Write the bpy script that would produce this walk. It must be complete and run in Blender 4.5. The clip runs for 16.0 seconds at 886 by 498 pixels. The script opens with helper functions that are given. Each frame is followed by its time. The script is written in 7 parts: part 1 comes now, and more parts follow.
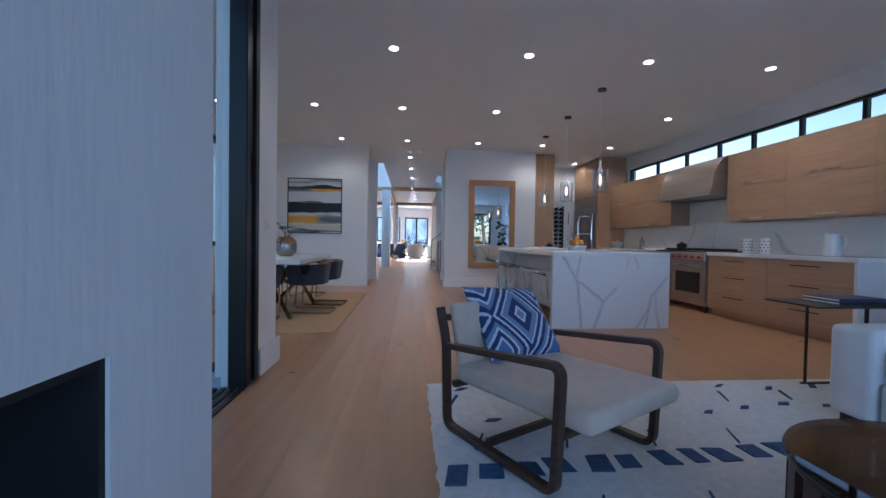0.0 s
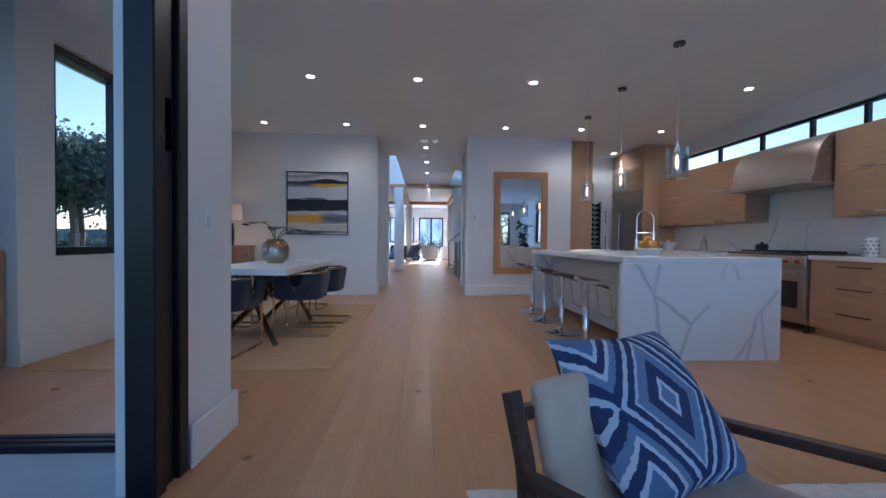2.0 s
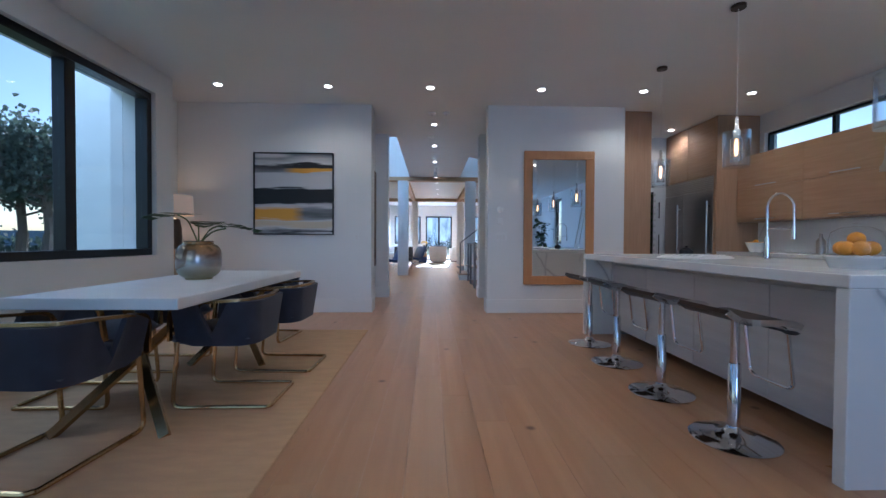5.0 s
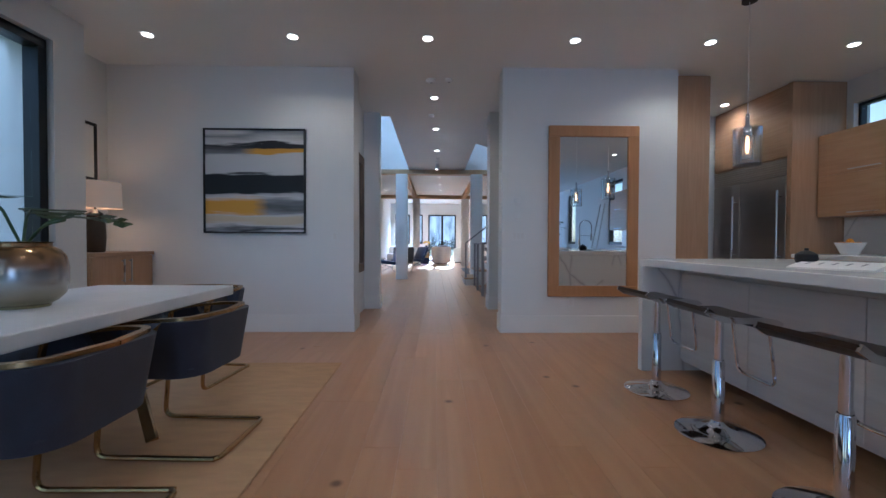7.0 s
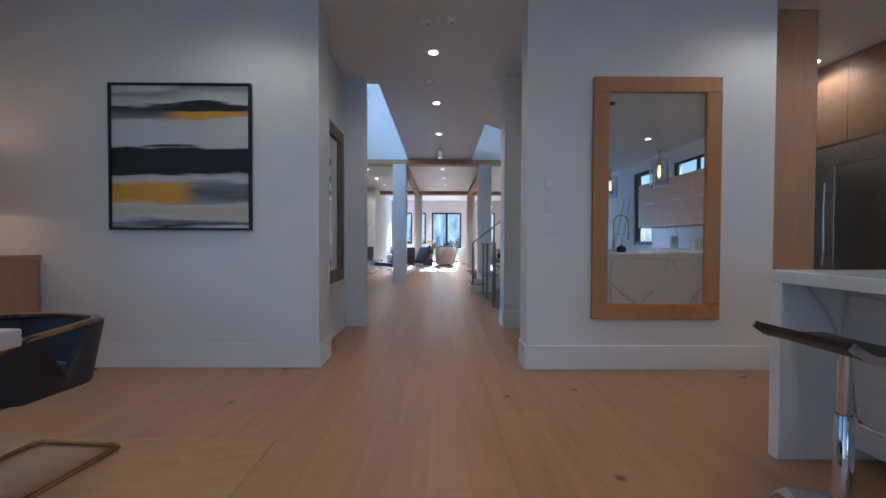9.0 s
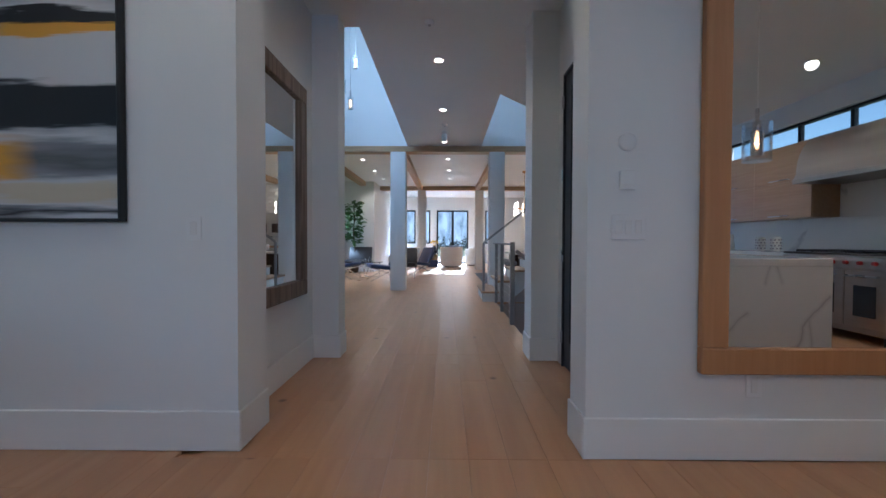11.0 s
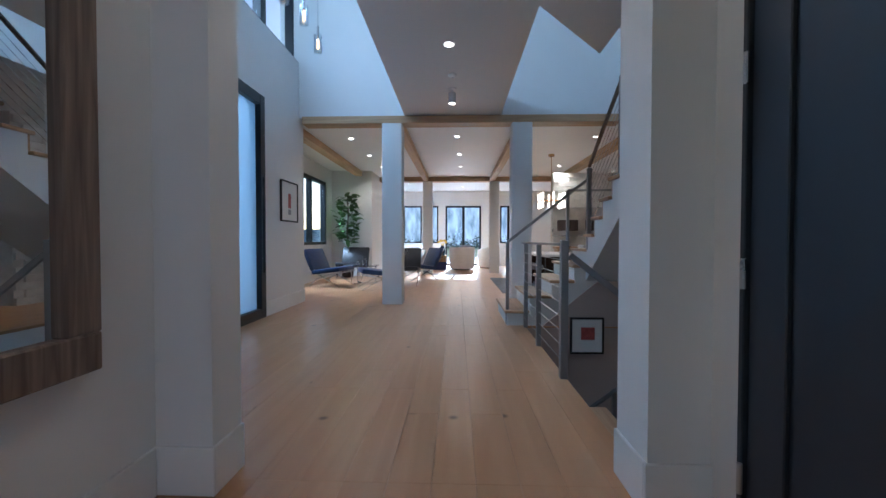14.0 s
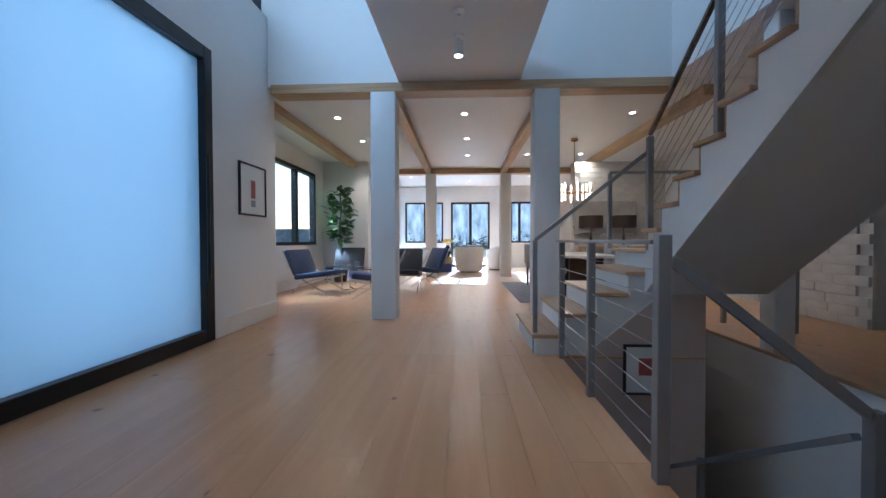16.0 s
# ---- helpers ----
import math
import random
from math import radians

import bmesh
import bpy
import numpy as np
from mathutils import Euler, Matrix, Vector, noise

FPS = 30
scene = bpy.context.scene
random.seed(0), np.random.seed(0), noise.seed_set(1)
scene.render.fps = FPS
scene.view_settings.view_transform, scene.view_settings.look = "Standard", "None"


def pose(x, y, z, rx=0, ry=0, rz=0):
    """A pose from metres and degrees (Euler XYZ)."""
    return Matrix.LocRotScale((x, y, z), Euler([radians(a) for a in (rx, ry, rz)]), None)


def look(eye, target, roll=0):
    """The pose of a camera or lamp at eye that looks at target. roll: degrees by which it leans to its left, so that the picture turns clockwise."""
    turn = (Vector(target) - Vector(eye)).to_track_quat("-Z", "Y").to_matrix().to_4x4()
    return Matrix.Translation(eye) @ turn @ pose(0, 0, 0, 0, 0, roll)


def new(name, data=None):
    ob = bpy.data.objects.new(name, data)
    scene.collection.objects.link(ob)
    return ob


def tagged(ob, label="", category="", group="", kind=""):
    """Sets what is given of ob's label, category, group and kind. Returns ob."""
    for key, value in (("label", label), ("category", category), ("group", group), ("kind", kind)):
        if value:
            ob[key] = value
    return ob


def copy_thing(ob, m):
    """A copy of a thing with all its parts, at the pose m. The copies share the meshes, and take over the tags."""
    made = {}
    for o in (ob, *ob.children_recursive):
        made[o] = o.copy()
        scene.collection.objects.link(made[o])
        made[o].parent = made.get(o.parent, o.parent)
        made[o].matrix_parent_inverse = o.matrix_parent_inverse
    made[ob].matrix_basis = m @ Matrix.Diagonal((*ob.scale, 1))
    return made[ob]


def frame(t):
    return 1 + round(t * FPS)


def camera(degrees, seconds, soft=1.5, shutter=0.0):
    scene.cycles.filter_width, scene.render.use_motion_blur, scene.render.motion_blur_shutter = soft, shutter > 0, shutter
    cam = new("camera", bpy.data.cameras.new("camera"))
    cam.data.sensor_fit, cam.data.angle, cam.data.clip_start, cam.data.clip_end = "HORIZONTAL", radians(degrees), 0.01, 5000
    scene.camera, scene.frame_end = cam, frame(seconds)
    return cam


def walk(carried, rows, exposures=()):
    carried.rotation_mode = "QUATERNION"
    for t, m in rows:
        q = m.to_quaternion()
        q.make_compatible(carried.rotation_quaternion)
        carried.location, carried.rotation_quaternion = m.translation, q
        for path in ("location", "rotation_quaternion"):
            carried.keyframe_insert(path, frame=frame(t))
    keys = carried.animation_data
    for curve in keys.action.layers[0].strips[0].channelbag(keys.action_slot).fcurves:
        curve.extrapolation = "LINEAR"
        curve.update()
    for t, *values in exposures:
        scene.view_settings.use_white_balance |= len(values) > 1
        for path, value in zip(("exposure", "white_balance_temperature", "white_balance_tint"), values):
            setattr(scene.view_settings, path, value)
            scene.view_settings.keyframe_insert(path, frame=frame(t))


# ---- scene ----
# camera: t, x, y, z, yaw, pitch, roll
cam = camera(95.0, 16.0)
EXPOSURES = [(0.0, 0.27, 4900, 10), (1.5, 0.28, 4830, 10), (3.0, 0.28, 4750, 9), (6.5, 0.19, 4920, 9), (9.0, 0.07, 5020, 9), (11.5, 0.05, 5020, 8), (13.0, 0.1, 5000, 7), (14.5, 0.05, 5060, 7), (16.0, 0.12, 5130, 7)]
ROWS = [
    (0.0, 0.990, 0.732, 1.022, -4.58, -1.15, -0.91),
    (0.5, 0.986, 1.035, 1.026, -3.90, -1.13, -0.81),
    (1.0, 0.972, 1.337, 1.031, -3.38, -1.11, -0.71),
    (1.5, 0.954, 1.637, 1.034, -2.98, -1.09, -0.63),
    (2.0, 0.935, 1.936, 1.038, -2.68, -1.08, -0.56),
    (2.5, 0.919, 2.235, 1.041, -2.44, -1.07, -0.50),
    (3.0, 0.907, 2.534, 1.043, -2.26, -1.06, -0.44),
    (3.5, 0.900, 2.835, 1.046, -2.10, -1.05, -0.39),
    (4.0, 0.899, 3.139, 1.048, -1.96, -1.05, -0.35),
    (4.5, 0.903, 3.446, 1.050, -1.84, -1.05, -0.32),
    (5.0, 0.912, 3.757, 1.051, -1.71, -1.05, -0.29),
    (5.5, 0.925, 4.072, 1.052, -1.58, -1.05, -0.27),
    (6.0, 0.940, 4.393, 1.053, -1.44, -1.06, -0.25),
    (6.5, 0.957, 4.717, 1.054, -1.30, -1.06, -0.24),
    (7.0, 0.975, 5.047, 1.055, -1.14, -1.07, -0.23),
    (7.5, 0.992, 5.380, 1.055, -0.98, -1.08, -0.22),
    (8.0, 1.009, 5.716, 1.056, -0.80, -1.09, -0.21),
    (8.5, 1.024, 6.055, 1.056, -0.61, -1.10, -0.21),
    (9.0, 1.037, 6.396, 1.055, -0.42, -1.11, -0.20),
    (9.5, 1.048, 6.738, 1.055, -0.21, -1.12, -0.20),
    (10.0, 1.057, 7.080, 1.054, 0.01, -1.13, -0.19),
    (10.5, 1.064, 7.423, 1.053, 0.23, -1.14, -0.19),
    (11.0, 1.070, 7.764, 1.052, 0.47, -1.15, -0.18),
    (11.5, 1.075, 8.105, 1.050, 0.71, -1.16, -0.17),
    (12.0, 1.079, 8.444, 1.049, 0.95, -1.17, -0.16),
    (12.5, 1.084, 8.782, 1.046, 1.21, -1.18, -0.14),
    (13.0, 1.088, 9.119, 1.044, 1.46, -1.19, -0.12),
    (13.5, 1.093, 9.455, 1.041, 1.72, -1.20, -0.10),
    (14.0, 1.097, 9.790, 1.038, 1.97, -1.21, -0.06),
    (14.5, 1.099, 10.125, 1.034, 2.22, -1.21, -0.03),
    (15.0, 1.097, 10.460, 1.029, 2.44, -1.22, 0.02),
    (15.5, 1.089, 10.795, 1.025, 2.64, -1.22, 0.07),
    (16.0, 1.070, 11.129, 1.019, 2.79, -1.22, 0.13),
]
walk(cam, [(t, pose(x, y, z, 90 + pitch, roll, yaw)) for t, x, y, z, yaw, pitch, roll in ROWS],
     EXPOSURES)

# ---- light ----
SUN_EL, SUN_AZ = 21.5, 4.0
world = bpy.data.worlds.new("sky")
scene.world = world
world.use_nodes = True
wn = world.node_tree
sky = wn.nodes.new("ShaderNodeTexSky")
sky.sky_type = "NISHITA"
sky.sun_disc = False
sky.sun_elevation = radians(SUN_EL)
sky.sun_rotation = radians(SUN_AZ)
wn.links.new(sky.outputs[0], wn.nodes["Background"].inputs[0])
wn.nodes["Background"].inputs[1].default_value = 0.15


def lamp(name, kind, m, energy, color=(1, 1, 1), size=0.1, size_y=None, spot=None):
    data = bpy.data.lights.new(name, kind)
    data.energy, data.color = energy, color
    if kind == "AREA":
        data.size = size
        if size_y:
            data.shape, data.size_y = "RECTANGLE", size_y
        else:
            data.shape = "DISK"
    elif kind == "SUN":
        data.angle = radians(0.6)
    else:
        data.shadow_soft_size = size
        if spot:
            data.spot_size, data.spot_blend = radians(spot), 0.6
    ob = new(name, data)
    ob.matrix_world = m
    return ob


sun_at = Vector((math.sin(radians(SUN_AZ)), math.cos(radians(SUN_AZ)), math.tan(radians(SUN_EL))))
lamp("sun", "SUN", look(sun_at * 30, (0, 0, 0)), 5.0, (1.0, 0.94, 0.84))
SKY = (0.5, 0.7, 1.0)
# daylight at the large openings
lamp("sky_south_doors", "AREA", look((2.7, -3.85, 1.4), (2.7, 4, 1.2)), 87, SKY, 3.6, 2.4)
lamp("sky_dining_window", "AREA", look((-4.4, 7.1, 4.5), (0.0, 7.6, 0.6)), 75, (0.7, 0.86, 1.0), 3.0, 1.2)
lamp("sky_entry_door", "AREA", look((-1.9, 14.1, 1.5), (2, 14.1, 1.0)), 23, (0.5, 0.72, 1.0), 1.9, 2.7)
lamp("sky_rear", "AREA", look((1.2, 28.4, 4.3), (1.2, 22.5, 0.0)), 4600, (0.72, 0.86, 1.0), 6.0, 2.2)
lamp("sky_rear_west", "AREA", look((-4.6, 19.7, 4.6), (0, 19.5, 0.3)), 1100, (0.72, 0.86, 1.0), 3.0, 2.0)
lamp("sky_upper_window", "AREA", look((-1.78, 13.9, 4.9), (2, 14.6, 3.0)), 76, (0.6, 0.8, 1.0), 2.4, 1.2)

# ---- materials ----
def mat(name, col, rough=0.5, metal=0.0, var=0.05, scale=3.0, bump=0.0, bscale=60.0, stretch=(1, 1, 1), coat=0.0, sheen=0.0):
    m = bpy.data.materials.new(name)
    m.use_nodes = True
    n, l = m.node_tree.nodes, m.node_tree.links
    b = n["Principled BSDF"]
    b.inputs["Roughness"].default_value, b.inputs["Metallic"].default_value = rough, metal
    b.inputs["Coat Weight"].default_value = coat
    b.inputs["Sheen Weight"].default_value = sheen
    tc, mp, no = n.new("ShaderNodeTexCoord"), n.new("ShaderNodeMapping"), n.new("ShaderNodeTexNoise")
    mp.inputs["Scale"].default_value = stretch
    l.new(tc.outputs["Object"], mp.inputs[0])
    l.new(mp.outputs[0], no.inputs["Vector"])
    no.inputs["Scale"].default_value, no.inputs["Detail"].default_value = scale, 6
    cr = n.new("ShaderNodeValToRGB")
    cr.color_ramp.elements[0].position, cr.color_ramp.elements[1].position = 0.3, 0.7
    cr.color_ramp.elements[0].color = (*[c * (1 - var) for c in col], 1)
    cr.color_ramp.elements[1].color = (*[min(1, c * (1 + var)) for c in col], 1)
    l.new(no.outputs["Fac"], cr.inputs[0])
    l.new(cr.outputs[0], b.inputs["Base Color"])
    mr = n.new("ShaderNodeMapRange")
    mr.inputs["To Min"].default_value, mr.inputs["To Max"].default_value = max(0, rough - 0.06), min(1, rough + 0.06)
    l.new(no.outputs["Fac"], mr.inputs[0])
    l.new(mr.outputs[0], b.inputs["Roughness"])
    if bump:
        fine, bp = n.new("ShaderNodeTexNoise"), n.new("ShaderNodeBump")
        fine.inputs["Scale"].default_value, fine.inputs["Detail"].default_value = bscale, 4
        bp.inputs["Strength"].default_value, bp.inputs["Distance"].default_value = bump, 0.01
        l.new(mp.outputs[0], fine.inputs["Vector"])
        l.new(fine.outputs["Fac"], bp.inputs["Height"])
        l.new(bp.outputs[0], b.inputs["Normal"])
    return m


def wood(name, dark, light, axis, rough=0.45, scale=5.0, vary=0.0, knots=False, joined=False):
    """Wood with its grain along an axis; vary: from piece to piece; joined: the pieces share one mesh."""
    m = mat(name, light, rough)
    n, l = m.node_tree.nodes, m.node_tree.links
    b = n["Principled BSDF"]
    tc, mp = n.new("ShaderNodeTexCoord"), n.new("ShaderNodeMapping")
    s = [scale * 4] * 3
    s["xyz".index(axis)] = scale * 0.22
    mp.inputs["Scale"].default_value = s
    info = n.new("ShaderNodeNewGeometry" if joined else "ShaderNodeObjectInfo")
    piece = info.outputs["Random Per Island" if joined else "Random"]
    shift = n.new("ShaderNodeVectorMath")
    shift.operation = "MULTIPLY_ADD"
    comb = n.new("ShaderNodeCombineXYZ")
    for k in range(3):
        l.new(piece, comb.inputs[k])
    shift.inputs[1].default_value = (7, 7, 7)
    l.new(comb.outputs[0], shift.inputs[0])
    l.new(tc.outputs["Object"], shift.inputs[2])
    l.new(shift.outputs[0], mp.inputs[0])
    g = n.new("ShaderNodeTexNoise")
    g.inputs["Scale"].default_value, g.inputs["Detail"].default_value, g.inputs["Distortion"].default_value = 1.6, 8, 0.6
    l.new(mp.outputs[0], g.inputs["Vector"])
    cr = n.new("ShaderNodeValToRGB")
    cr.color_ramp.elements[0].position, cr.color_ramp.elements[1].position = 0.33, 0.68
    cr.color_ramp.elements[0].color, cr.color_ramp.elements[1].color = (*dark, 1), (*light, 1)
    l.new(g.outputs["Fac"], cr.inputs[0])
    out = cr.outputs[0]
    if knots:
        v = n.new("ShaderNodeTexVoronoi")
        v.voronoi_dimensions = "2D"
        v.inputs["Scale"].default_value = 0.9
        l.new(shift.outputs[0], v.inputs["Vector"])
        k = n.new("ShaderNodeValToRGB")
        k.color_ramp.elements[0].position, k.color_ramp.elements[1].position = 0.01, 0.032
        k.color_ramp.elements[0].color, k.color_ramp.elements[1].color = (0.35, 0.3, 0.27, 1), (1, 1, 1, 1)
        l.new(v.outputs["Distance"], k.inputs[0])
        mx = n.new("ShaderNodeMix")
        mx.data_type, mx.blend_type = "RGBA", "MULTIPLY"
        mx.inputs[0].default_value = 1
        l.new(out, mx.inputs[6])
        l.new(k.outputs[0], mx.inputs[7])
        out = mx.outputs[2]
    if vary:
        hsv, mr = n.new("ShaderNodeHueSaturation"), n.new("ShaderNodeMapRange")
        mr.inputs["To Min"].default_value, mr.inputs["To Max"].default_value = 1 - vary, 1 + vary
        l.new(piece, mr.inputs[0])
        l.new(mr.outputs[0], hsv.inputs["Value"])
        l.new(out, hsv.inputs["Color"])
        out = hsv.outputs[0]
    l.new(out, b.inputs["Base Color"])
    bp = n.new("ShaderNodeBump")
    bp.inputs["Strength"].default_value, bp.inputs["Distance"].default_value = 0.12, 0.003
    l.new(g.outputs["Fac"], bp.inputs["Height"])
    l.new(bp.outputs[0], b.inputs["Normal"])
    return m


def pane_glass(name, tint=(1, 1, 1), edge=0.5, rough=0.01, face=0.025, power=4.0):
    m = bpy.data.materials.new(name)
    m.use_nodes = True
    n, l = m.node_tree.nodes, m.node_tree.links
    tr, gl, lw, mx = n.new("ShaderNodeBsdfTransparent"), n.new("ShaderNodeBsdfGlossy"), n.new("ShaderNodeLayerWeight"), n.new("ShaderNodeMixShader")
    pw, fr = n.new("ShaderNodeMath"), n.new("ShaderNodeMath")
    pw.operation, fr.operation = "POWER", "MULTIPLY_ADD"
    pw.inputs[1].default_value, fr.inputs[1].default_value, fr.inputs[2].default_value = power, edge, face
    l.new(lw.outputs["Facing"], pw.inputs[0])
    l.new(pw.outputs[0], fr.inputs[0])
    tr.inputs[0].default_value = (*tint, 1)
    gl.inputs["Roughness"].default_value = rough
    l.new(fr.outputs[0], mx.inputs[0])
    l.new(tr.outputs[0], mx.inputs[1])
    l.new(gl.outputs[0], mx.inputs[2])
    l.new(mx.outputs[0], n["Material Output"].inputs[0])
    return m


def glow(name, col, strength):
    m = bpy.data.materials.new(name)
    m.use_nodes = True
    b = m.node_tree.nodes["Principled BSDF"]
    b.inputs["Base Color"].default_value = (*col, 1)
    b.inputs["Emission Color"].default_value, b.inputs["Emission Strength"].default_value = (*col, 1), strength
    return m


def ramp_on(m, fac_socket, stops, constant=False):
    n, l = m.node_tree.nodes, m.node_tree.links
    cr = n.new("ShaderNodeValToRGB")
    if constant:
        cr.color_ramp.interpolation = "CONSTANT"
    e = cr.color_ramp.elements
    while len(e) < len(stops):
        e.new(0.5)
    for k, (p, c) in enumerate(stops):
        e[k].position, e[k].color = p, (*c, 1)
    l.new(fac_socket, cr.inputs[0])
    l.new(cr.outputs[0], n["Principled BSDF"].inputs["Base Color"])
    return cr


WHITE = mat("white_wall_paint", (0.78, 0.78, 0.77), 0.6, var=0.02, scale=1.2, bump=0.05, bscale=140)
CEIL = mat("white_ceiling_paint", (0.82, 0.82, 0.81), 0.5, var=0.02, scale=0.8, bump=0.03, bscale=120)
TRIM = mat("white_trim_enamel", (0.8, 0.8, 0.79), 0.35, var=0.015, scale=2)
PLASTER = mat("combed_white_plaster", (0.76, 0.76, 0.76), 0.7, var=0.03, scale=2, bump=0.28, bscale=34, stretch=(1, 1, 0.12))
OAK = wood("light_oak_floor", (0.46, 0.24, 0.11), (0.525, 0.287, 0.14), "y", 0.3, 1.7, vary=0.035, knots=True)
CABINET = wood("rift_oak_veneer", (0.41, 0.25, 0.14), (0.465, 0.297, 0.176), "y", 0.42, 6)
CABINET_V = wood("rift_oak_veneer_upright", (0.41, 0.25, 0.14), (0.465, 0.297, 0.176), "z", 0.42, 6)
BEAM = wood("honey_oak_beam", (0.42, 0.27, 0.14), (0.56, 0.38, 0.21), "x", 0.5, 4)
BEAM_Y = wood("honey_oak_beam_long", (0.42, 0.27, 0.14), (0.56, 0.38, 0.21), "y", 0.5, 4)
TREAD = wood("oak_stair_tread", (0.4, 0.25, 0.14), (0.52, 0.35, 0.21), "y", 0.4, 5)
FRAME_OAK = wood("orange_oak_mirror_frame", (0.45, 0.215, 0.085), (0.5, 0.25, 0.105), "z", 0.5, 5)
BARN = wood("weathered_barn_wood", (0.12, 0.085, 0.065), (0.27, 0.2, 0.155), "z", 0.75, 5)
WALNUT = wood("dark_walnut", (0.035, 0.018, 0.012), (0.075, 0.038, 0.024), "y", 0.4, 8)
BLACK = mat("black_aluminium", (0.012, 0.013, 0.015), 0.35, 0.3, var=0.1, scale=5)
BLACK_DOOR = mat("black_door_paint", (0.022, 0.026, 0.034), 0.4, var=0.1, scale=2)
STEEL = mat("brushed_steel", (0.47, 0.41, 0.36), 0.34, 1.0, var=0.08, scale=8, bump=0.05, bscale=120, stretch=(1, 0.03, 1))
CHROME = mat("chrome", (0.75, 0.75, 0.77), 0.07, 1.0, var=0.02)
NICKEL = mat("satin_nickel", (0.5, 0.5, 0.5), 0.28, 1.0, var=0.03)
RAIL = mat("grey_painted_steel", (0.3, 0.3, 0.31), 0.4, 0.5, var=0.05)
GOLD = mat("brushed_brass", (0.5, 0.33, 0.15), 0.25, 1.0, var=0.08)
QUARTZ = mat("white_quartz", (0.78, 0.78, 0.77), 0.2, var=0.02)
TABLE = mat("pale_concrete_top", (0.72, 0.71, 0.7), 0.35, var=0.05, scale=5)
NAVY = mat("navy_velvet", (0.025, 0.028, 0.044), 0.8, var=0.25, scale=9, bump=0.2, bscale=200, sheen=0.15)
BLUE_LEATHER = mat("blue_black_leather", (0.012, 0.03, 0.09), 0.35, var=0.2, scale=9, bump=0.1, bscale=90)
DARK_LEATHER = mat("dark_brown_leather", (0.02, 0.018, 0.02), 0.4, var=0.2, scale=9, bump=0.1, bscale=90)
LINEN = mat("beige_linen", (0.6, 0.48, 0.37), 0.85, var=0.06, scale=14, bump=0.25, bscale=420, sheen=0.2)
CREAM = mat("cream_upholstery", (0.75, 0.74, 0.72), 0.85, var=0.04, scale=8, bump=0.2, bscale=300, sheen=0.2)
WOOL = mat("cream_shag_wool", (0.78, 0.74, 0.69), 0.95, var=0.09, scale=30, bump=0.9, bscale=160, sheen=0.3)
INDIGO = mat("indigo_tufted_wool", (0.055, 0.1, 0.2), 0.95, var=0.35, scale=40, bump=0.9, bscale=160)
JUTE = mat("tan_flatweave", (0.55, 0.35, 0.185), 0.9, var=0.08, scale=18, bump=0.4, bscale=220, stretch=(0.3, 1, 1))
# white wall of the stair well with warm shade mixed into its colour
SHADED_WHITE = mat("shaded_white_wall_paint", (0.52, 0.42, 0.37), 0.6, var=0.03, scale=1.2, bump=0.05, bscale=140)
PALE_PAVING = mat("pale_paving", (0.74, 0.73, 0.7), 0.8, var=0.05, scale=3, bump=0.15, bscale=60)
CONCRETE = mat("pale_patio_concrete", (0.55, 0.57, 0.6), 0.8, var=0.08, scale=4, bump=0.15, bscale=80)
GROUND = mat("garden_ground", (0.1, 0.14, 0.05), 0.95, var=0.4, scale=0.8, bump=0.4, bscale=6)
STUCCO = mat("white_stucco", (0.87, 0.87, 0.84), 0.9, var=0.03, scale=3, bump=0.3, bscale=60)
LEAF = mat("dark_leaf", (0.045, 0.085, 0.03), 0.5, var=0.4, scale=12)
LEAF_FAR = mat("blue_green_foliage", (0.042, 0.066, 0.052), 0.7, var=0.5, scale=1.5)
lfn, lfl = LEAF_FAR.node_tree.nodes, LEAF_FAR.node_tree.links
lf_t, lf_m = lfn.new("ShaderNodeBsdfTranslucent"), lfn.new("ShaderNodeMixShader")
lf_t.inputs[0].default_value = (0.13, 0.18, 0.14, 1)
lf_m.inputs[0].default_value = 0.35
lfl.new(lfn["Principled BSDF"].outputs[0], lf_m.inputs[1])
lfl.new(lf_t.outputs[0], lf_m.inputs[2])
lfl.new(lf_m.outputs[0], lfn["Material Output"].inputs[0])
BARK = mat("grey_bark", (0.12, 0.095, 0.075), 0.9, var=0.3, scale=8, bump=0.6, bscale=20)
STONE = mat("white_ledge_stone", (0.62, 0.6, 0.57), 0.85, var=0.1, scale=5, bump=0.4, bscale=30)
FIREBOX = mat("black_firebox_steel", (0.01, 0.01, 0.01), 0.6, var=0.2)
MATTE_BLACK = mat("matt_black", (0.014, 0.014, 0.015), 0.55, var=0.1)
BRONZE = mat("dark_bronze", (0.06, 0.045, 0.035), 0.35, 0.6, var=0.15)
PAPER = mat("off_white_paper", (0.8, 0.79, 0.77), 0.7, var=0.02)
PLASTIC = mat("white_plastic", (0.79, 0.79, 0.78), 0.4, var=0.01)
ORANGE = mat("orange_peel", (0.8, 0.33, 0.02), 0.45, var=0.08, scale=20, bump=0.2, bscale=120)
RED = mat("red_enamel", (0.42, 0.02, 0.02), 0.3, var=0.05)
GREYINK = mat("grey_printing_ink", (0.3, 0.3, 0.31), 0.7, var=0.1)
CERAMIC = mat("white_ceramic", (0.8, 0.79, 0.77), 0.25, var=0.02)
SHADE = glow("warm_lampshade", (0.78, 0.58, 0.43), 0.1)
DARK_SHADE = mat("dark_brown_shade", (0.05, 0.03, 0.025), 0.7, var=0.1)
DOWNLIGHT = glow("warm_downlight", (1.0, 0.86, 0.68), 14)
FILAMENT = glow("amber_filament", (1.0, 0.5, 0.18), 6)
CLEAR = pane_glass("clear_glass")
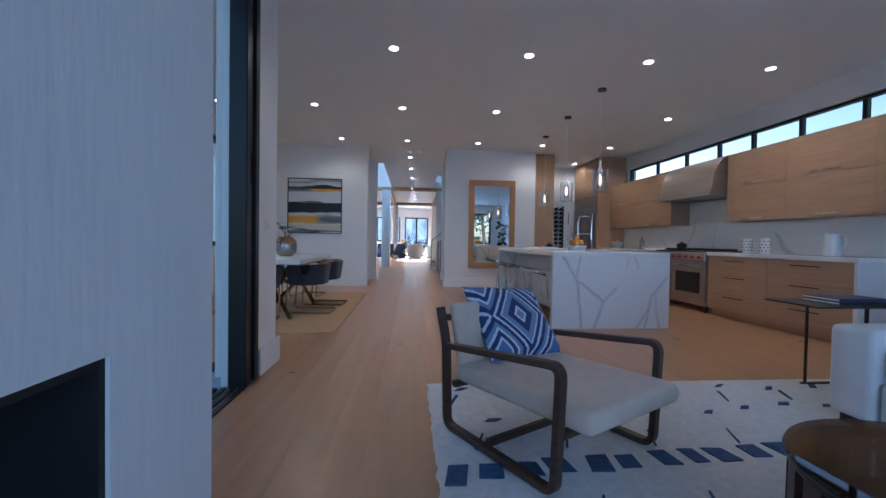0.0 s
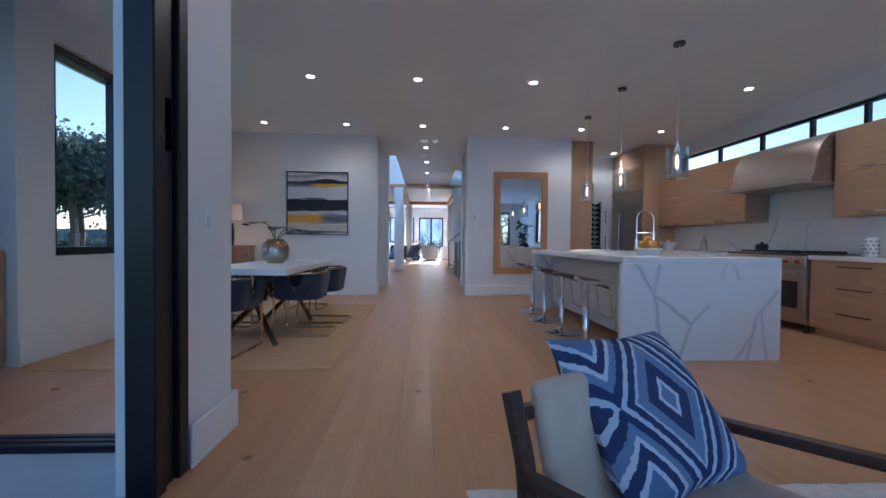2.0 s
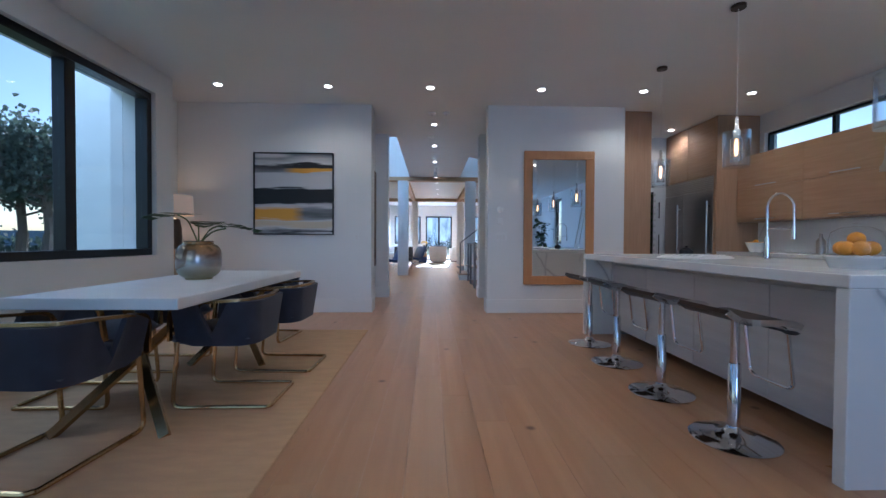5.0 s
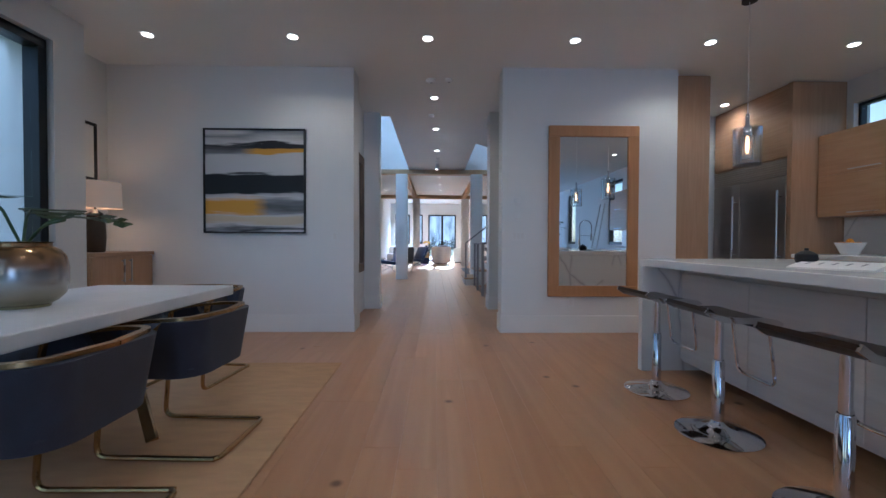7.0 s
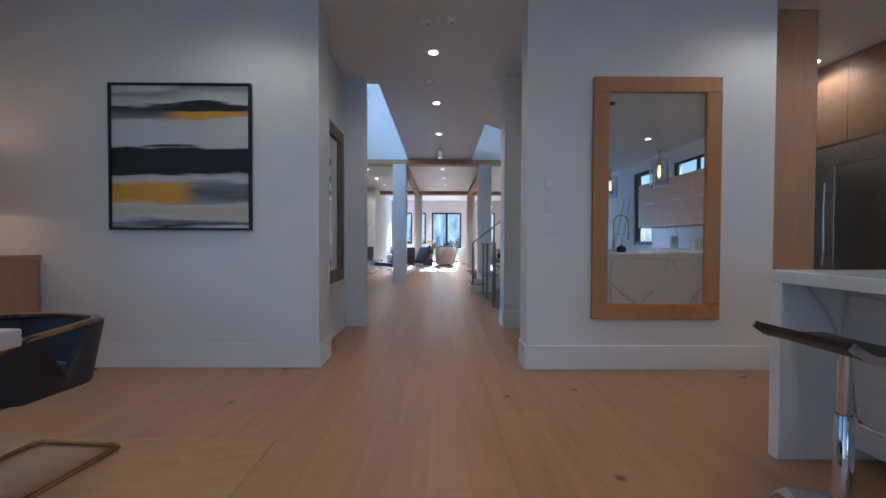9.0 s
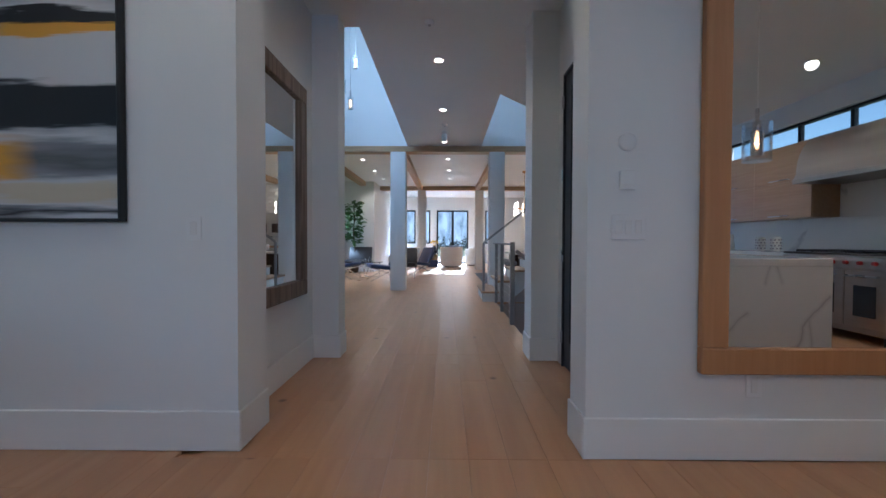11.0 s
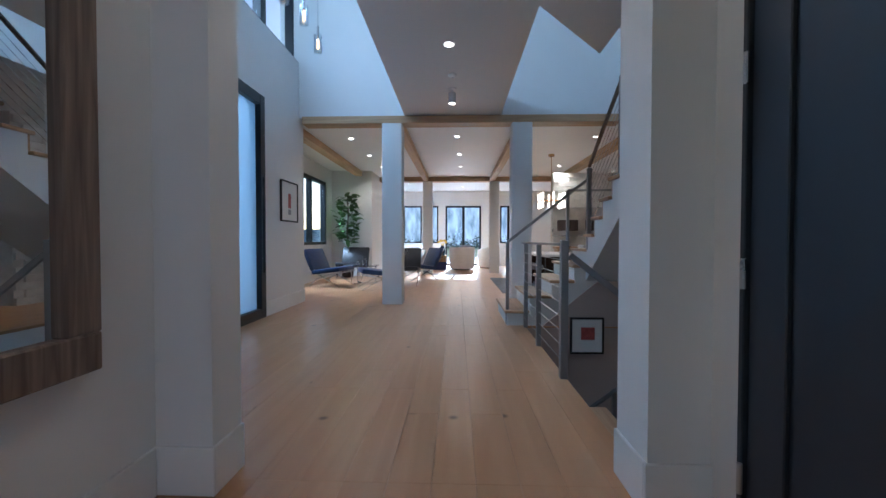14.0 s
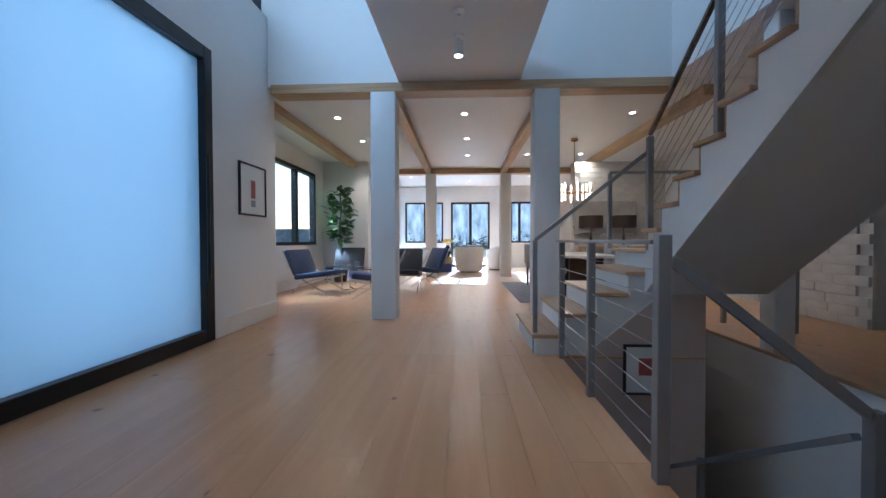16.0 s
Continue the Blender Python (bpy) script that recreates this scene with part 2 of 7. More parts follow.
CLEAR_BLUE = pane_glass("bluish_clear_glass", (0.95, 0.975, 1.0), 0.95, 0.03, 0.05, 2.2)
SEEDY = pane_glass("seeded_glass", (0.97, 0.97, 0.97), 0.6, 0.35, 0.12, 2.0)
MIRROR = mat("silver_mirror", (0.86, 0.88, 0.87), 0.01, 1.0, var=0.0)
MIRROR.node_tree.nodes["Map Range"].inputs["To Max"].default_value = 0.012
MIRROR.node_tree.nodes["Map Range"].inputs["To Min"].default_value = 0.008

FROST = bpy.data.materials.new("frosted_glass")
FROST.use_nodes = True
fn, fl = FROST.node_tree.nodes, FROST.node_tree.links
f_tl, f_df, f_gl, f_m1, f_m2, f_fr = (fn.new(k) for k in ("ShaderNodeBsdfTranslucent", "ShaderNodeBsdfDiffuse", "ShaderNodeBsdfGlossy", "ShaderNodeMixShader", "ShaderNodeMixShader", "ShaderNodeFresnel"))
f_tl.inputs[0].default_value, f_df.inputs[0].default_value = (0.8, 0.9, 0.97, 1), (0.6, 0.7, 0.78, 1)
f_gl.inputs["Roughness"].default_value = 0.4
f_m1.inputs[0].default_value = 0.2
fl.new(f_tl.outputs[0], f_m1.inputs[1])
fl.new(f_df.outputs[0], f_m1.inputs[2])
fl.new(f_fr.outputs[0], f_m2.inputs[0])
fl.new(f_m1.outputs[0], f_m2.inputs[1])
fl.new(f_gl.outputs[0], f_m2.inputs[2])
fl.new(f_m2.outputs[0], fn["Material Output"].inputs[0])

# marble with grey veins
MARBLE = mat("veined_white_marble", (0.8, 0.8, 0.79), 0.18, var=0.015, scale=2)
mn, ml = MARBLE.node_tree.nodes, MARBLE.node_tree.links
m_tc, m_no, m_mx, m_vo = (mn.new(k) for k in ("ShaderNodeTexCoord", "ShaderNodeTexNoise", "ShaderNodeMix", "ShaderNodeTexVoronoi"))
m_no.inputs["Scale"].default_value, m_no.inputs["Detail"].default_value = 2.2, 5
m_mx.data_type = "VECTOR"
m_mx.inputs[0].default_value = 0.16
ml.new(m_tc.outputs["Object"], m_no.inputs["Vector"])
ml.new(m_tc.outputs["Object"], m_mx.inputs[4])
ml.new(m_no.outputs["Color"], m_mx.inputs[5])
m_vo.feature = "DISTANCE_TO_EDGE"
m_vo.inputs["Scale"].default_value = 1.6
m_st = mn.new("ShaderNodeMapping")
m_st.inputs["Scale"].default_value, m_st.inputs["Rotation"].default_value = (1.15, 0.8, 0.62), (0.3, 0.25, 0)
ml.new(m_mx.outputs[1], m_st.inputs[0])
ml.new(m_st.outputs[0], m_vo.inputs["Vector"])
m_cr = mn.new("ShaderNodeValToRGB")
m_cr.color_ramp.elements[0].position, m_cr.color_ramp.elements[1].position = 0.004, 0.022
m_cr.color_ramp.elements[0].color, m_cr.color_ramp.elements[1].color = (0.58, 0.585, 0.6, 1), (0.8, 0.8, 0.79, 1)
m_gate = mn.new("ShaderNodeTexNoise")
m_gate.inputs["Scale"].default_value = 1.1
ml.new(m_tc.outputs["Object"], m_gate.inputs["Vector"])
m_gr = mn.new("ShaderNodeMapRange")
m_gr.inputs["From Min"].default_value, m_gr.inputs["From Max"].default_value = 0.36, 0.54
m_gr.inputs["To Min"].default_value, m_gr.inputs["To Max"].default_value = 0.06, 0.0
ml.new(m_gate.outputs["Fac"], m_gr.inputs[0])
m_add = mn.new("ShaderNodeMath")
m_add.operation = "ADD"
ml.new(m_vo.outputs["Distance"], m_add.inputs[0])
ml.new(m_gr.outputs[0], m_add.inputs[1])
ml.new(m_add.outputs[0], m_cr.inputs[0])
ml.new(m_cr.outputs[0], mn["Principled BSDF"].inputs["Base Color"])


# island slab: bold branching veins, given as segments (x, z, x, z) in the slab's plane
VEINED = mat("bold_veined_quartz", (0.8, 0.8, 0.79), 0.2, var=0.015, scale=2)
en, el = VEINED.node_tree.nodes, VEINED.node_tree.links
e_tc, e_no, e_mx, e_flat = (en.new(k) for k in ("ShaderNodeTexCoord", "ShaderNodeTexNoise", "ShaderNodeMix", "ShaderNodeVectorMath"))
e_no.inputs["Scale"].default_value, e_no.inputs["Detail"].default_value = 5.0, 6
e_mx.data_type, e_mx.blend_type = "RGBA", "LINEAR_LIGHT"
e_mx.inputs[0].default_value = 0.035
el.new(e_tc.outputs["Object"], e_no.inputs["Vector"])
el.new(e_tc.outputs["Object"], e_mx.inputs[6])
el.new(e_no.outputs["Color"], e_mx.inputs[7])
e_flat.operation = "MULTIPLY"
e_flat.inputs[1].default_value = (1, 0, 1)
el.new(e_mx.outputs[2], e_flat.inputs[0])


def vein_math(op, a, c=None, kind="ShaderNodeMath", out=0):
    m = en.new(kind)
    m.operation = op
    for k, v in enumerate((a, c)):
        if v is None:
            continue
        if isinstance(v, (int, float, tuple)):
            m.inputs[k].default_value = v
        else:
            el.new(v, m.inputs[k])
    return m.outputs[out]


VM = "ShaderNodeVectorMath"
vein_low = None
for x0, z0, x1, z1, thin in ((-0.66, 0.9, -0.465, 0.577, 0), (-0.465, 0.577, -0.134, 0.326, 0), (-0.134, 0.326, 0.022, 0.49, 0.002), (-0.441, 0.9, -0.465, 0.577, 0.004),
                             (-0.465, 0.577, -0.414, -0.02, 0.001), (-0.134, 0.326, -0.265, -0.02, 0.002), (0.66, 0.62, 0.46, 0.378, 0.002), (0.46, 0.378, 0.368, -0.02, 0.003),
                             (0.512, 0.42, 0.561, -0.02, 0.005), (0.43, 0.25, 0.257, -0.02, 0.004), (0.199, 0.9, 0.153, 0.726, 0.006), (0.227, 0.9, 0.296, 0.725, 0.006)):
    ba = Vector((x1 - x0, 0, z1 - z0))
    pa = vein_math("SUBTRACT", e_flat.outputs[0], (x0, 0.0, z0), VM)
    h = vein_math("DIVIDE", vein_math("DOT_PRODUCT", pa, tuple(ba), VM, 1), ba.dot(ba))
    h = vein_math("MINIMUM", vein_math("MAXIMUM", h, 0.0), 1.0)
    sc_ = en.new("ShaderNodeVectorMath")
    sc_.operation = "SCALE"
    sc_.inputs[0].default_value = tuple(ba)
    el.new(h, sc_.inputs["Scale"])
    d = vein_math("LENGTH", vein_math("SUBTRACT", pa, sc_.outputs[0], VM), None, VM, 1)
    d = vein_math("ADD", d, thin)
    vein_low = d if vein_low is None else vein_math("MINIMUM", vein_low, d)
e_wd = vein_math("ADD", vein_low, vein_math("MULTIPLY", e_no.outputs["Fac"], 0.012))
ramp_on(VEINED, e_wd, [(0.0, (0.47, 0.47, 0.48)), (0.0095, (0.52, 0.52, 0.535)), (0.017, (0.7, 0.7, 0.7)), (0.04, (0.8, 0.8, 0.79))])

# ---- builders ----
def box(bm, x0, x1, y0, y1, z0, z1, bevel=0.0, seg=1):
    """A box in the bmesh, with worn edges where bevel is given."""
    v = [bm.verts.new((x, y, z)) for z in (z0, z1) for y in (y0, y1) for x in (x0, x1)]
    f = [bm.faces.new([v[k] for k in q]) for q in ((0, 2, 3, 1), (4, 5, 7, 6), (0, 1, 5, 4), (2, 6, 7, 3), (0, 4, 6, 2), (1, 3, 7, 5))]
    if bevel:
        bmesh.ops.bevel(bm, geom=list({e for q in f for e in q.edges}), offset=bevel, segments=seg, profile=0.5, affect="EDGES", clamp_overlap=True)
    return v


def prism(bm, outline, lo, hi, axis="z"):
    """An outline of 2D points pushed out along an axis."""
    def put(p, h):
        return {"z": (p[0], p[1], h), "y": (p[0], h, p[1]), "x": (h, p[0], p[1])}[axis]
    a, b = [bm.verts.new(put(p, lo)) for p in outline], [bm.verts.new(put(p, hi)) for p in outline]
    n = len(outline)
    bm.faces.new(a)
    bm.faces.new(b[::-1])
    for k in range(n):
        bm.faces.new((a[k], b[k], b[(k + 1) % n], a[(k + 1) % n]))


def rounded(pts, r, n=4):
    """A path with its corners rounded."""
    pts = [Vector(p) for p in pts]
    out = [pts[0]]
    for a, b, c in zip(pts, pts[1:], pts[2:]):
        u, w = (a - b), (c - b)
        d = min(r, u.length * 0.45, w.length * 0.45)
        p, q = b + u.normalized() * d, b + w.normalized() * d
        for k in range(n + 1):
            s = k / n
            out.append(p * (1 - s) ** 2 + b * 2 * s * (1 - s) + q * s ** 2)
    return out + [pts[-1]]


def sweep(bm, pts, prof, closed=False, side=None):
    """A profile of (u, v) drawn along a path."""
    pts = [Vector(p) for p in pts]
    n, rings, ref = len(pts), [], Vector(side) if side else None
    for k, p in enumerate(pts):
        a, b = (pts[k - 1], pts[(k + 1) % n]) if closed else (pts[max(k - 1, 0)], pts[min(k + 1, n - 1)])
        t = (b - a).normalized()
        if ref is None:
            ref = Vector((1, 0, 0)) if abs(t.x) < 0.8 else Vector((0, 1, 0))
        u = (ref - t * ref.dot(t)).normalized()
        w = t.cross(u)
        if side is None:
            ref = u
        rings.append([bm.verts.new(p + u * x + w * y) for x, y in prof])
    m = len(prof)
    for k in range(n if closed else n - 1):
        a, b = rings[k], rings[(k + 1) % n]
        for j in range(m):
            bm.faces.new((a[j], a[(j + 1) % m], b[(j + 1) % m], b[j]))
    if not closed:
        bm.faces.new(rings[0][::-1])
        bm.faces.new(rings[-1])


def ring(r, n=8):
    return [(r * math.cos(2 * math.pi * k / n), r * math.sin(2 * math.pi * k / n)) for k in range(n)]


def flat(w, h):
    return [(-w / 2, -h / 2), (w / 2, -h / 2), (w / 2, h / 2), (-w / 2, h / 2)]


def tube(bm, pts, r, n=8, closed=False):
    sweep(bm, pts, ring(r, n), closed)


def lathe(bm, prof, n=24, at=(0, 0, 0)):
    """A profile of (radius, height) turned round the upright axis."""
    rings = []
    for r, z in prof:
        if r < 1e-5:
            rings.append([bm.verts.new((at[0], at[1], at[2] + z))])
        else:
            rings.append([bm.verts.new((at[0] + r * math.cos(2 * math.pi * k / n), at[1] + r * math.sin(2 * math.pi * k / n), at[2] + z)) for k in range(n)])
    for a, b in zip(rings, rings[1:]):
        for k in range(n):
            q = [a[k % len(a)], a[(k + 1) % len(a)], b[(k + 1) % len(b)], b[k % len(b)]]
            q = list(dict.fromkeys(q))
            if len(q) > 2:
                bm.faces.new(q)


def pillow(bm, sx, sy, sz, n=12, corner=0.0, m=None):
    """A soft cushion, sx by sy, sz thick."""
    tops = {}
    for s in (1, -1):
        for i in range(n + 1):
            for j in range(n + 1):
                u, w = 2 * i / n - 1, 2 * j / n - 1
                edge = i in (0, n) or j in (0, n)
                if s < 0 and edge:
                    tops[s, i, j] = tops[1, i, j]
                    continue
                h = (max(0, 1 - u ** 4) * max(0, 1 - w ** 4)) ** 0.5 * sz / 2
                pull = 1 - corner * (1 - abs(u)) * abs(w) ** 3
                pull2 = 1 - corner * (1 - abs(w)) * abs(u) ** 3
                p = Vector((u * sx / 2 * pull2, w * sy / 2 * pull, s * h))
                tops[s, i, j] = bm.verts.new(m @ p if m else p)
        for i in range(n):
            for j in range(n):
                q = [tops[s, i, j], tops[s, i + 1, j], tops[s, i + 1, j + 1], tops[s, i, j + 1]]
                bm.faces.new(q if s > 0 else q[::-1])


def done(bm, name, material, smooth=False):
    bmesh.ops.recalc_face_normals(bm, faces=bm.faces)
    me = bpy.data.meshes.new(name)
    bm.to_mesh(me)
    bm.free()
    me.materials.append(material)
    if smooth:
        me.polygons.foreach_set("use_smooth", [True] * len(me.polygons))
        me.set_sharp_from_angle(angle=radians(40))
    return me


def part(name, bm, material, parent, label="", smooth=False):
    ob = new(name, done(bm, name, material, smooth))
    ob.parent = parent
    return tagged(ob, label)


def thing(name, at, label, category, group="", rz=0, kind=""):
    ob = new(name)
    ob.empty_display_size = 0.1
    ob.matrix_world = pose(*at, 0, 0, rz)
    return tagged(ob, label, category, group, kind)


def solid(name, bm, material, label, category, kind="structure", smooth=False):
    return tagged(new(name, done(bm, name, material, smooth)), label, category, "", kind)


def boxes(*rows, bevel=0.0):
    bm = bmesh.new()
    for r in rows:
        box(bm, *r, bevel=bevel)
    return bm


def wall_x(x0, x1, y0, y1, z0, z1, holes=()):
    """A wall that runs along y, with openings (y0, y1, z0, z1) right through it."""
    bm = bmesh.new()
    cut = sorted({y0, y1, *[h[0] for h in holes], *[h[1] for h in holes]})
    for a, b in zip(cut, cut[1:]):
        at = z0
        for h in sorted((h for h in holes if h[0] <= a and h[1] >= b), key=lambda h: h[2]):
            if h[2] > at:
                box(bm, x0, x1, a, b, at, h[2])
            at = h[3]
        if at < z1:
            box(bm, x0, x1, a, b, at, z1)
    return bm


def wall_y(y0, y1, x0, x1, z0, z1, holes=()):
    bm = wall_x(y0, y1, x0, x1, z0, z1, holes)
    for v in bm.verts:
        v.co = (v.co.y, v.co.x, v.co.z)
    return bm


# ---- structure ----
H = 3.05
# ground round the house, open where the stair goes down
gb = bmesh.new()
for r in ((-400, 400, -400, 11.0), (-400, 400, 16.3, 400), (-400, 1.5, 11.0, 16.3), (4.5, 400, 11.0, 16.3)):
    box(gb, r[0], r[1], r[2], r[3], -0.6, -0.2)
solid("ground", gb, GROUND, "dry garden ground round the house", "ground")
solid("pavement_north", boxes((-3.5, 7.0, 26.72, 36.0, -0.19, -0.03)), PALE_PAVING, "pale paved terrace behind the house", "patio")
solid("pavement", boxes((-6.5, -0.27, 1.0, 4.0, -0.19, -0.02)), CONCRETE, "pale concrete patio beside the living room", "patio")
sub = bmesh.new()
for r in ((-0.25, 6.2, -4.2, 9.8), (-2.9, -0.25, 4.12, 9.8), (-2.9, 6.2, 9.8, 11.75), (-1.8, 1.93, 11.75, 14.75), (3.86, 6.2, 11.75, 16.1), (-2.9, 3.17, 14.75, 16.1), (-2.9, 6.2, 16.1, 27.2)):
    box(sub, *r, -0.18, -0.016)
solid("floor", sub, OAK, "light oak plank floor through the whole storey", "floor")

solid("wall_fireplace", wall_x(-0.3, 0.38, -1.4, 2.04, 0, H, [(-0.15, 1.61, 0.22, 0.776)]), PLASTER, "tall white plaster chimney breast with combed texture", "wall")
fbx = thing("firebox", (0, 0, 0), "black steel firebox set into the plaster chimney breast", "fireplace")
for name, r in (("back_panel", (-0.29, -0.27, -0.15, 1.61, 0.226, 0.774)), ("hearth", (-0.268, 0.36, -0.15, 1.61, 0.2, 0.224)), ("side_panel", (-0.268, 0.372, -0.148, -0.13, 0.226, 0.774)), ("side_panel", (-0.268, 0.372, 1.59, 1.608, 0.226, 0.774)), ("top_panel", (-0.268, 0.372, -0.128, 1.588, 0.756, 0.774))):
    part(name, boxes(r), FIREBOX, fbx)
solid("wall_west_living", wall_x(-0.5, -0.3, -4.2, -1.4, 0, H), WHITE, "white living room wall", "wall")
solid("wall_south", wall_y(-4.2, -4.0, -0.5, 6.2, 0, H, [(0.7, 5.5, 0.0, 2.6)]), WHITE, "white wall with wide glazed doors", "wall")
CW0, CW1 = 4.22, 9.9
solid("wall_east", wall_x(6.05, 6.25, -4.2, 16.6, 0, H, [(CW0, CW1, 2.40, 2.75), (2.5, 3.42, 0.98, 2.8), (-1.1, -0.25, 0.98, 2.8)]), WHITE, "white kitchen wall with a strip of high windows", "wall")
solid("wall_corner_pier", boxes((-0.42, -0.13, 3.8, 4.23, 0, H)), WHITE, "white corner pier between two sliding doors", "wall")
solid("wall_door_header", boxes((-0.4, -0.14, 2.04, 3.8, 2.82, H), (-2.75, -0.42, 3.95, 4.2, 2.82, H)), WHITE, "white wall over the sliding doors", "wall")
WY0, WY1, WZ0, WZ1 = 5.66, 8.62, 0.875, 2.76
solid("wall_dining_west", wall_x(-2.68, -2.3, 5.32, 8.93, 0, H, [(WY0, WY1, WZ0, WZ1)]), WHITE, "white dining room wall round a wide window", "wall")
solid("wall_niche", wall_x(-2.9, -2.76, 4.0, 9.85, 0, H, [(WY0 - 0.1, WY1 + 0.1, WZ0 - 0.1, WZ1 + 0.1)]), WHITE, "white back wall of the dining niches", "wall")
solid("wall_art", boxes((-2.9, 0.033, 9.77, 10.09, 0, H)), WHITE, "white wall between dining room and hall", "wall")
solid("wall_art_recess", boxes((-2.9, -0.13, 10.09, 11.39, 0, H)), WHITE, "white wall between dining room and hall", "wall")
solid("wall_art_pier", boxes((-2.9, 0.106, 11.39, 11.61, 0, H)), WHITE, "white wall between dining room and hall", "wall")
solid("wall_kitchen_end", boxes((1.746, 3.78, 9.72, 9.96, 0, H)), WHITE, "white wall between kitchen and hall", "wall")
solid("wall_kitchen_core", boxes((2.05, 3.78, 9.96, 10.22, 0, H)), WHITE, "white wall between kitchen and hall", "wall")
solid("wall_kitchen_back", boxes((2.2, 3.78, 10.22, 11.33, 0, H)), WHITE, "white wall between kitchen and hall", "wall")
solid("wall_door_pier", boxes((2.05, 2.2, 11.18, 11.33, 0, H)), WHITE, "white wall between kitchen and hall", "wall")
solid("wall_over_door", boxes((2.05, 2.2, 10.22, 11.18, 2.44, H)), WHITE, "white wall between kitchen and hall", "wall")
solid("wall_fin", boxes((1.816, 2.12, 11.33, 11.62, 0, 6.0), (2.12, 6.05, 11.5, 11.62, -2.9, 6.0)), WHITE, "white wall end beside the stair", "wall")
solid("wall_pantry", boxes((3.78, 6.05, 11.42, 11.5, 0, H)), WHITE, "white pantry wall behind the kitchen", "wall")
# entry hall
DY0, DY1, DZ1 = 13.05, 15.17, 2.95
solid("wall_entry_west", wall_x(-1.8, -1.5, 11.61, 16.6, 0, 6.0, [(DY0, DY1, 0, DZ1), (12.6, 16.5, 3.95, 5.6)]), WHITE, "tall white entry wall", "wall")
solid("wall_entry_south", boxes((-1.5, 0.106, 11.55, 11.61, H, 6.0), (0.106, 1.816, 11.5, 11.61, 3.4, 6.0)), WHITE, "tall white wall over the hall", "wall")
solid("wall_over_beam", boxes((-1.8, 6.05, 16.42, 16.6, 3.04, 6.0)), WHITE, "white wall above the oak beam", "wall")
solid("wall_stair_east", boxes((3.7, 3.85, 11.62, 16.42, 3.05, 6.0), (3.86, 4.0, 11.62, 16.2, -2.9, -0.185)), WHITE, "white wall of the stair well", "wall")
# white walls too, darkened in colour to stand for shade
solid("wall_stairwell", boxes((1.8, 1.925, 11.62, 14.73, -2.9, -0.185), (1.8, 3.17, 14.73, 14.87, -2.9, -0.185), (3.07, 3.17, 14.87, 16.2, -2.9, -0.185), (3.17, 3.86, 16.1, 16.2, -2.9, -0.185)), SHADED_WHITE, "white wall of the lower stair well, coloured brown for shade", "wall")
solid("floor_lower", boxes((1.7, 4.0, 11.4, 16.3, -3.1, -2.9)), OAK, "oak floor at the foot of the lower stair", "floor")
# rear room
RX0, RX1, RY1 = -2.54, 5.9, 26.5
solid("wall_rear_west", wall_x(RX0 - 0.2, RX0, 16.42, 21.6, 0, H, [(18.3, 21.05, 0.92, 2.66)]), WHITE, "white sitting room wall with a window", "wall")
solid("wall_rear_return", boxes((RX0, -1.8, 16.42, 16.6, 0, H), (RX0 - 0.2, -1.37, 21.5, 21.7, 0, H), (-1.57, -1.37, 21.7, 26.5, 0, H)), WHITE, "white wall beside the sitting area", "wall")
solid("wall_north", wall_y(RY1, RY1 + 0.2, -1.8, 6.2, 0, H, [(-1.12, -0.35, 0.92, 2.46), (0.0, 0.33, 0.92, 2.46), (0.62, 2.09, 0.02, 2.46), (2.45, 2.6, 0.92, 2.46), (2.86, 3.75, 0.92, 2.46)]), WHITE, "white end wall with black-framed windows", "wall")
solid("wall_rear_east", boxes((5.9, 6.05, 16.6, 26.7, 0, H)), WHITE, "white east wall of the long room", "wall")

cb = boxes((-3.0, 6.25, 4.0, 11.6, H, 3.3), (-0.5, 6.25, -4.2, 4.0, H, 3.3), (0.25, 1.8, 11.6, 16.42, H, 3.4), (RX0 - 0.2, 6.2, 16.6, 26.7, H, 3.3), (-1.8, 3.85, 11.5, 16.6, 6.0, 6.2), (3.85, 6.2, 11.5, 16.6, H, 3.3))
prism(cb, [(1.8, 11.62), (2.63, 11.62), (2.63, 14.26), (1.8, 13.34)], H, 3.4)
solid("ceiling", cb, CEIL, "smooth white ceiling with recessed lights", "ceiling")

# oak beams and white columns
solid("trim_beam_cross", boxes((-1.42, 3.69, 16.32, 16.6, 2.92, 3.04), bevel=0.006), BEAM, "honey oak beam across the room", "beam")
solid("trim_beam_far", boxes((-1.36, 5.9, 22.62, 22.9, 2.9, 3.04), bevel=0.006), BEAM, "honey oak beam across the room", "beam")
for k, (x, w) in enumerate(((-1.75, 0.2), (0.12, 0.16), (2.2, 0.16), (4.3, 0.2))):
    solid("trim_beam_long", boxes((x - w / 2, x + w / 2, 16.6, 22.62, 2.9, 3.04), bevel=0.006), BEAM_Y, "honey oak ceiling beam", "beam")
for x0, x1, y0, y1 in ((-0.11, 0.21, 16.3, 16.62), (1.97, 2.29, 16.3, 16.62), (0.02, 0.32, 22.6, 22.9), (2.13, 2.43, 22.6, 22.9)):
    c = bmesh.new()
    box(c, x0, x1, y0, y1, 0, 2.92 if y0 < 20 else 2.9, bevel=0.012, seg=2)
    solid("column", c, WHITE, "square white painted column with soft corners", "column", smooth=True)


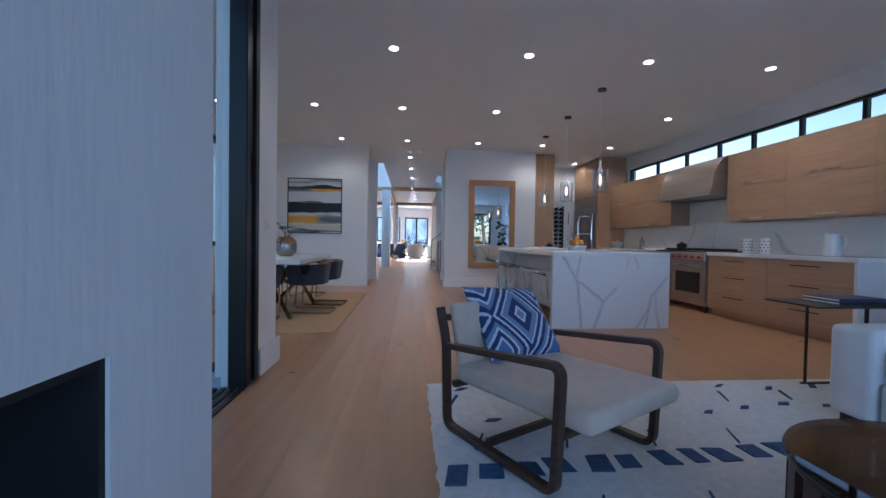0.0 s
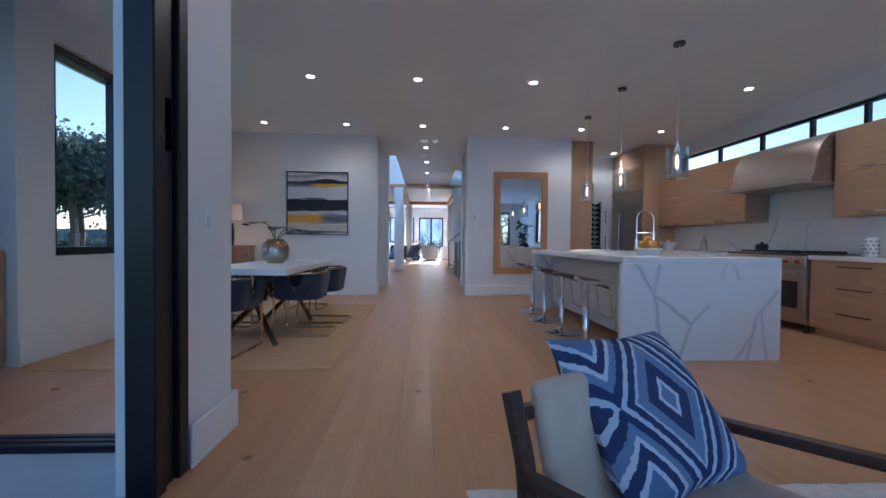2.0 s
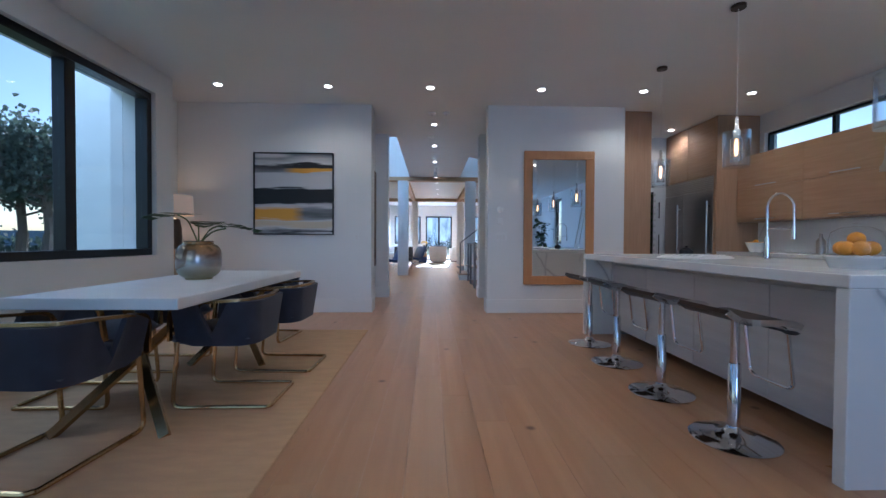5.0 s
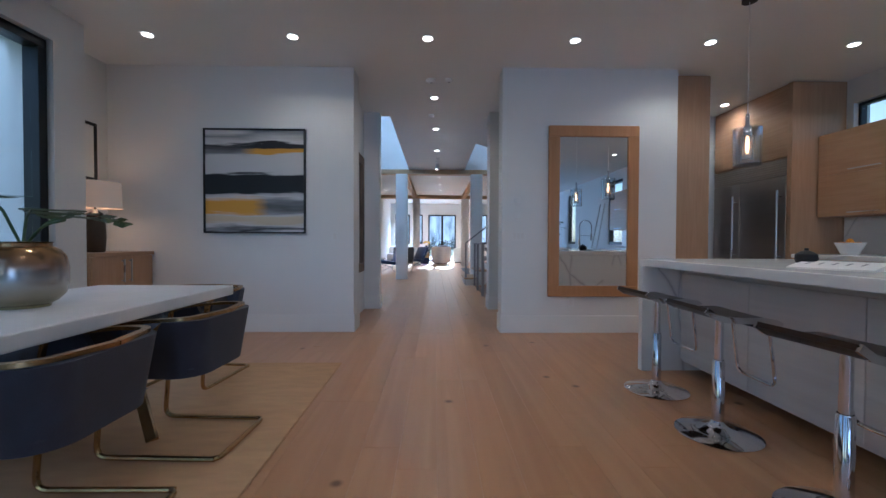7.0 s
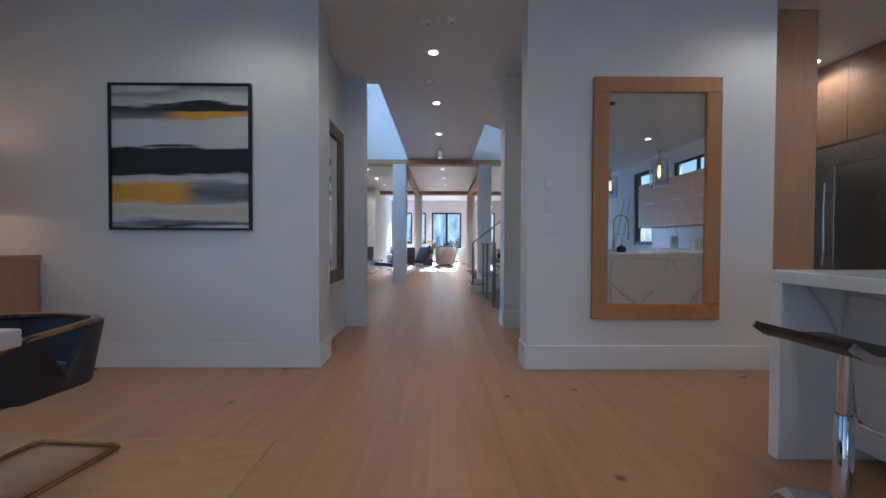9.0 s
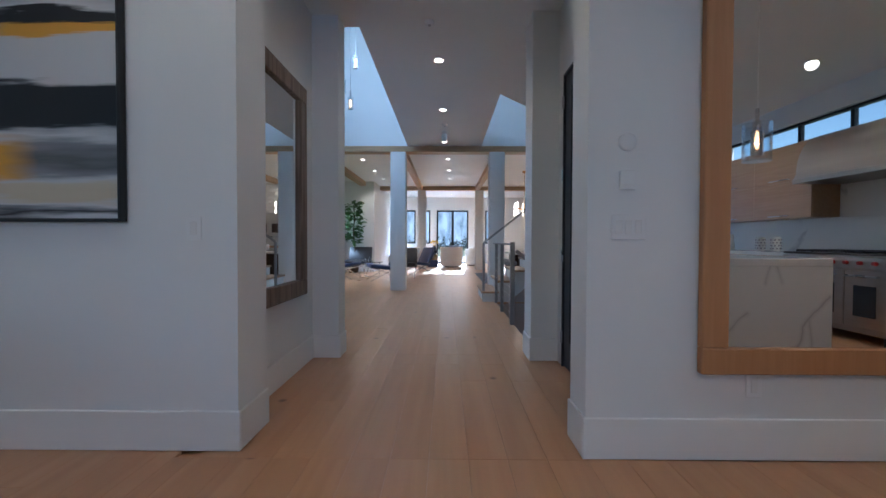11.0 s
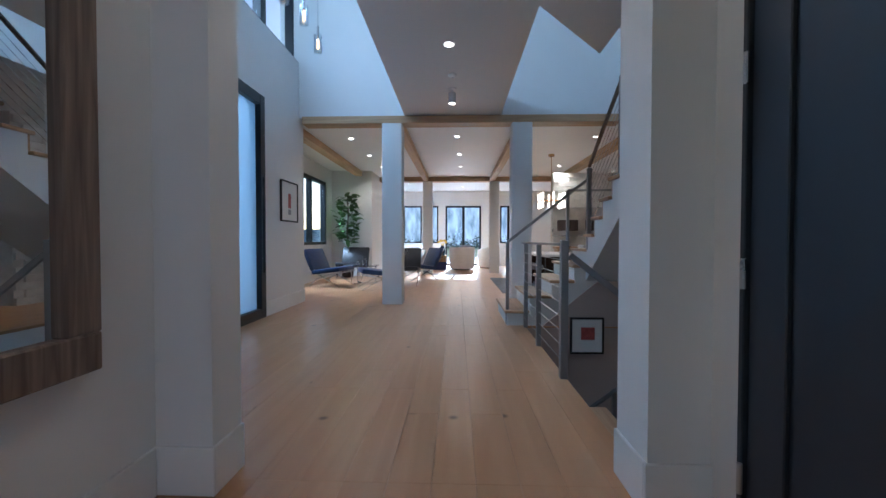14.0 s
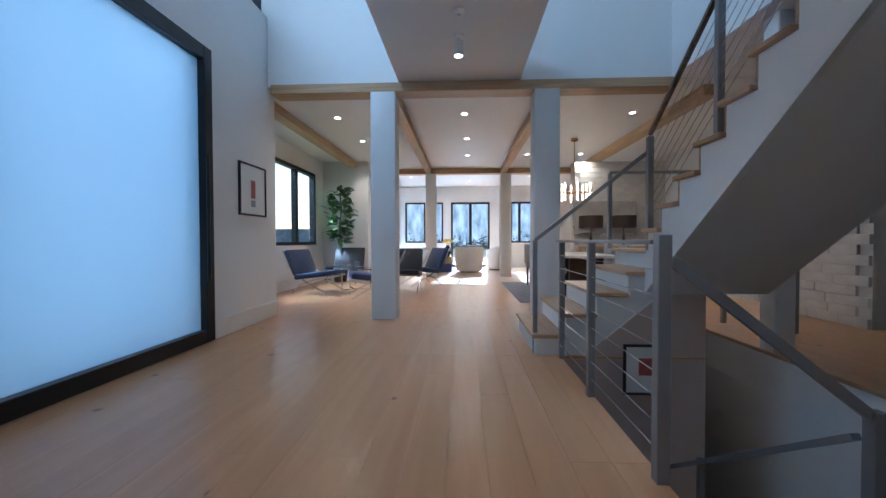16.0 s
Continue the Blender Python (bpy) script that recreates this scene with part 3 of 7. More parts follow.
# baseboards: (x0, x1, y0, y1)
BB = 0.2
for r in ((-2.2, 0.048, 9.755, 9.77), (0.033, 0.048, 9.77, 10.09), (-0.13, -0.115, 10.105, 11.375), (-0.13, 0.121, 11.375, 11.39), (0.106, 0.121, 11.39, 11.61),
          (1.731, 3.78, 9.705, 9.72), (1.731, 1.746, 9.72, 9.96), (1.801, 2.05, 11.315, 11.33), (1.801, 1.816, 11.33, 11.62),
          (-2.3, -2.285, 5.32, 8.93), (-0.11, -0.095, 3.8, 4.245), (-0.42, -0.095, 4.23, 4.245), (-1.5, -1.485, 15.2, 16.6), (-1.5, -1.485, 11.7, 13.0),
          (0.38, 0.395, -1.4, 2.145), (RX0, RX0 + 0.015, 16.6, 21.5), (RX0, -1.37, 21.485, 21.5), (6.035, 6.05, -4.0, 3.45)):
    b = bmesh.new()
    box(b, *r, 0, BB, bevel=0.004)
    if r[0] != 0.38:
        solid("baseboard", b, TRIM, "tall white painted baseboard", "baseboard")
    else:
        b.free()


def window(name, axis, at, a0, a1, z0, z1, mullions=(), bar=0.07, depth=0.12, label="black-framed window with clear glass", sill=True):
    """A window in the plane axis = at, from a0 to a1 and z0 to z1, with upright bars at mullions."""
    def P(u0, u1, d0, d1, w0, w1):
        return (at + d0, at + d1, u0, u1, w0, w1) if axis == "x" else (u0, u1, at + d0, at + d1, w0, w1)
    w = tagged(new(name), label, "window", "", "structure")
    g = 0.003
    a0, a1, z0, z1 = a0 + g, a1 - g, z0 + g, z1 - g
    f = bmesh.new()
    for r in (P(a0, a1, -depth / 2, depth / 2, z0, z0 + bar), P(a0, a1, -depth / 2, depth / 2, z1 - bar, z1), P(a0, a0 + bar, -depth / 2, depth / 2, z0 + bar, z1 - bar), P(a1 - bar, a1, -depth / 2, depth / 2, z0 + bar, z1 - bar)):
        box(f, *r, bevel=0.005)
    part("window_frame", f, BLACK, w)
    cuts = [a0 + bar, *mullions, a1 - bar]
    for m in mullions:
        b = bmesh.new()
        box(b, *P(m - bar * 0.75, m + bar * 0.75, -depth / 2 + 0.01, depth / 2 - 0.01, z0 + bar, z1 - bar), bevel=0.005)
        part("mullion", b, BLACK, w)
    for k, (c0, c1) in enumerate(zip(cuts, cuts[1:])):
        e0, e1 = c0 + (bar * 0.75 if k else 0), c1 - (bar * 0.75 if k < len(mullions) else 0)
        b = boxes(P(e0 + 0.001, e1 - 0.001, -0.004, 0.004, z0 + bar + 0.001, z1 - bar - 0.001))
        p = part("pane", b, CLEAR, w)
        p.visible_shadow = False
    return w


window("window_1", "x", -2.42, WY0, WY1, WZ0, WZ1, (6.52, 7.56), 0.075, 0.14)
window("window_2", "x", 6.14, CW0, CW1, 2.40, 2.75, (4.98, 5.74, 6.5, 7.18, 7.99, 8.88), 0.035, 0.08, "narrow black-framed window strip above the cabinets")
for k, y in enumerate((2.5, -1.1)):
    window("window_%d" % (9 + k), "x", 6.14, y, y + (0.92 if k == 0 else 0.85), 0.98, 2.8, (), 0.08, 0.12, "tall black-framed window in the living room wall")
window("window_3", "x", RX0 - 0.1, 18.3, 21.05, 0.92, 2.66, (19.95,), 0.07, 0.14)
window("window_4", "x", -1.65, 12.6, 16.5, 3.95, 5.6, (13.9, 15.4), 0.1, 0.14, "tall black-framed window high over the entry")
for k, (a, b, m) in enumerate(((-1.12, -0.35, ()), (0.0, 0.33, ()), (2.45, 2.6, ()), (2.86, 3.75, (3.2,)))):
    window("window_%d" % (5 + k), "y", RY1 + 0.1, a, b, 0.92, 2.46, m, 0.06)
window("door_1", "y", RY1 + 0.1, 0.62, 2.09, 0.02, 2.46, (1.36,), 0.07, 0.12, "black-framed glazed sliding doors")
window("door_2", "y", -4.1, 0.7, 5.5, 0.0, 2.6, (2.3, 3.9), 0.08, 0.12, "black-framed glazed doors to the garden")

# pivot entry door: black frame round one frosted pane
pd = tagged(new("door_3"), "wide pivot door of frosted glass in a black frame", "door", "", "structure")
f = bmesh.new()
for r in ((-1.62, -1.47, DY0 + 0.002, DY0 + 0.13, 0.004, DZ1 - 0.002), (-1.62, -1.47, DY1 - 0.13, DY1 - 0.002, 0.004, DZ1 - 0.002), (-1.62, -1.47, DY0 + 0.13, DY1 - 0.13, 0.004, 0.13), (-1.62, -1.47, DY0 + 0.13, DY1 - 0.13, DZ1 - 0.14, DZ1 - 0.002)):
    box(f, *r, bevel=0.006)
part("door_frame", f, BLACK, pd)
part("pane", boxes((-1.56, -1.54, DY0 + 0.131, DY1 - 0.131, 0.131, DZ1 - 0.141)), FROST, pd, "frosted glass pane")
f = bmesh.new()
tube(f, [(-1.4, DY1 - 0.2, 0.62), (-1.4, DY1 - 0.2, 1.85)], 0.016, 10)
for z in (0.8, 1.67):
    tube(f, [(-1.4, DY1 - 0.2, z), (-1.468, DY1 - 0.1, z)], 0.009, 8)
part("door_handle", f, BLACK, pd, "long black pull bar", True)

# hall door: black slab with one recessed panel
hd = tagged(new("door_4"), "closed black panelled hall door with satin lever", "door", "", "structure")
f = bmesh.new()
for r in ((2.055, 2.1, 10.248, 10.4, 0.01, 2.41), (2.055, 2.1, 11.0, 11.152, 0.01, 2.41), (2.055, 2.1, 10.4, 11.0, 0.01, 0.24), (2.055, 2.1, 10.4, 11.0, 2.28, 2.41)):
    box(f, *r, bevel=0.004)
box(f, 2.07, 2.095, 10.4, 11.0, 0.24, 2.28)
part("slab", f, BLACK_DOOR, hd)
f = boxes((2.04, 2.12, 10.222, 10.245, 0.002, 2.437), (2.04, 2.12, 11.156, 11.178, 0.002, 2.437), (2.04, 2.12, 10.245, 11.156, 2.415, 2.437), bevel=0.003)
part("door_frame", f, BLACK_DOOR, hd)
for z in (0.25, 0.93, 1.6, 2.2):
    b = bmesh.new()
    tube(b, [(2.034, 11.153, z - 0.05), (2.034, 11.153, z + 0.05)], 0.009, 8)
    part("hinge", b, NICKEL, hd, "satin steel hinge", True)
f = bmesh.new()
box(f, 2.046, 2.056, 10.287, 10.352, 0.82, 0.935, bevel=0.003)
tube(f, rounded([(2.05, 10.32, 0.885), (2.0, 10.32, 0.885), (1.998, 10.445, 0.89)], 0.02), 0.01, 10)
part("door_handle", f, NICKEL, hd, "satin lever handle", True)

# sliding door frames and floor tracks by the patio
def jamb(name, x0, x1, y0, y1, label):
    j = tagged(new(name), label, "door frame", "", "structure")
    lx, ly = x1 - x0, y1 - y0
    for k in range(3):
        b = bmesh.new()
        if ly > lx:
            box(b, x0 + (0.0 if k != 1 else 0.03), x1 - (0.0 if k != 1 else 0.02), y0 + ly * k / 3 + 0.004, y0 + ly * (k + 1) / 3 - 0.004, 0.0, 2.82, bevel=0.006)
        else:
            box(b, x0 + lx * k / 3 + 0.004, x0 + lx * (k + 1) / 3 - 0.004, y0, y1, 0.0, 2.82, bevel=0.006)
        part("stile", b, BLACK, j)
    return j


jb = jamb("door_5", -0.23, -0.11, 3.56, 3.798, "stacked black frames of an open sliding door")
f = boxes((-0.138, -0.131, 3.66, 3.7, 1.28, 1.36), (-0.138, -0.13, 3.655, 3.705, 1.4, 1.62), (-0.138, -0.131, 3.66, 3.7, 1.65, 1.72), bevel=0.002)
part("lock_plate", f, NICKEL, jb, "satin steel lock plates")
solid("trim_white_strip", boxes((-0.29, -0.234, 3.6, 3.798, 0, 2.82), bevel=0.003), TRIM, "white jamb strip", "trim")
for name, rows in (("trim_track_living", [(-0.33 + 0.06 * k, -0.29 + 0.06 * k, 2.04, 3.555, -0.02, 0.012) for k in range(4)]),
                   ("trim_track_dining", [(-2.7, -0.42, 4.0 + 0.05 * k, 4.035 + 0.05 * k, -0.02, 0.012) for k in range(3)])):
    b = boxes(*rows, bevel=0.003)
    lo = boxes((-0.34, -0.1, 2.04, 3.55, -0.025, -0.004)) if "living" in name else boxes((-2.7, -0.42, 3.99, 4.14, -0.025, -0.004))
    me = bpy.data.meshes.new("low")
    lo.to_mesh(me)
    lo.free()
    b.from_mesh(me)
    solid(name, b, BLACK, "black aluminium sliding door track in the floor", "door track")


# ---- lights on the ceiling ----
def downlight(x, y, z=H):
    t = thing("downlight", (x, y, z), "recessed round downlight, lit warm white, in the ceiling", "downlight", "ceiling downlights")
    b = bmesh.new()
    lathe(b, [(0.056, -0.001), (0.068, -0.003), (0.07, -0.006), (0.064, -0.008), (0.05, -0.005), (0.048, -0.001)], 20)
    part("rim", b, TRIM, t, "", True)
    b = bmesh.new()
    lathe(b, [(0.0, -0.005), (0.043, -0.004), (0.043, -0.001)], 16)
    part("lens", b, DOWNLIGHT, t, "glowing lens")
    return t


first_light = downlight(0.84, 7.04)
KITCHEN_LIGHTS = [(x + (y - 7.04) * 0.028, y) for y in (5.1, 7.04, 9.08) for x in (-1.88, -0.48, 0.84, 2.3, 3.66, 5.12)]
for x, y in KITCHEN_LIGHTS[:]:
    if (y == 7.04 and x in (0.84, 3.66)) or (y == 5.1 and x < 0):
        continue
    copy_thing(first_light, pose(x, y, H))
HALL_LIGHTS = [(0.96, 10.73), (0.98, 12.3), (1.01, 14.0), (5.17, 10.89)]
REAR_LIGHTS = [(-1.0, 17.8), (-0.98, 19.4), (-0.96, 20.9), (1.1, 17.7), (1.15, 19.3), (1.19, 20.9), (3.78, 17.8), (2.59, 20.85), (3.85, 20.9), (1.26, 23.3), (1.3, 25.0), (-0.6, 24.2), (3.2, 24.2)]
for x, y in HALL_LIGHTS + REAR_LIGHTS:
    copy_thing(first_light, pose(x, y, H))
WARM = (1.0, 0.83, 0.64)
for x, y in [(-0.48, 7.04), (0.84, 5.1), (0.84, 9.08), (2.3, 7.04), (3.68, 5.1), (3.68, 9.08), (-0.48, 9.08), (5.12, 5.1), (5.12, 7.04), (5.12, 9.08)] + HALL_LIGHTS:
    lamp("downlight_beam", "SPOT", look((x, y, H - 0.03), (x, y, 0)), 24 if y < 9 else (17 if x > 3 else 11.5) if y < 9.5 else 14 if x > 3 else 12.5, WARM, 0.06, spot=150)
for x, y in REAR_LIGHTS[::2]:
    lamp("downlight_beam", "SPOT", look((x, y, H - 0.03), (x, y, 0)), 55, WARM, 0.06, spot=150)
for x, y, r in ((0.92, 10.1, 0.06), (1.14, 10.08, 0.05), (1.04, 14.76, 0.05), (0.91, 11.5, 0.045)):
    t = thing("smoke_detector", (x, y, H), "small round white smoke detector on the ceiling", "smoke detector", "ceiling detectors")
    b = bmesh.new()
    lathe(b, [(0, -0.035), (r * 0.7, -0.035), (r * 0.95, -0.024), (r, -0.004), (r, -0.001), (0, -0.001)], 20)
    part("body", b, PLASTIC, t, "", True)
    b = bmesh.new()
    lathe(b, [(0, -0.042), (r * 0.3, -0.041), (r * 0.34, -0.035)], 14)
    part("button", b, NICKEL, t, "", True)


t = thing("ceiling_spot", (1.03, 15.2, H), "small white cylinder spotlight, lit, on the ceiling", "ceiling lamp")
b = bmesh.new()
lathe(b, [(0, -0.001), (0.055, -0.001), (0.055, -0.02), (0.012, -0.024), (0.012, -0.06), (0, -0.06)], 20)
part("canopy", b, PLASTIC, t, "", True)
b = bmesh.new()
lathe(b, [(0, -0.06), (0.046, -0.062), (0.05, -0.068), (0.05, -0.2), (0.044, -0.205), (0.042, -0.19)], 24)
part("body", b, PLASTIC, t, "", True)
b = bmesh.new()
lathe(b, [(0.0, -0.195), (0.04, -0.193), (0.04, -0.185)], 16)
part("lens", b, DOWNLIGHT, t, "glowing lens")


# ---- kitchen ----
isl = thing("kitchen_island", (3.44, 6.93, 0), "white marble waterfall island with grey veins", "island")
X0, X1, Y0, Y1 = -0.765, 0.69, -1.52, 1.46
b = bmesh.new()
box(b, X0, X1, Y0, Y1, 0.86, 0.92, bevel=0.004)
part("worktop", b, QUARTZ, isl)
for y in (Y0, Y1 - 0.06):
    b = bmesh.new()
    box(b, X0, X1, y, y + 0.06, 0.0, 0.859, bevel=0.003)
    part("side_panel", b, VEINED, isl)
GREY_WOOD = wood("pale_grey_wood", (0.6, 0.57, 0.545), (0.665, 0.64, 0.615), "y", 0.45, 2.5)
part("body", boxes((X0 + 0.34, X1 - 0.02, Y0 + 0.061, Y1 - 0.061, 0.08, 0.858)), GREY_WOOD, isl)
for k in range(4):
    b = bmesh.new()
    w = (Y1 - Y0 - 0.13) / 4
    box(b, X0 + 0.32, X0 + 0.338, Y0 + 0.065 + k * w + 0.002, Y0 + 0.065 + (k + 1) * w - 0.002, 0.1, 0.8, bevel=0.002)
    part("panel", b, GREY_WOOD, isl)


def stool(x, y, rz):
    t = thing("bar_stool", (x, y, 0), "chrome bar stool with low curved dark seat", "bar stool", "stools along the island", rz)
    b = bmesh.new()
    lathe(b, [(0, 0.0), (0.205, 0.0), (0.21, 0.006), (0.2, 0.012), (0.12, 0.022), (0.06, 0.038), (0.035, 0.06), (0.03, 0.075)], 40)
    part("base", b, CHROME, t, "domed chrome base", True)
    b = bmesh.new()
    lathe(b, [(0.03, 0.07), (0.03, 0.4), (0.026, 0.405), (0.026, 0.41)], 20)
    lathe(b, [(0.022, 0.41), (0.022, 0.648)], 18)
    part("post", b, CHROME, t, "", True)
    prof = [(-0.19, 0.725), (-0.175, 0.714), (-0.14, 0.69), (-0.09, 0.676), (0, 0.672), (0.1, 0.674), (0.155, 0.664), (0.18, 0.65)]
    b = bmesh.new()
    lo = [(x_, z - 0.022) for x_, z in prof]
    prism(b, prof + lo[::-1], -0.19, 0.19, "y")
    part("seat", b, BRONZE, t, "dark lacquered curved seat", True)
    for s in (-1, 1):
        b = bmesh.new()
        sweep(b, [(x_, s * 0.196, z - 0.011) for x_, z in prof], flat(0.012, 0.03), side=(0, 1, 0))
        part("seat_rim", b, CHROME, t, "chrome edge band", True)
    b = bmesh.new()
    tube(b, rounded([(0.04, -0.14, 0.645), (0.16, -0.14, 0.63), (0.2, -0.14, 0.31), (0.2, 0.14, 0.31), (0.16, 0.14, 0.63), (0.04, 0.14, 0.645)], 0.05), 0.009, 8)
    part("footrest", b, CHROME, t, "", True)
    b = bmesh.new()
    tube(b, [(0.02, -0.03, 0.64), (0.09, -0.2, 0.625)], 0.006, 8)
    pillow(b, 0.07, 0.025, 0.02, 4, m=pose(0.1, -0.225, 0.622, 0, 0, -60))
    part("lever", b, MATTE_BLACK, t, "black height lever", True)
    return t


st = stool(2.54, 5.87, 0)
for x, y, a in ((2.53, 6.54, 4), (2.54, 7.24, -3), (2.56, 7.9, 2)):
    copy_thing(st, pose(x, y, 0, 0, 0, a))


def bar_handle(parent, p0, p1, out=(-0.03, 0, 0), material=BRONZE):
    b = bmesh.new()
    a, c, o = Vector(p0), Vector(p1), Vector(out)
    sweep(b, [a + o, c + o], flat(0.012, 0.012))
    for q in (a + (c - a) * 0.08, a + (c - a) * 0.92):
        sweep(b, [q, q + o], flat(0.009, 0.009))
    part("handle", b, material, parent)


def cabinet(name, y0, y1, z0, z1, x_front, x_back, label, fronts, handle_low=False, group=""):
    """A wall of cabinet: fronts are (y0, y1, z0, z1) of doors and drawers."""
    t = thing(name, (0, 0, 0), label, "cabinet", group)
    part("body", boxes((x_front + 0.02, x_back, y0, y1, z0, z1)), CABINET, t)
    for a, c, d, e in fronts:
        b = bmesh.new()
        box(b, x_front, x_front + 0.019, a + 0.0015, c - 0.0015, d + 0.0015, e - 0.0015, bevel=0.0015)
        f = part("front", b, CABINET, t)
        m = (a + c) / 2
        hz = (d + 0.035) if handle_low else (e - 0.06)
        w = min(0.17, (c - a) * 0.24)
        bar_handle(f, (x_front, m - w, hz), (x_front, m + w, hz), material=NICKEL if handle_low else BRONZE)
    return t


def drawers(y0, y1):
    return [(y0, y1, 0.1, 0.36), (y0, y1, 0.36, 0.63), (y0, y1, 0.63, 0.865)]


BX, WX = 5.4, 6.05
for k, (a, c) in enumerate(((4.42, 5.42), (5.42, 6.42), (7.66, 8.8), (8.8, 9.96))):
    cabinet("base_cabinet", a, c, 0.1, 0.868, BX, WX - 0.002, "light oak base cabinet with three drawers", drawers(a, c), group="kitchen base cabinets")
    solid("trim_plinth", boxes((BX + 0.07, WX - 0.01, a, c, 0, 0.098)), CABINET, "recessed oak plinth", "plinth")
for k, (a, c) in enumerate(((3.5, 4.5), (4.5, 5.48), (5.48, 6.44))):
    cabinet("wall_cabinet", a, c, 1.37, 2.36, 5.68, WX - 0.002, "light oak wall cabinet with lift-up doors", [(a, c, 1.37, 1.86), (a, c, 1.86, 2.36)], True, "kitchen wall cabinets")
for k, (a, c) in enumerate(((7.74, 8.84), (8.84, 9.96))):
    cabinet("wall_cabinet", a, c, 1.37, 2.36, 5.68, WX - 0.002, "light oak wall cabinet with lift-up doors", [(a, c, 1.37, 1.86), (a, c, 1.86, 2.36)], True, "kitchen wall cabinets")
ct = thing("countertop", (0, 0, 0), "white quartz worktop along the kitchen wall", "worktop")
for a, c in ((4.37, 6.425), (7.655, 9.97)):
    b = bmesh.new()
    box(b, BX - 0.03, WX - 0.004, a, c, 0.87, 0.92, bevel=0.004)
    part("slab", b, QUARTZ, ct)
b = bmesh.new()
box(b, BX - 0.02, WX - 0.004, 4.372, 4.415, 0.0, 0.868, bevel=0.003)
part("end_panel", b, QUARTZ, ct)
part("backsplash", boxes((WX - 0.018, WX - 0.003, 3.5, 9.97, 0.922, 1.366)), MARBLE, ct, "pale marble backsplash")
part("backsplash", boxes((WX - 0.018, WX - 0.003, 6.45, 7.73, 1.368, 1.76)), MARBLE, ct, "pale marble backsplash")

rg = thing("range_cooker", (0, 0, 0), "stainless steel range with red knobs and glazed oven", "range")
part("body", boxes((BX - 0.01, WX - 0.03, 6.43, 7.65, 0.1, 0.91)), STEEL, rg)
b = bmesh.new()
box(b, BX - 0.05, WX - 0.03, 6.43, 7.65, 0.912, 0.935, bevel=0.006)
part("cooktop", b, BRONZE, rg, "black cooktop")
b = bmesh.new()
box(b, BX - 0.06, BX - 0.011, 6.43, 7.65, 0.77, 0.9, bevel=0.012, seg=2)
panel = part("control_panel", b, STEEL, rg)
for k in range(8):
    b = bmesh.new()
    lathe(b, [(0, 0.035), (0.018, 0.034), (0.022, 0.0)], 14)
    bmesh.ops.transform(b, matrix=pose(BX - 0.06, 6.52 + 0.148 * k, 0.835, 0, -90, 0), verts=b.verts)
    part("knob", b, RED, panel, "red control knob", True)
for a, c in ((6.44, 7.2), (7.21, 7.64)):
    b = bmesh.new()
    box(b, BX - 0.035, BX - 0.011, a, c, 0.16, 0.755, bevel=0.006)
    d = part("oven_door", b, STEEL, rg)
    part("glass", boxes((BX - 0.038, BX - 0.0355, a + 0.1, c - 0.1, 0.28, 0.6)), MATTE_BLACK, d, "dark oven glass")
    b = bmesh.new()
    tube(b, [(BX - 0.08, a + 0.05, 0.7), (BX - 0.08, c - 0.05, 0.7)], 0.012, 10)
    for q in (a + 0.08, c - 0.08):
        tube(b, [(BX - 0.08, q, 0.7), (BX - 0.035, q, 0.7)], 0.008, 8)
    part("handle", b, NICKEL, d, "", True)
b = bmesh.new()
for k in range(6):
    y = 6.5 + k * 0.2
    box(b, BX + 0.05, WX - 0.12, y, y + 0.015, 0.936, 0.962)
for k in range(3):
    x = BX + 0.08 + k * 0.2
    box(b, x, x + 0.015, 6.49, 7.56, 0.95, 0.964)
part("grate", b, MATTE_BLACK, rg, "black cast-iron grates")
for y in (6.5, 7.58):
    for x in (BX + 0.05, WX - 0.1):
        part("foot", boxes((x - 0.02, x + 0.02, y - 0.02, y + 0.02, 0, 0.099)), MATTE_BLACK, rg)

hood = thing("range_hood", (0, 0, 0), "curved brushed steel range hood", "range hood")
b = bmesh.new()
prof = [(WX - 0.004, 1.78), (5.44, 1.78), (5.43, 1.83), (5.46, 1.9)] + [(5.46 + 0.3 * (1 - math.cos(k * 0.26)), 1.9 + 0.48 * math.sin(k * 0.26)) for k in range(1, 7)] + [(WX - 0.004, 2.385)]
prism(b, [(p[0], p[1]) for p in prof], 6.46, 7.72, "y")
part("canopy", b, STEEL, hood, "", True)
b = bmesh.new()
box(b, 5.42, 5.436, 6.455, 7.725, 1.775, 1.835, bevel=0.003)
part("rim", b, STEEL, hood)

# fridge wall
fr = thing("refrigerator", (0, 0, 0), "built-in stainless steel double-door refrigerator", "refrigerator")
part("body", boxes((5.42, 6.04, 10.06, 11.38, 0.1, 2.12)), STEEL, fr)
for a, c, hy in ((10.062, 10.84, 10.13), (10.845, 11.378, 10.9)):
    b = bmesh.new()
    box(b, 5.375, 5.418, a, c, 0.12, 1.9, bevel=0.006)
    d = part("door", b, STEEL, fr)
    b = bmesh.new()
    tube(b, [(5.315, hy if a < 10.1 else a + 0.06, 0.8), (5.315, hy if a < 10.1 else a + 0.06, 1.72)], 0.014, 10)
    for z in (0.88, 1.64):
        tube(b, [(5.315, hy if a < 10.1 else a + 0.06, z), (5.376, hy if a < 10.1 else a + 0.06, z)], 0.009, 8)
    part("handle", b, NICKEL, d, "", True)
b = bmesh.new()
for k in range(7):
    box(b, 5.38, 5.41, 10.062, 11.378, 1.915 + 0.03 * k, 1.937 + 0.03 * k)
part("grille", b, STEEL, fr)
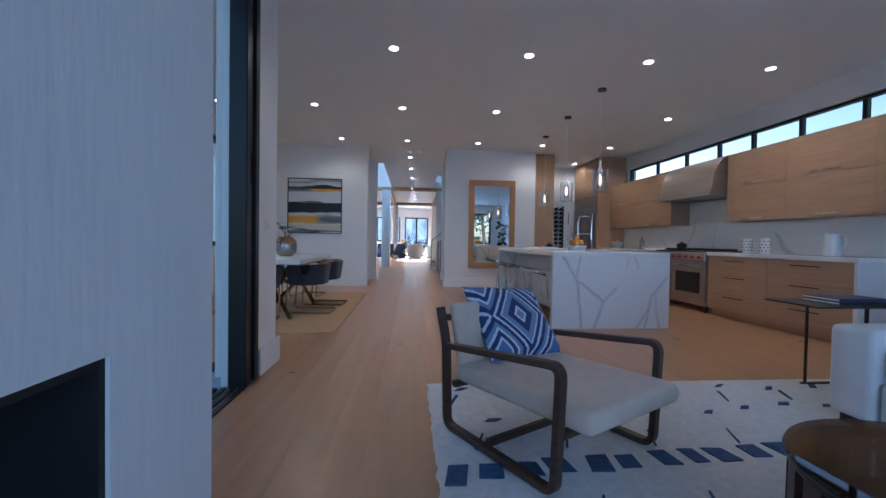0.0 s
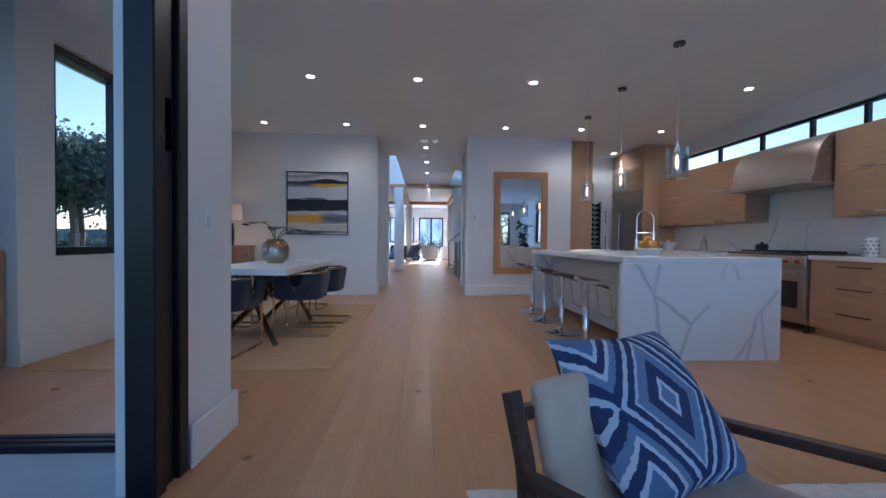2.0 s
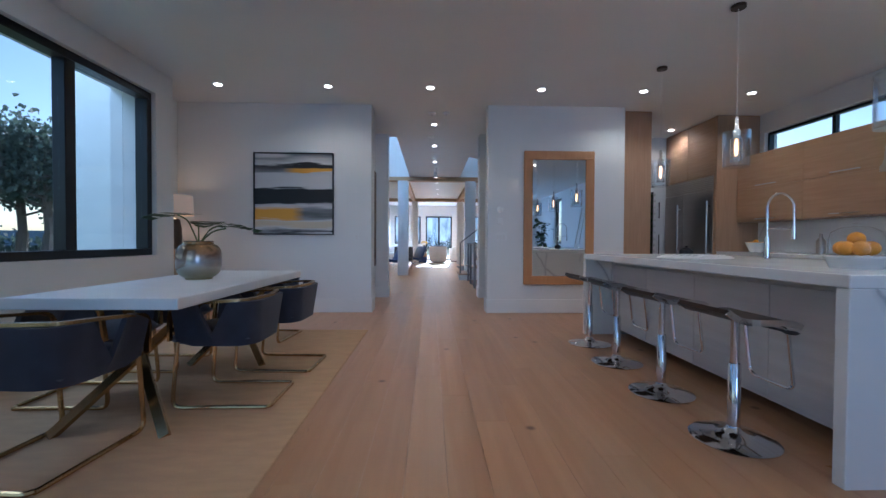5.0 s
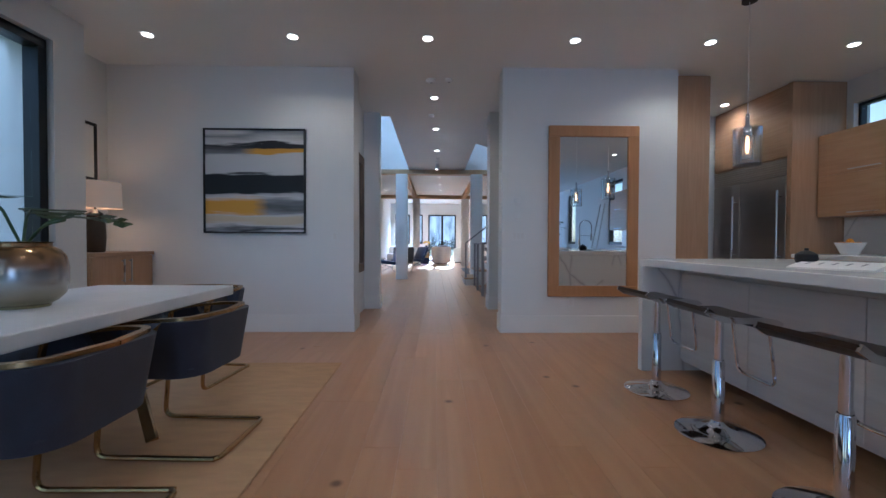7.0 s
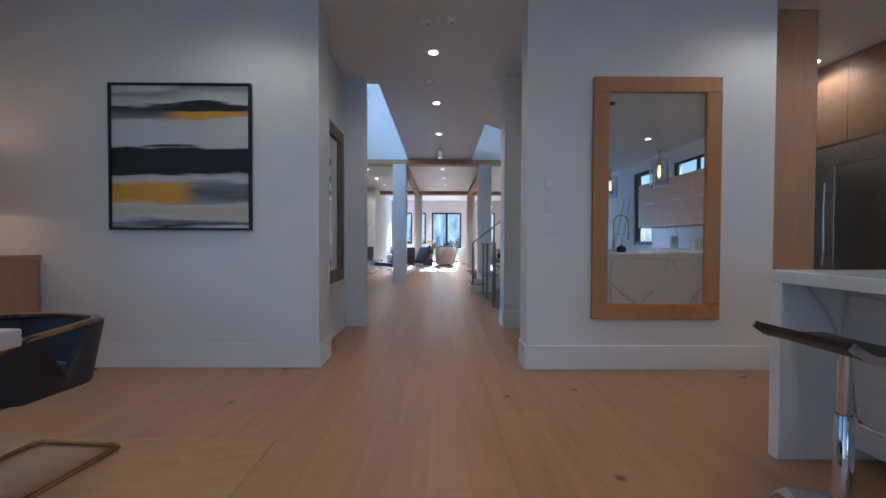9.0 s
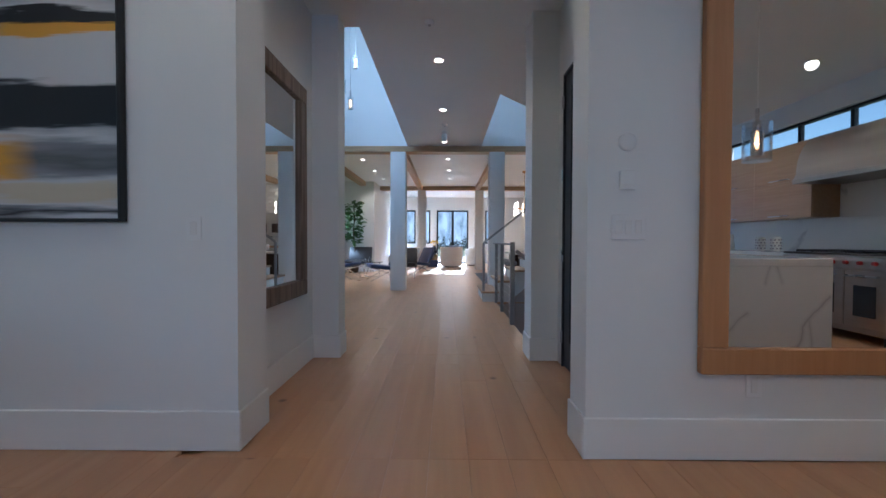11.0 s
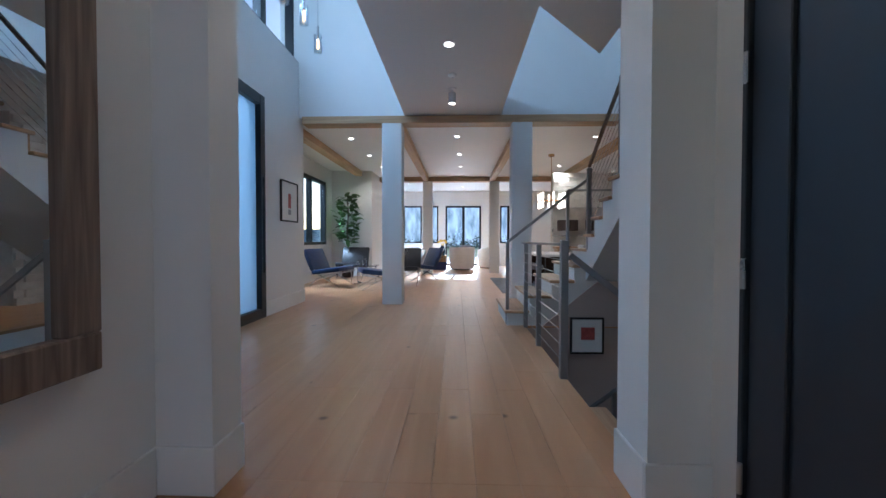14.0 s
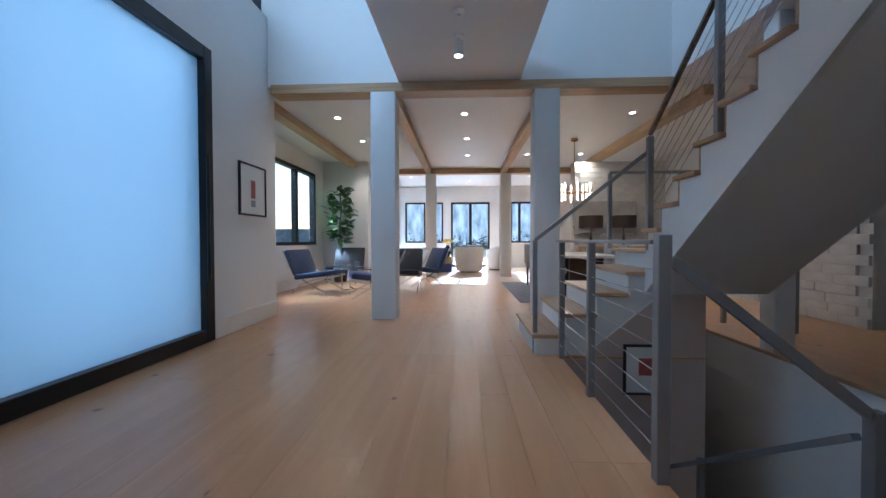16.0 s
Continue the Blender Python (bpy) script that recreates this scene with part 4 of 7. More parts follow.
tall = thing("tall_cabinet", (0, 0, 0), "tall light oak surround built round the refrigerator", "cabinet")
b = bmesh.new()
box(b, 5.37, 6.048, 9.985, 10.055, 0.0, 3.04, bevel=0.002)
part("side_panel", b, CABINET_V, tall)
part("top_box", boxes((5.4, 6.048, 10.06, 11.38, 2.13, 3.04)), CABINET, tall)
for a, c in ((10.06, 10.72), (10.72, 11.38)):
    b = bmesh.new()
    box(b, 5.378, 5.398, a + 0.002, c - 0.002, 2.135, 3.035, bevel=0.002)
    part("door", b, CABINET, tall)
b = bmesh.new()
box(b, 3.784, 4.27, 9.88, 10.5, 0, 3.046, bevel=0.002)
wp = thing("wood_panel", (0, 0, 0), "tall light oak panel at the end of the wall", "panel")
part("face_panel", b, CABINET_V, wp)
part("plinth", boxes((4.271, 4.276, 9.9, 10.5, 0, 0.1)), CABINET, wp)
pc = thing("pantry_cabinet", (4.62, 11.2, 0), "tall white pantry cabinet with black pulls", "cabinet")
part("body", boxes((-0.45, 0.6, 0.02, 0.21, 0.0, 2.5)), TRIM, pc)
for k in range(2):
    b = bmesh.new()
    box(b, -0.44 + 0.52 * k, 0.07 + 0.52 * k, 0.0, 0.019, 0.1, 2.48, bevel=0.002)
    d = part("door", b, TRIM, pc)
    # the upper pull, z 1.5 to 1.8, stands in for a small dark window
    for z0, z1 in ((0.75, 1.2), (1.5, 1.8)):
        bar_handle(d, (-0.4 + 0.92 * k, 0.0, z0), (-0.4 + 0.92 * k, 0.0, z1), (0, -0.03, 0), MATTE_BLACK)
wr = thing("wine_rack", (4.99, 11.19, 0.0), "tall black wine rack full of green bottles on the pantry front", "wine rack", rz=90)
for y in (0.0, 0.4):
    part("upright", boxes((-0.09, -0.002, y, y + 0.015, 0.72, 1.98)), MATTE_BLACK, wr)
BOTTLE = mat("dark_green_bottle_glass", (0.02, 0.06, 0.03), 0.1, var=0.2)
FOIL = mat("pale_bottle_foil", (0.6, 0.6, 0.55), 0.35, 0.4)
for k in range(11):
    part("shelf", boxes((-0.09, -0.002, 0.016, 0.399, 0.738 + k * 0.112, 0.744 + k * 0.112)), MATTE_BLACK, wr)
    for y in (0.075, 0.207, 0.34):
        b = bmesh.new()
        lathe(b, [(0, -0.1), (0.036, -0.098), (0.037, 0.06), (0.015, 0.12), (0.014, 0.17), (0, 0.17)], 10)
        bmesh.ops.transform(b, matrix=pose(-0.105, y, 0.785 + k * 0.112, 0, -90, 0), verts=b.verts)
        bt = part("bottle", b, BOTTLE, wr, "", True)
        b = bmesh.new()
        lathe(b, [(0.0155, 0.12), (0.0155, 0.172), (0, 0.173)], 8)
        bmesh.ops.transform(b, matrix=pose(-0.105, y, 0.785 + k * 0.112, 0, -90, 0), verts=b.verts)
        part("foil", b, FOIL, bt, "pale foil cap", True)


def pendant(x, y, bottom=1.69):
    t = thing("pendant_lamp", (x, y, bottom), "clear glass cylinder pendant with glowing filament bulb", "pendant lamp", "pendants over the island")
    top = H - bottom
    b = bmesh.new()
    lathe(b, [(0.098, 0.0), (0.1, 0.3), (0.092, 0.3), (0.09, 0.01), (0.0, 0.01), (0.0, 0.0), (0.098, 0.0)], 32)
    g = part("glass_shade", b, CLEAR_BLUE, t, "thick clear glass cylinder", True)
    g.visible_shadow = False
    b = bmesh.new()
    lathe(b, [(0.043, 0.05), (0.044, 0.24), (0.041, 0.24), (0.04, 0.05)], 20)
    g = part("inner_glass", b, SEEDY, t, "inner glass tube", True)
    g.visible_shadow = False
    b = bmesh.new()
    lathe(b, [(0, 0.24), (0.03, 0.24), (0.03, 0.31), (0.014, 0.33), (0.014, 0.42), (0, 0.425)], 14)
    part("socket", b, CHROME, t, "", True)
    b = bmesh.new()
    lathe(b, [(0.0025, 0.424), (0.0025, top - 0.03)], 8)
    part("cord", b, PLASTIC, t, "thin pale cord", True)
    b = bmesh.new()
    lathe(b, [(0, top - 0.03), (0.055, top - 0.028), (0.055, top - 0.002), (0, top - 0.002)], 20)
    part("canopy", b, BRONZE, t, "", True)
    b = bmesh.new()
    lathe(b, [(0, 0.1), (0.008, 0.105), (0.014, 0.14), (0.013, 0.19), (0.008, 0.235), (0, 0.236)], 12)
    part("bulb", b, FILAMENT, t, "glowing amber bulb", True)
    return t


PENDANTS = ((3.47, 5.92), (3.49, 7.13), (3.54, 8.35))
p = pendant(*PENDANTS[0])
for x, y in PENDANTS[1:]:
    copy_thing(p, pose(x, y, 1.69))
for x, y in PENDANTS:
    lamp("pendant_bulb", "POINT", pose(x, y, 1.835), 3, (1.0, 0.62, 0.3), 0.015)

# things on the worktops
TOP = 0.92
t = thing("kitchen_tap", (3.62, 6.95, TOP), "tall chrome spring-neck kitchen tap", "tap")
b = bmesh.new()
lathe(b, [(0, 0), (0.03, 0), (0.03, 0.01), (0.022, 0.015), (0.02, 0.18), (0, 0.18)], 16)
part("body", b, CHROME, t, "", True)
b = bmesh.new()
tube(b, [(0, 0, 0.18)] + [(0.11 - 0.11 * math.cos(a * 0.314), 0, 0.42 + 0.11 * math.sin(a * 0.314)) for a in range(11)] + [(0.22, 0, 0.28)], 0.0095, 10)
part("neck", b, CHROME, t, "", True)
b = bmesh.new()
lathe(b, [(0, 0.16), (0.018, 0.165), (0.016, 0.28), (0, 0.28)], 12, (0.22, 0, 0))
tube(b, [(0, 0, 0.25), (0.22, 0, 0.25)], 0.006, 8)
part("spray_head", b, CHROME, t, "", True)
t = thing("glass_dome", (3.12, 5.8, TOP), "white cake stand with oranges under glass", "cake stand")
b = bmesh.new()
lathe(b, [(0, 0), (0.1, 0), (0.12, 0.05), (0.13, 0.06), (0.13, 0.068), (0, 0.068)], 24)
part("stand", b, CERAMIC, t, "", True)
b = bmesh.new()
lathe(b, [(0.108, 0.07), (0.11, 0.15), (0.1, 0.19), (0.06, 0.215), (0.02, 0.22), (0.02, 0.235), (0, 0.24)], 24)
g = part("dome", b, CLEAR, t, "clear glass dome", True)
g.visible_shadow = False
for k in range(6):
    b = bmesh.new()
    bmesh.ops.create_icosphere(b, subdivisions=2, radius=0.038, matrix=pose(0.055 * math.cos(k * 1.05), 0.055 * math.sin(k * 1.05), 0.107))
    part("orange", b, ORANGE, t, "", True)
b = bmesh.new()
bmesh.ops.create_icosphere(b, subdivisions=2, radius=0.038, matrix=pose(0, 0, 0.155))
part("orange", b, ORANGE, t, "", True)
t = thing("open_book", (3.13, 7.1, TOP), "large open magazine lying on the island", "book", "", 24)
for s_ in (-1, 1):
    b = bmesh.new()
    prism(b, [(0, 0.008), (s_ * 0.03, 0.03), (s_ * 0.1, 0.034), (s_ * 0.19, 0.022), (s_ * 0.25, 0.01), (s_ * 0.25, 0.002), (0, 0.0)][::s_], -0.17, 0.17, "y")
    page = part("page_block", b, PAPER, t, "", True)
    for k in range(5):
        y = 0.12 - 0.055 * k
        b = bmesh.new()
        prism(b, [(s_ * 0.12, 0.0335), (s_ * 0.18, 0.0255), (s_ * 0.18, 0.0245), (s_ * 0.12, 0.0325)][::s_], y - 0.005, y + 0.005, "y")
        part("print_bar", b, GREYINK, page, "grey bar of print")
t = thing("kettle", (3.42, 7.67, TOP), "small dark round pot on the island", "pot")
b = bmesh.new()
lathe(b, [(0, 0), (0.05, 0), (0.062, 0.03), (0.058, 0.06), (0.03, 0.08), (0.012, 0.085), (0.012, 0.1), (0, 0.102)], 20)
part("body", b, MATTE_BLACK, t, "", True)
for y, h in ((5.98, 0.2), (5.7, 0.2)):
    t = thing("canister", (5.62, y, TOP), "white pierced ceramic canister on the worktop", "canister", "white canisters")
    b = bmesh.new()
    lathe(b, [(0, 0), (0.05, 0), (0.053, 0.01), (0.053, h - 0.012), (0.045, h), (0, h)], 20)
    part("body", b, CERAMIC, t, "", True)
    for i in range(4):
        for j in range(9):
            a = j * 0.698 + (i % 2) * 0.35
            b = boxes((0.058, 0.0645, -0.009, 0.009, 0.03 + i * 0.04, 0.05 + i * 0.04))
            bmesh.ops.transform(b, matrix=pose(0, 0, 0, 0, 0, math.degrees(a)), verts=b.verts)
            part("hole", b, GREYINK, t)
t = thing("pitcher", (5.7, 4.92, TOP), "white ceramic pitcher with a looped handle", "pitcher")
b = bmesh.new()
lathe(b, [(0, 0), (0.075, 0), (0.085, 0.06), (0.075, 0.18), (0.07, 0.25), (0.062, 0.25), (0.066, 0.18), (0.07, 0.02), (0, 0.015)], 24)
part("body", b, CERAMIC, t, "", True)
b = bmesh.new()
tube(b, rounded([(0, -0.072, 0.22), (0, -0.14, 0.21), (0, -0.14, 0.1), (0, -0.08, 0.07)], 0.05), 0.01, 8)
part("handle", b, CERAMIC, t, "", True)
t = thing("oil_bottle", (5.6, 8.5, TOP), "grey glass bottle with a stopper", "bottle")
b = bmesh.new()
lathe(b, [(0, 0), (0.045, 0), (0.048, 0.16), (0.02, 0.2), (0.018, 0.25), (0, 0.25)], 18)
part("body", b, STEEL, t, "", True)
t = thing("fruit_bowl", (5.62, 9.5, TOP), "white ribbed bowl of oranges on the worktop", "bowl")
b = bmesh.new()
lathe(b, [(0, 0), (0.07, 0), (0.09, 0.04), (0.135, 0.14), (0.128, 0.14), (0.08, 0.045), (0, 0.02)], 22)
part("bowl", b, CERAMIC, t, "", True)
for k in range(7):
    b = bmesh.new()
    q = k * 1.05
    r = 0.075 if k < 6 else 0
    bmesh.ops.create_icosphere(b, subdivisions=2, radius=0.036, matrix=pose(r * math.cos(q), r * math.sin(q), 0.115 if k < 6 else 0.15))
    part("orange", b, ORANGE, t, "", True)
t = thing("saucepan", (5.7, 7.45, 0.965), "small black pot on the range", "pot")
b = bmesh.new()
lathe(b, [(0, 0), (0.07, 0), (0.08, 0.04), (0.07, 0.075), (0.02, 0.09), (0.015, 0.11), (0, 0.112)], 18)
part("body", b, MATTE_BLACK, t, "", True)

# ---- mirrors, painting, plates ----
def framed(name, m, w, h, fw, depth, frame_mat, face_mat, label, category, face="glass", face_label=""):
    """A framed flat thing: m puts its centre, facing local -y."""
    t = tagged(new(name), label, category)
    t.matrix_world = m
    for k, r in enumerate(((-w / 2, w / 2, h / 2 - fw, h / 2), (-w / 2, w / 2, -h / 2, -h / 2 + fw), (-w / 2, -w / 2 + fw, -h / 2 + fw, h / 2 - fw), (w / 2 - fw, w / 2, -h / 2 + fw, h / 2 - fw))):
        b = bmesh.new()
        box(b, r[0], r[1], -depth, 0, r[2], r[3], bevel=min(0.006, fw * 0.2))
        part("frame", b, frame_mat, t)
    part(face, boxes((-w / 2 + fw, w / 2 - fw, -depth * 0.55, -0.002, -h / 2 + fw, h / 2 - fw)), face_mat, t, face_label)
    return t


framed("wall_mirror", pose(2.795, 9.716, 1.405), 1.04, 1.96, 0.125, 0.045, FRAME_OAK, MIRROR, "tall mirror in a wide orange oak frame", "mirror", "glass", "silvered mirror glass")
framed("hall_mirror", pose(-0.128, 10.618, 1.445, 0, 0, 90), 0.93, 1.66, 0.125, 0.06, BARN, MIRROR, "mirror in a rough barn wood frame", "mirror", "glass", "silvered mirror glass")

ART = mat("abstract_stripe_painting", (0.6, 0.6, 0.6), 0.6)
an, al = ART.node_tree.nodes, ART.node_tree.links
a_tc, a_sep, a_no, a_mp, a_add = (an.new(k) for k in ("ShaderNodeTexCoord", "ShaderNodeSeparateXYZ", "ShaderNodeTexNoise", "ShaderNodeMapping", "ShaderNodeMath"))
al.new(a_tc.outputs["Object"], a_sep.inputs[0])
a_mp.inputs["Scale"].default_value = (0.9, 1, 9)
al.new(a_tc.outputs["Object"], a_mp.inputs[0])
al.new(a_mp.outputs[0], a_no.inputs["Vector"])
a_no.inputs["Scale"].default_value, a_no.inputs["Detail"].default_value = 1.6, 9
a_add.operation = "MULTIPLY_ADD"
a_add.inputs[1].default_value, a_add.inputs[2].default_value = 0.16, -0.08
al.new(a_no.outputs["Fac"], a_add.inputs[0])
a_z = an.new("ShaderNodeMath")
a_z.operation = "MULTIPLY_ADD"
a_z.inputs[1].default_value, a_z.inputs[2].default_value = 1 / 1.18, 0.5
al.new(a_sep.outputs["Z"], a_z.inputs[0])
a_s = an.new("ShaderNodeMath")
al.new(a_z.outputs[0], a_s.inputs[0])
al.new(a_add.outputs[0], a_s.inputs[1])
PALE, INK, OCHRE, GREY = (0.62, 0.62, 0.63), (0.012, 0.014, 0.018), (0.7, 0.36, 0.04), (0.25, 0.26, 0.28)
BASE_BANDS = [(0.0, PALE), (0.03, INK), (0.05, GREY), (0.07, PALE), (0.1, (0.6, 0.52, 0.38)), (0.15, (0.62, 0.55, 0.42)), (0.17, PALE), (0.2, GREY), (0.25, (0.12, 0.125, 0.13)), (0.31, GREY), (0.34, PALE), (0.37, (0.4, 0.41, 0.43)), (0.385, INK), (0.56, INK), (0.575, PALE), (0.74, PALE), (0.775, GREY), (0.81, (0.1, 0.1, 0.11)), (0.85, INK), (0.87, PALE), (0.94, GREY), (0.97, PALE)]
OCHRE_BANDS = [(c0, OCHRE if 0.19 < c0 < 0.32 or 0.76 < c0 < 0.805 else col) for c0, col in BASE_BANDS[:-6]] + [(0.755, PALE), (0.77, OCHRE), (0.805, OCHRE), (0.815, INK), (0.86, INK), (0.87, PALE), (0.97, GREY)]
r_plain = ramp_on(ART, a_s.outputs[0], BASE_BANDS)
r_ochre = ramp_on(ART, a_s.outputs[0], OCHRE_BANDS)
a_up = an.new("ShaderNodeMath")
a_up.operation = "GREATER_THAN"
a_up.inputs[1].default_value = 0.5
al.new(a_z.outputs[0], a_up.inputs[0])
# +x over the upper half, -x over the lower
a_sg, a_xs, a_gt, a_bl = (an.new(k) for k in ("ShaderNodeMath", "ShaderNodeMath", "ShaderNodeMapRange", "ShaderNodeMix"))
a_sg.operation, a_xs.operation = "MULTIPLY_ADD", "MULTIPLY_ADD"
a_sg.inputs[1].default_value, a_sg.inputs[2].default_value = 2.0, -1.0
al.new(a_up.outputs[0], a_sg.inputs[0])
al.new(a_sep.outputs["X"], a_xs.inputs[0])
al.new(a_sg.outputs[0], a_xs.inputs[1])
al.new(a_add.outputs[0], a_xs.inputs[2])
a_gt.inputs["From Min"].default_value, a_gt.inputs["From Max"].default_value = -0.16, 0.02
al.new(a_xs.outputs[0], a_gt.inputs[0])
a_bl.data_type = "RGBA"
al.new(a_gt.outputs[0], a_bl.inputs[0])
al.new(r_plain.outputs[0], a_bl.inputs[6])
al.new(r_ochre.outputs[0], a_bl.inputs[7])
al.new(a_bl.outputs[2], an["Principled BSDF"].inputs["Base Color"])
framed("painting", pose(-1.085, 9.766, 1.735), 1.15, 1.19, 0.016, 0.045, MATTE_BLACK, ART, "abstract painting of black, white and ochre bands", "painting", "canvas", "striped canvas")


def plate(x, y, z, w, h, face="y", gangs=1, label="white light switch plate on the wall"):
    t = thing("switch_plate", (x, y, z), label, "switch", "wall switches", 0 if face == "y" else 90)
    b = bmesh.new()
    box(b, -w / 2, w / 2, -0.007, -0.001, -h / 2, h / 2, bevel=0.002)
    part("cover", b, PLASTIC, t)
    for k in range(gangs):
        u = (k - (gangs - 1) / 2) * 0.046
        b = bmesh.new()
        box(b, u - 0.016, u + 0.016, -0.011, -0.0072, -0.033, 0.033, bevel=0.002)
        part("rocker", b, CERAMIC, t)


plate(1.94, 9.72, 1.12, 0.165, 0.12, gangs=3)
plate(-0.18, 9.77, 1.11, 0.075, 0.12)
plate(2.55, 9.72, 0.36, 0.075, 0.115, label="white socket plate low on the wall")
plate(-0.132, 3.99, 1.12, 0.075, 0.12, "x")
t = thing("thermostat", (1.93, 9.72, 1.345), "small white wall thermostat", "thermostat")
b = bmesh.new()
box(b, -0.036, 0.036, -0.018, -0.001, -0.045, 0.045, bevel=0.004, seg=2)
part("body", b, PLASTIC, t)
part("screen", boxes((-0.03, 0.03, -0.0195, -0.0182, -0.04, -0.02)), CERAMIC, t)
t = thing("alarm_speaker", (1.93, 9.72, 1.525), "round white alarm speaker on the wall", "alarm")
b = bmesh.new()
lathe(b, [(0.0, 0.024), (0.032, 0.024), (0.041, 0.018), (0.043, 0.001), (0, 0.001)], 24)
bmesh.ops.transform(b, matrix=pose(0, 0, 0, 90, 0, 0), verts=b.verts)
part("body", b, PLASTIC, t, "", True)

# ---- dining ----
t = thing("dining_rug", (-1.02, 6.87, 0), "tan flatwoven rug under the dining table", "rug")
b = bmesh.new()
box(b, -1.2, 1.2, -1.66, 1.66, 0.0005, 0.01, bevel=0.003)
part("weave", b, JUTE, t)
for s in (-1, 1):
    part("hem", boxes((-1.198, 1.198, s * 1.652 - 0.006, s * 1.652 + 0.006, 0.0101, 0.012)), JUTE, t)
for s in (-1, 1):
    part("hem", boxes((s * 1.192 - 0.006, s * 1.192 + 0.006, -1.64, 1.64, 0.0101, 0.012)), JUTE, t)
tb = thing("dining_table", (-0.79, 6.79, 0.01), "white stone-topped dining table on crossed brass legs", "table")
b = bmesh.new()
box(b, -0.435, 0.435, -0.965, 0.965, 0.69, 0.75, bevel=0.006, seg=2)
part("tabletop", b, TABLE, tb)
for y in (-0.62, 0.62):
    for s in (-1, 1):
        b = bmesh.new()
        sweep(b, [(s * 0.3, y - 0.24, 0.0), (-s * 0.26, y + 0.24 * s * s, 0.689)], flat(0.05, 0.03))
        part("leg", b, GOLD, tb)


def dining_chair(x, y, rz):
    t = thing("dining_chair", (x, y, 0.012), "navy velvet barrel chair on a brass sled base", "chair", "chairs round the table", rz)
    for s in (-1, 1):
        b = bmesh.new()
        tube(b, rounded([(s * 0.23, -0.2, 0.42), (s * 0.23, -0.235, 0.014), (s * 0.225, 0.335, 0.014)], 0.06), 0.0125, 8)
        part("sled", b, GOLD, t, "", True)
    b = bmesh.new()
    tube(b, rounded([(-0.225, 0.32, 0.014), (-0.2, 0.35, 0.014), (0.2, 0.35, 0.014), (0.225, 0.32, 0.014)], 0.03), 0.0125, 8)
    part("crossbar", b, GOLD, t, "", True)
    # wrapped shell with a square back and sides cut down to the front
    b = bmesh.new()
    rows = 4
    line = [(1, -0.2 + 0.033 * k, 0.0) for k in range(11)]
    line += [(1, 0.13, a * 11.25) for a in range(1, 9)]
    line += [(-1, 0.13, 90 - a * 11.25) for a in range(0, 8)]
    line += [(-1, 0.13 - 0.033 * k, 0.0) for k in range(11)]
    grids = []
    for off in (0.0, 0.03):
        g = []
        for sx, y, ang in line:
            notch = max(0.0, 1 - abs(y - 0.03) / 0.1) if ang == 0 else 0.0
            front = max(0.0, (-0.1 - y) / 0.1)
            hi, lo, col = 0.668 - 0.2 * notch - 0.05 * front, 0.395 + 0.03 * front, []
            for j in range(rows + 1):
                f = j / rows
                half, rad = 0.245 + 0.045 * f - off, 0.13
                c, n_ = math.cos(radians(ang)), math.sin(radians(ang))
                col.append(b.verts.new((sx * (half - rad + rad * c), y + (rad - off + 0.03 * f) * n_, lo + (hi - lo) * f)))
            g.append(col)
        grids.append(g)
    o, q = grids
    n = len(line) - 1
    for i in range(n):
        for j in range(rows):
            b.faces.new((o[i][j], o[i + 1][j], o[i + 1][j + 1], o[i][j + 1]))
            b.faces.new((q[i][j], q[i][j + 1], q[i + 1][j + 1], q[i + 1][j]))
        b.faces.new((o[i][rows], o[i + 1][rows], q[i + 1][rows], q[i][rows]))
        b.faces.new((o[i][0], q[i][0], q[i + 1][0], o[i + 1][0]))
    for i in (0, n):
        for j in range(rows):
            b.faces.new((o[i][j], o[i][j + 1], q[i][j + 1], q[i][j]))
    part("backrest", b, NAVY, t, "wrapped navy shell", True)
    b = bmesh.new()
    pillow(b, 0.46, 0.5, 0.13, 10, m=pose(0, -0.02, 0.435))
    part("seat", b, NAVY, t, "", True)
    for s in (-1, 1):
        b = bmesh.new()
        sweep(b, rounded([(s * 0.25, -0.235, 0.43), (s * 0.268, -0.22, 0.645), (s * 0.28, 0.1, 0.676), (s * 0.24, 0.235, 0.68), (0.0, 0.278, 0.68)], 0.07), flat(0.032, 0.016), side=(1, 0, 0))
        part("armrest", b, GOLD, t, "brass arm", True)
    return t


dc = dining_chair(-0.43, 6.5, -90)
for x, y, a in ((-0.38, 7.2, -93), (-0.89, 5.78, 176), (-0.82, 8.1, -6), (-1.28, 6.5, 90), (-1.28, 7.2, 88)):
    copy_thing(dc, pose(x, y, 0.012, 0, 0, a))

VASE = mat("bronze_glaze_painted_sheen", (0.36, 0.27, 0.17), 0.22, 0.75, var=0.2, scale=6)
vn, vl = VASE.node_tree.nodes, VASE.node_tree.links
v_tc, v_sep = vn.new("ShaderNodeTexCoord"), vn.new("ShaderNodeSeparateXYZ")
vl.new(v_tc.outputs["Object"], v_sep.inputs[0])
# bronze by height; the grey middle band paints in the bluish reflections
ramp_on(VASE, v_sep.outputs["Z"], [(0.0, (0.42, 0.36, 0.2)), (0.07, (0.4, 0.37, 0.3)), (0.13, (0.45, 0.46, 0.47)), (0.19, (0.3, 0.19, 0.12)), (0.25, (0.32, 0.19, 0.08))])
t = thing("vase", (-0.83, 6.86, 0.76), "round bronze glazed vase holding large leaves", "vase")
b = bmesh.new()
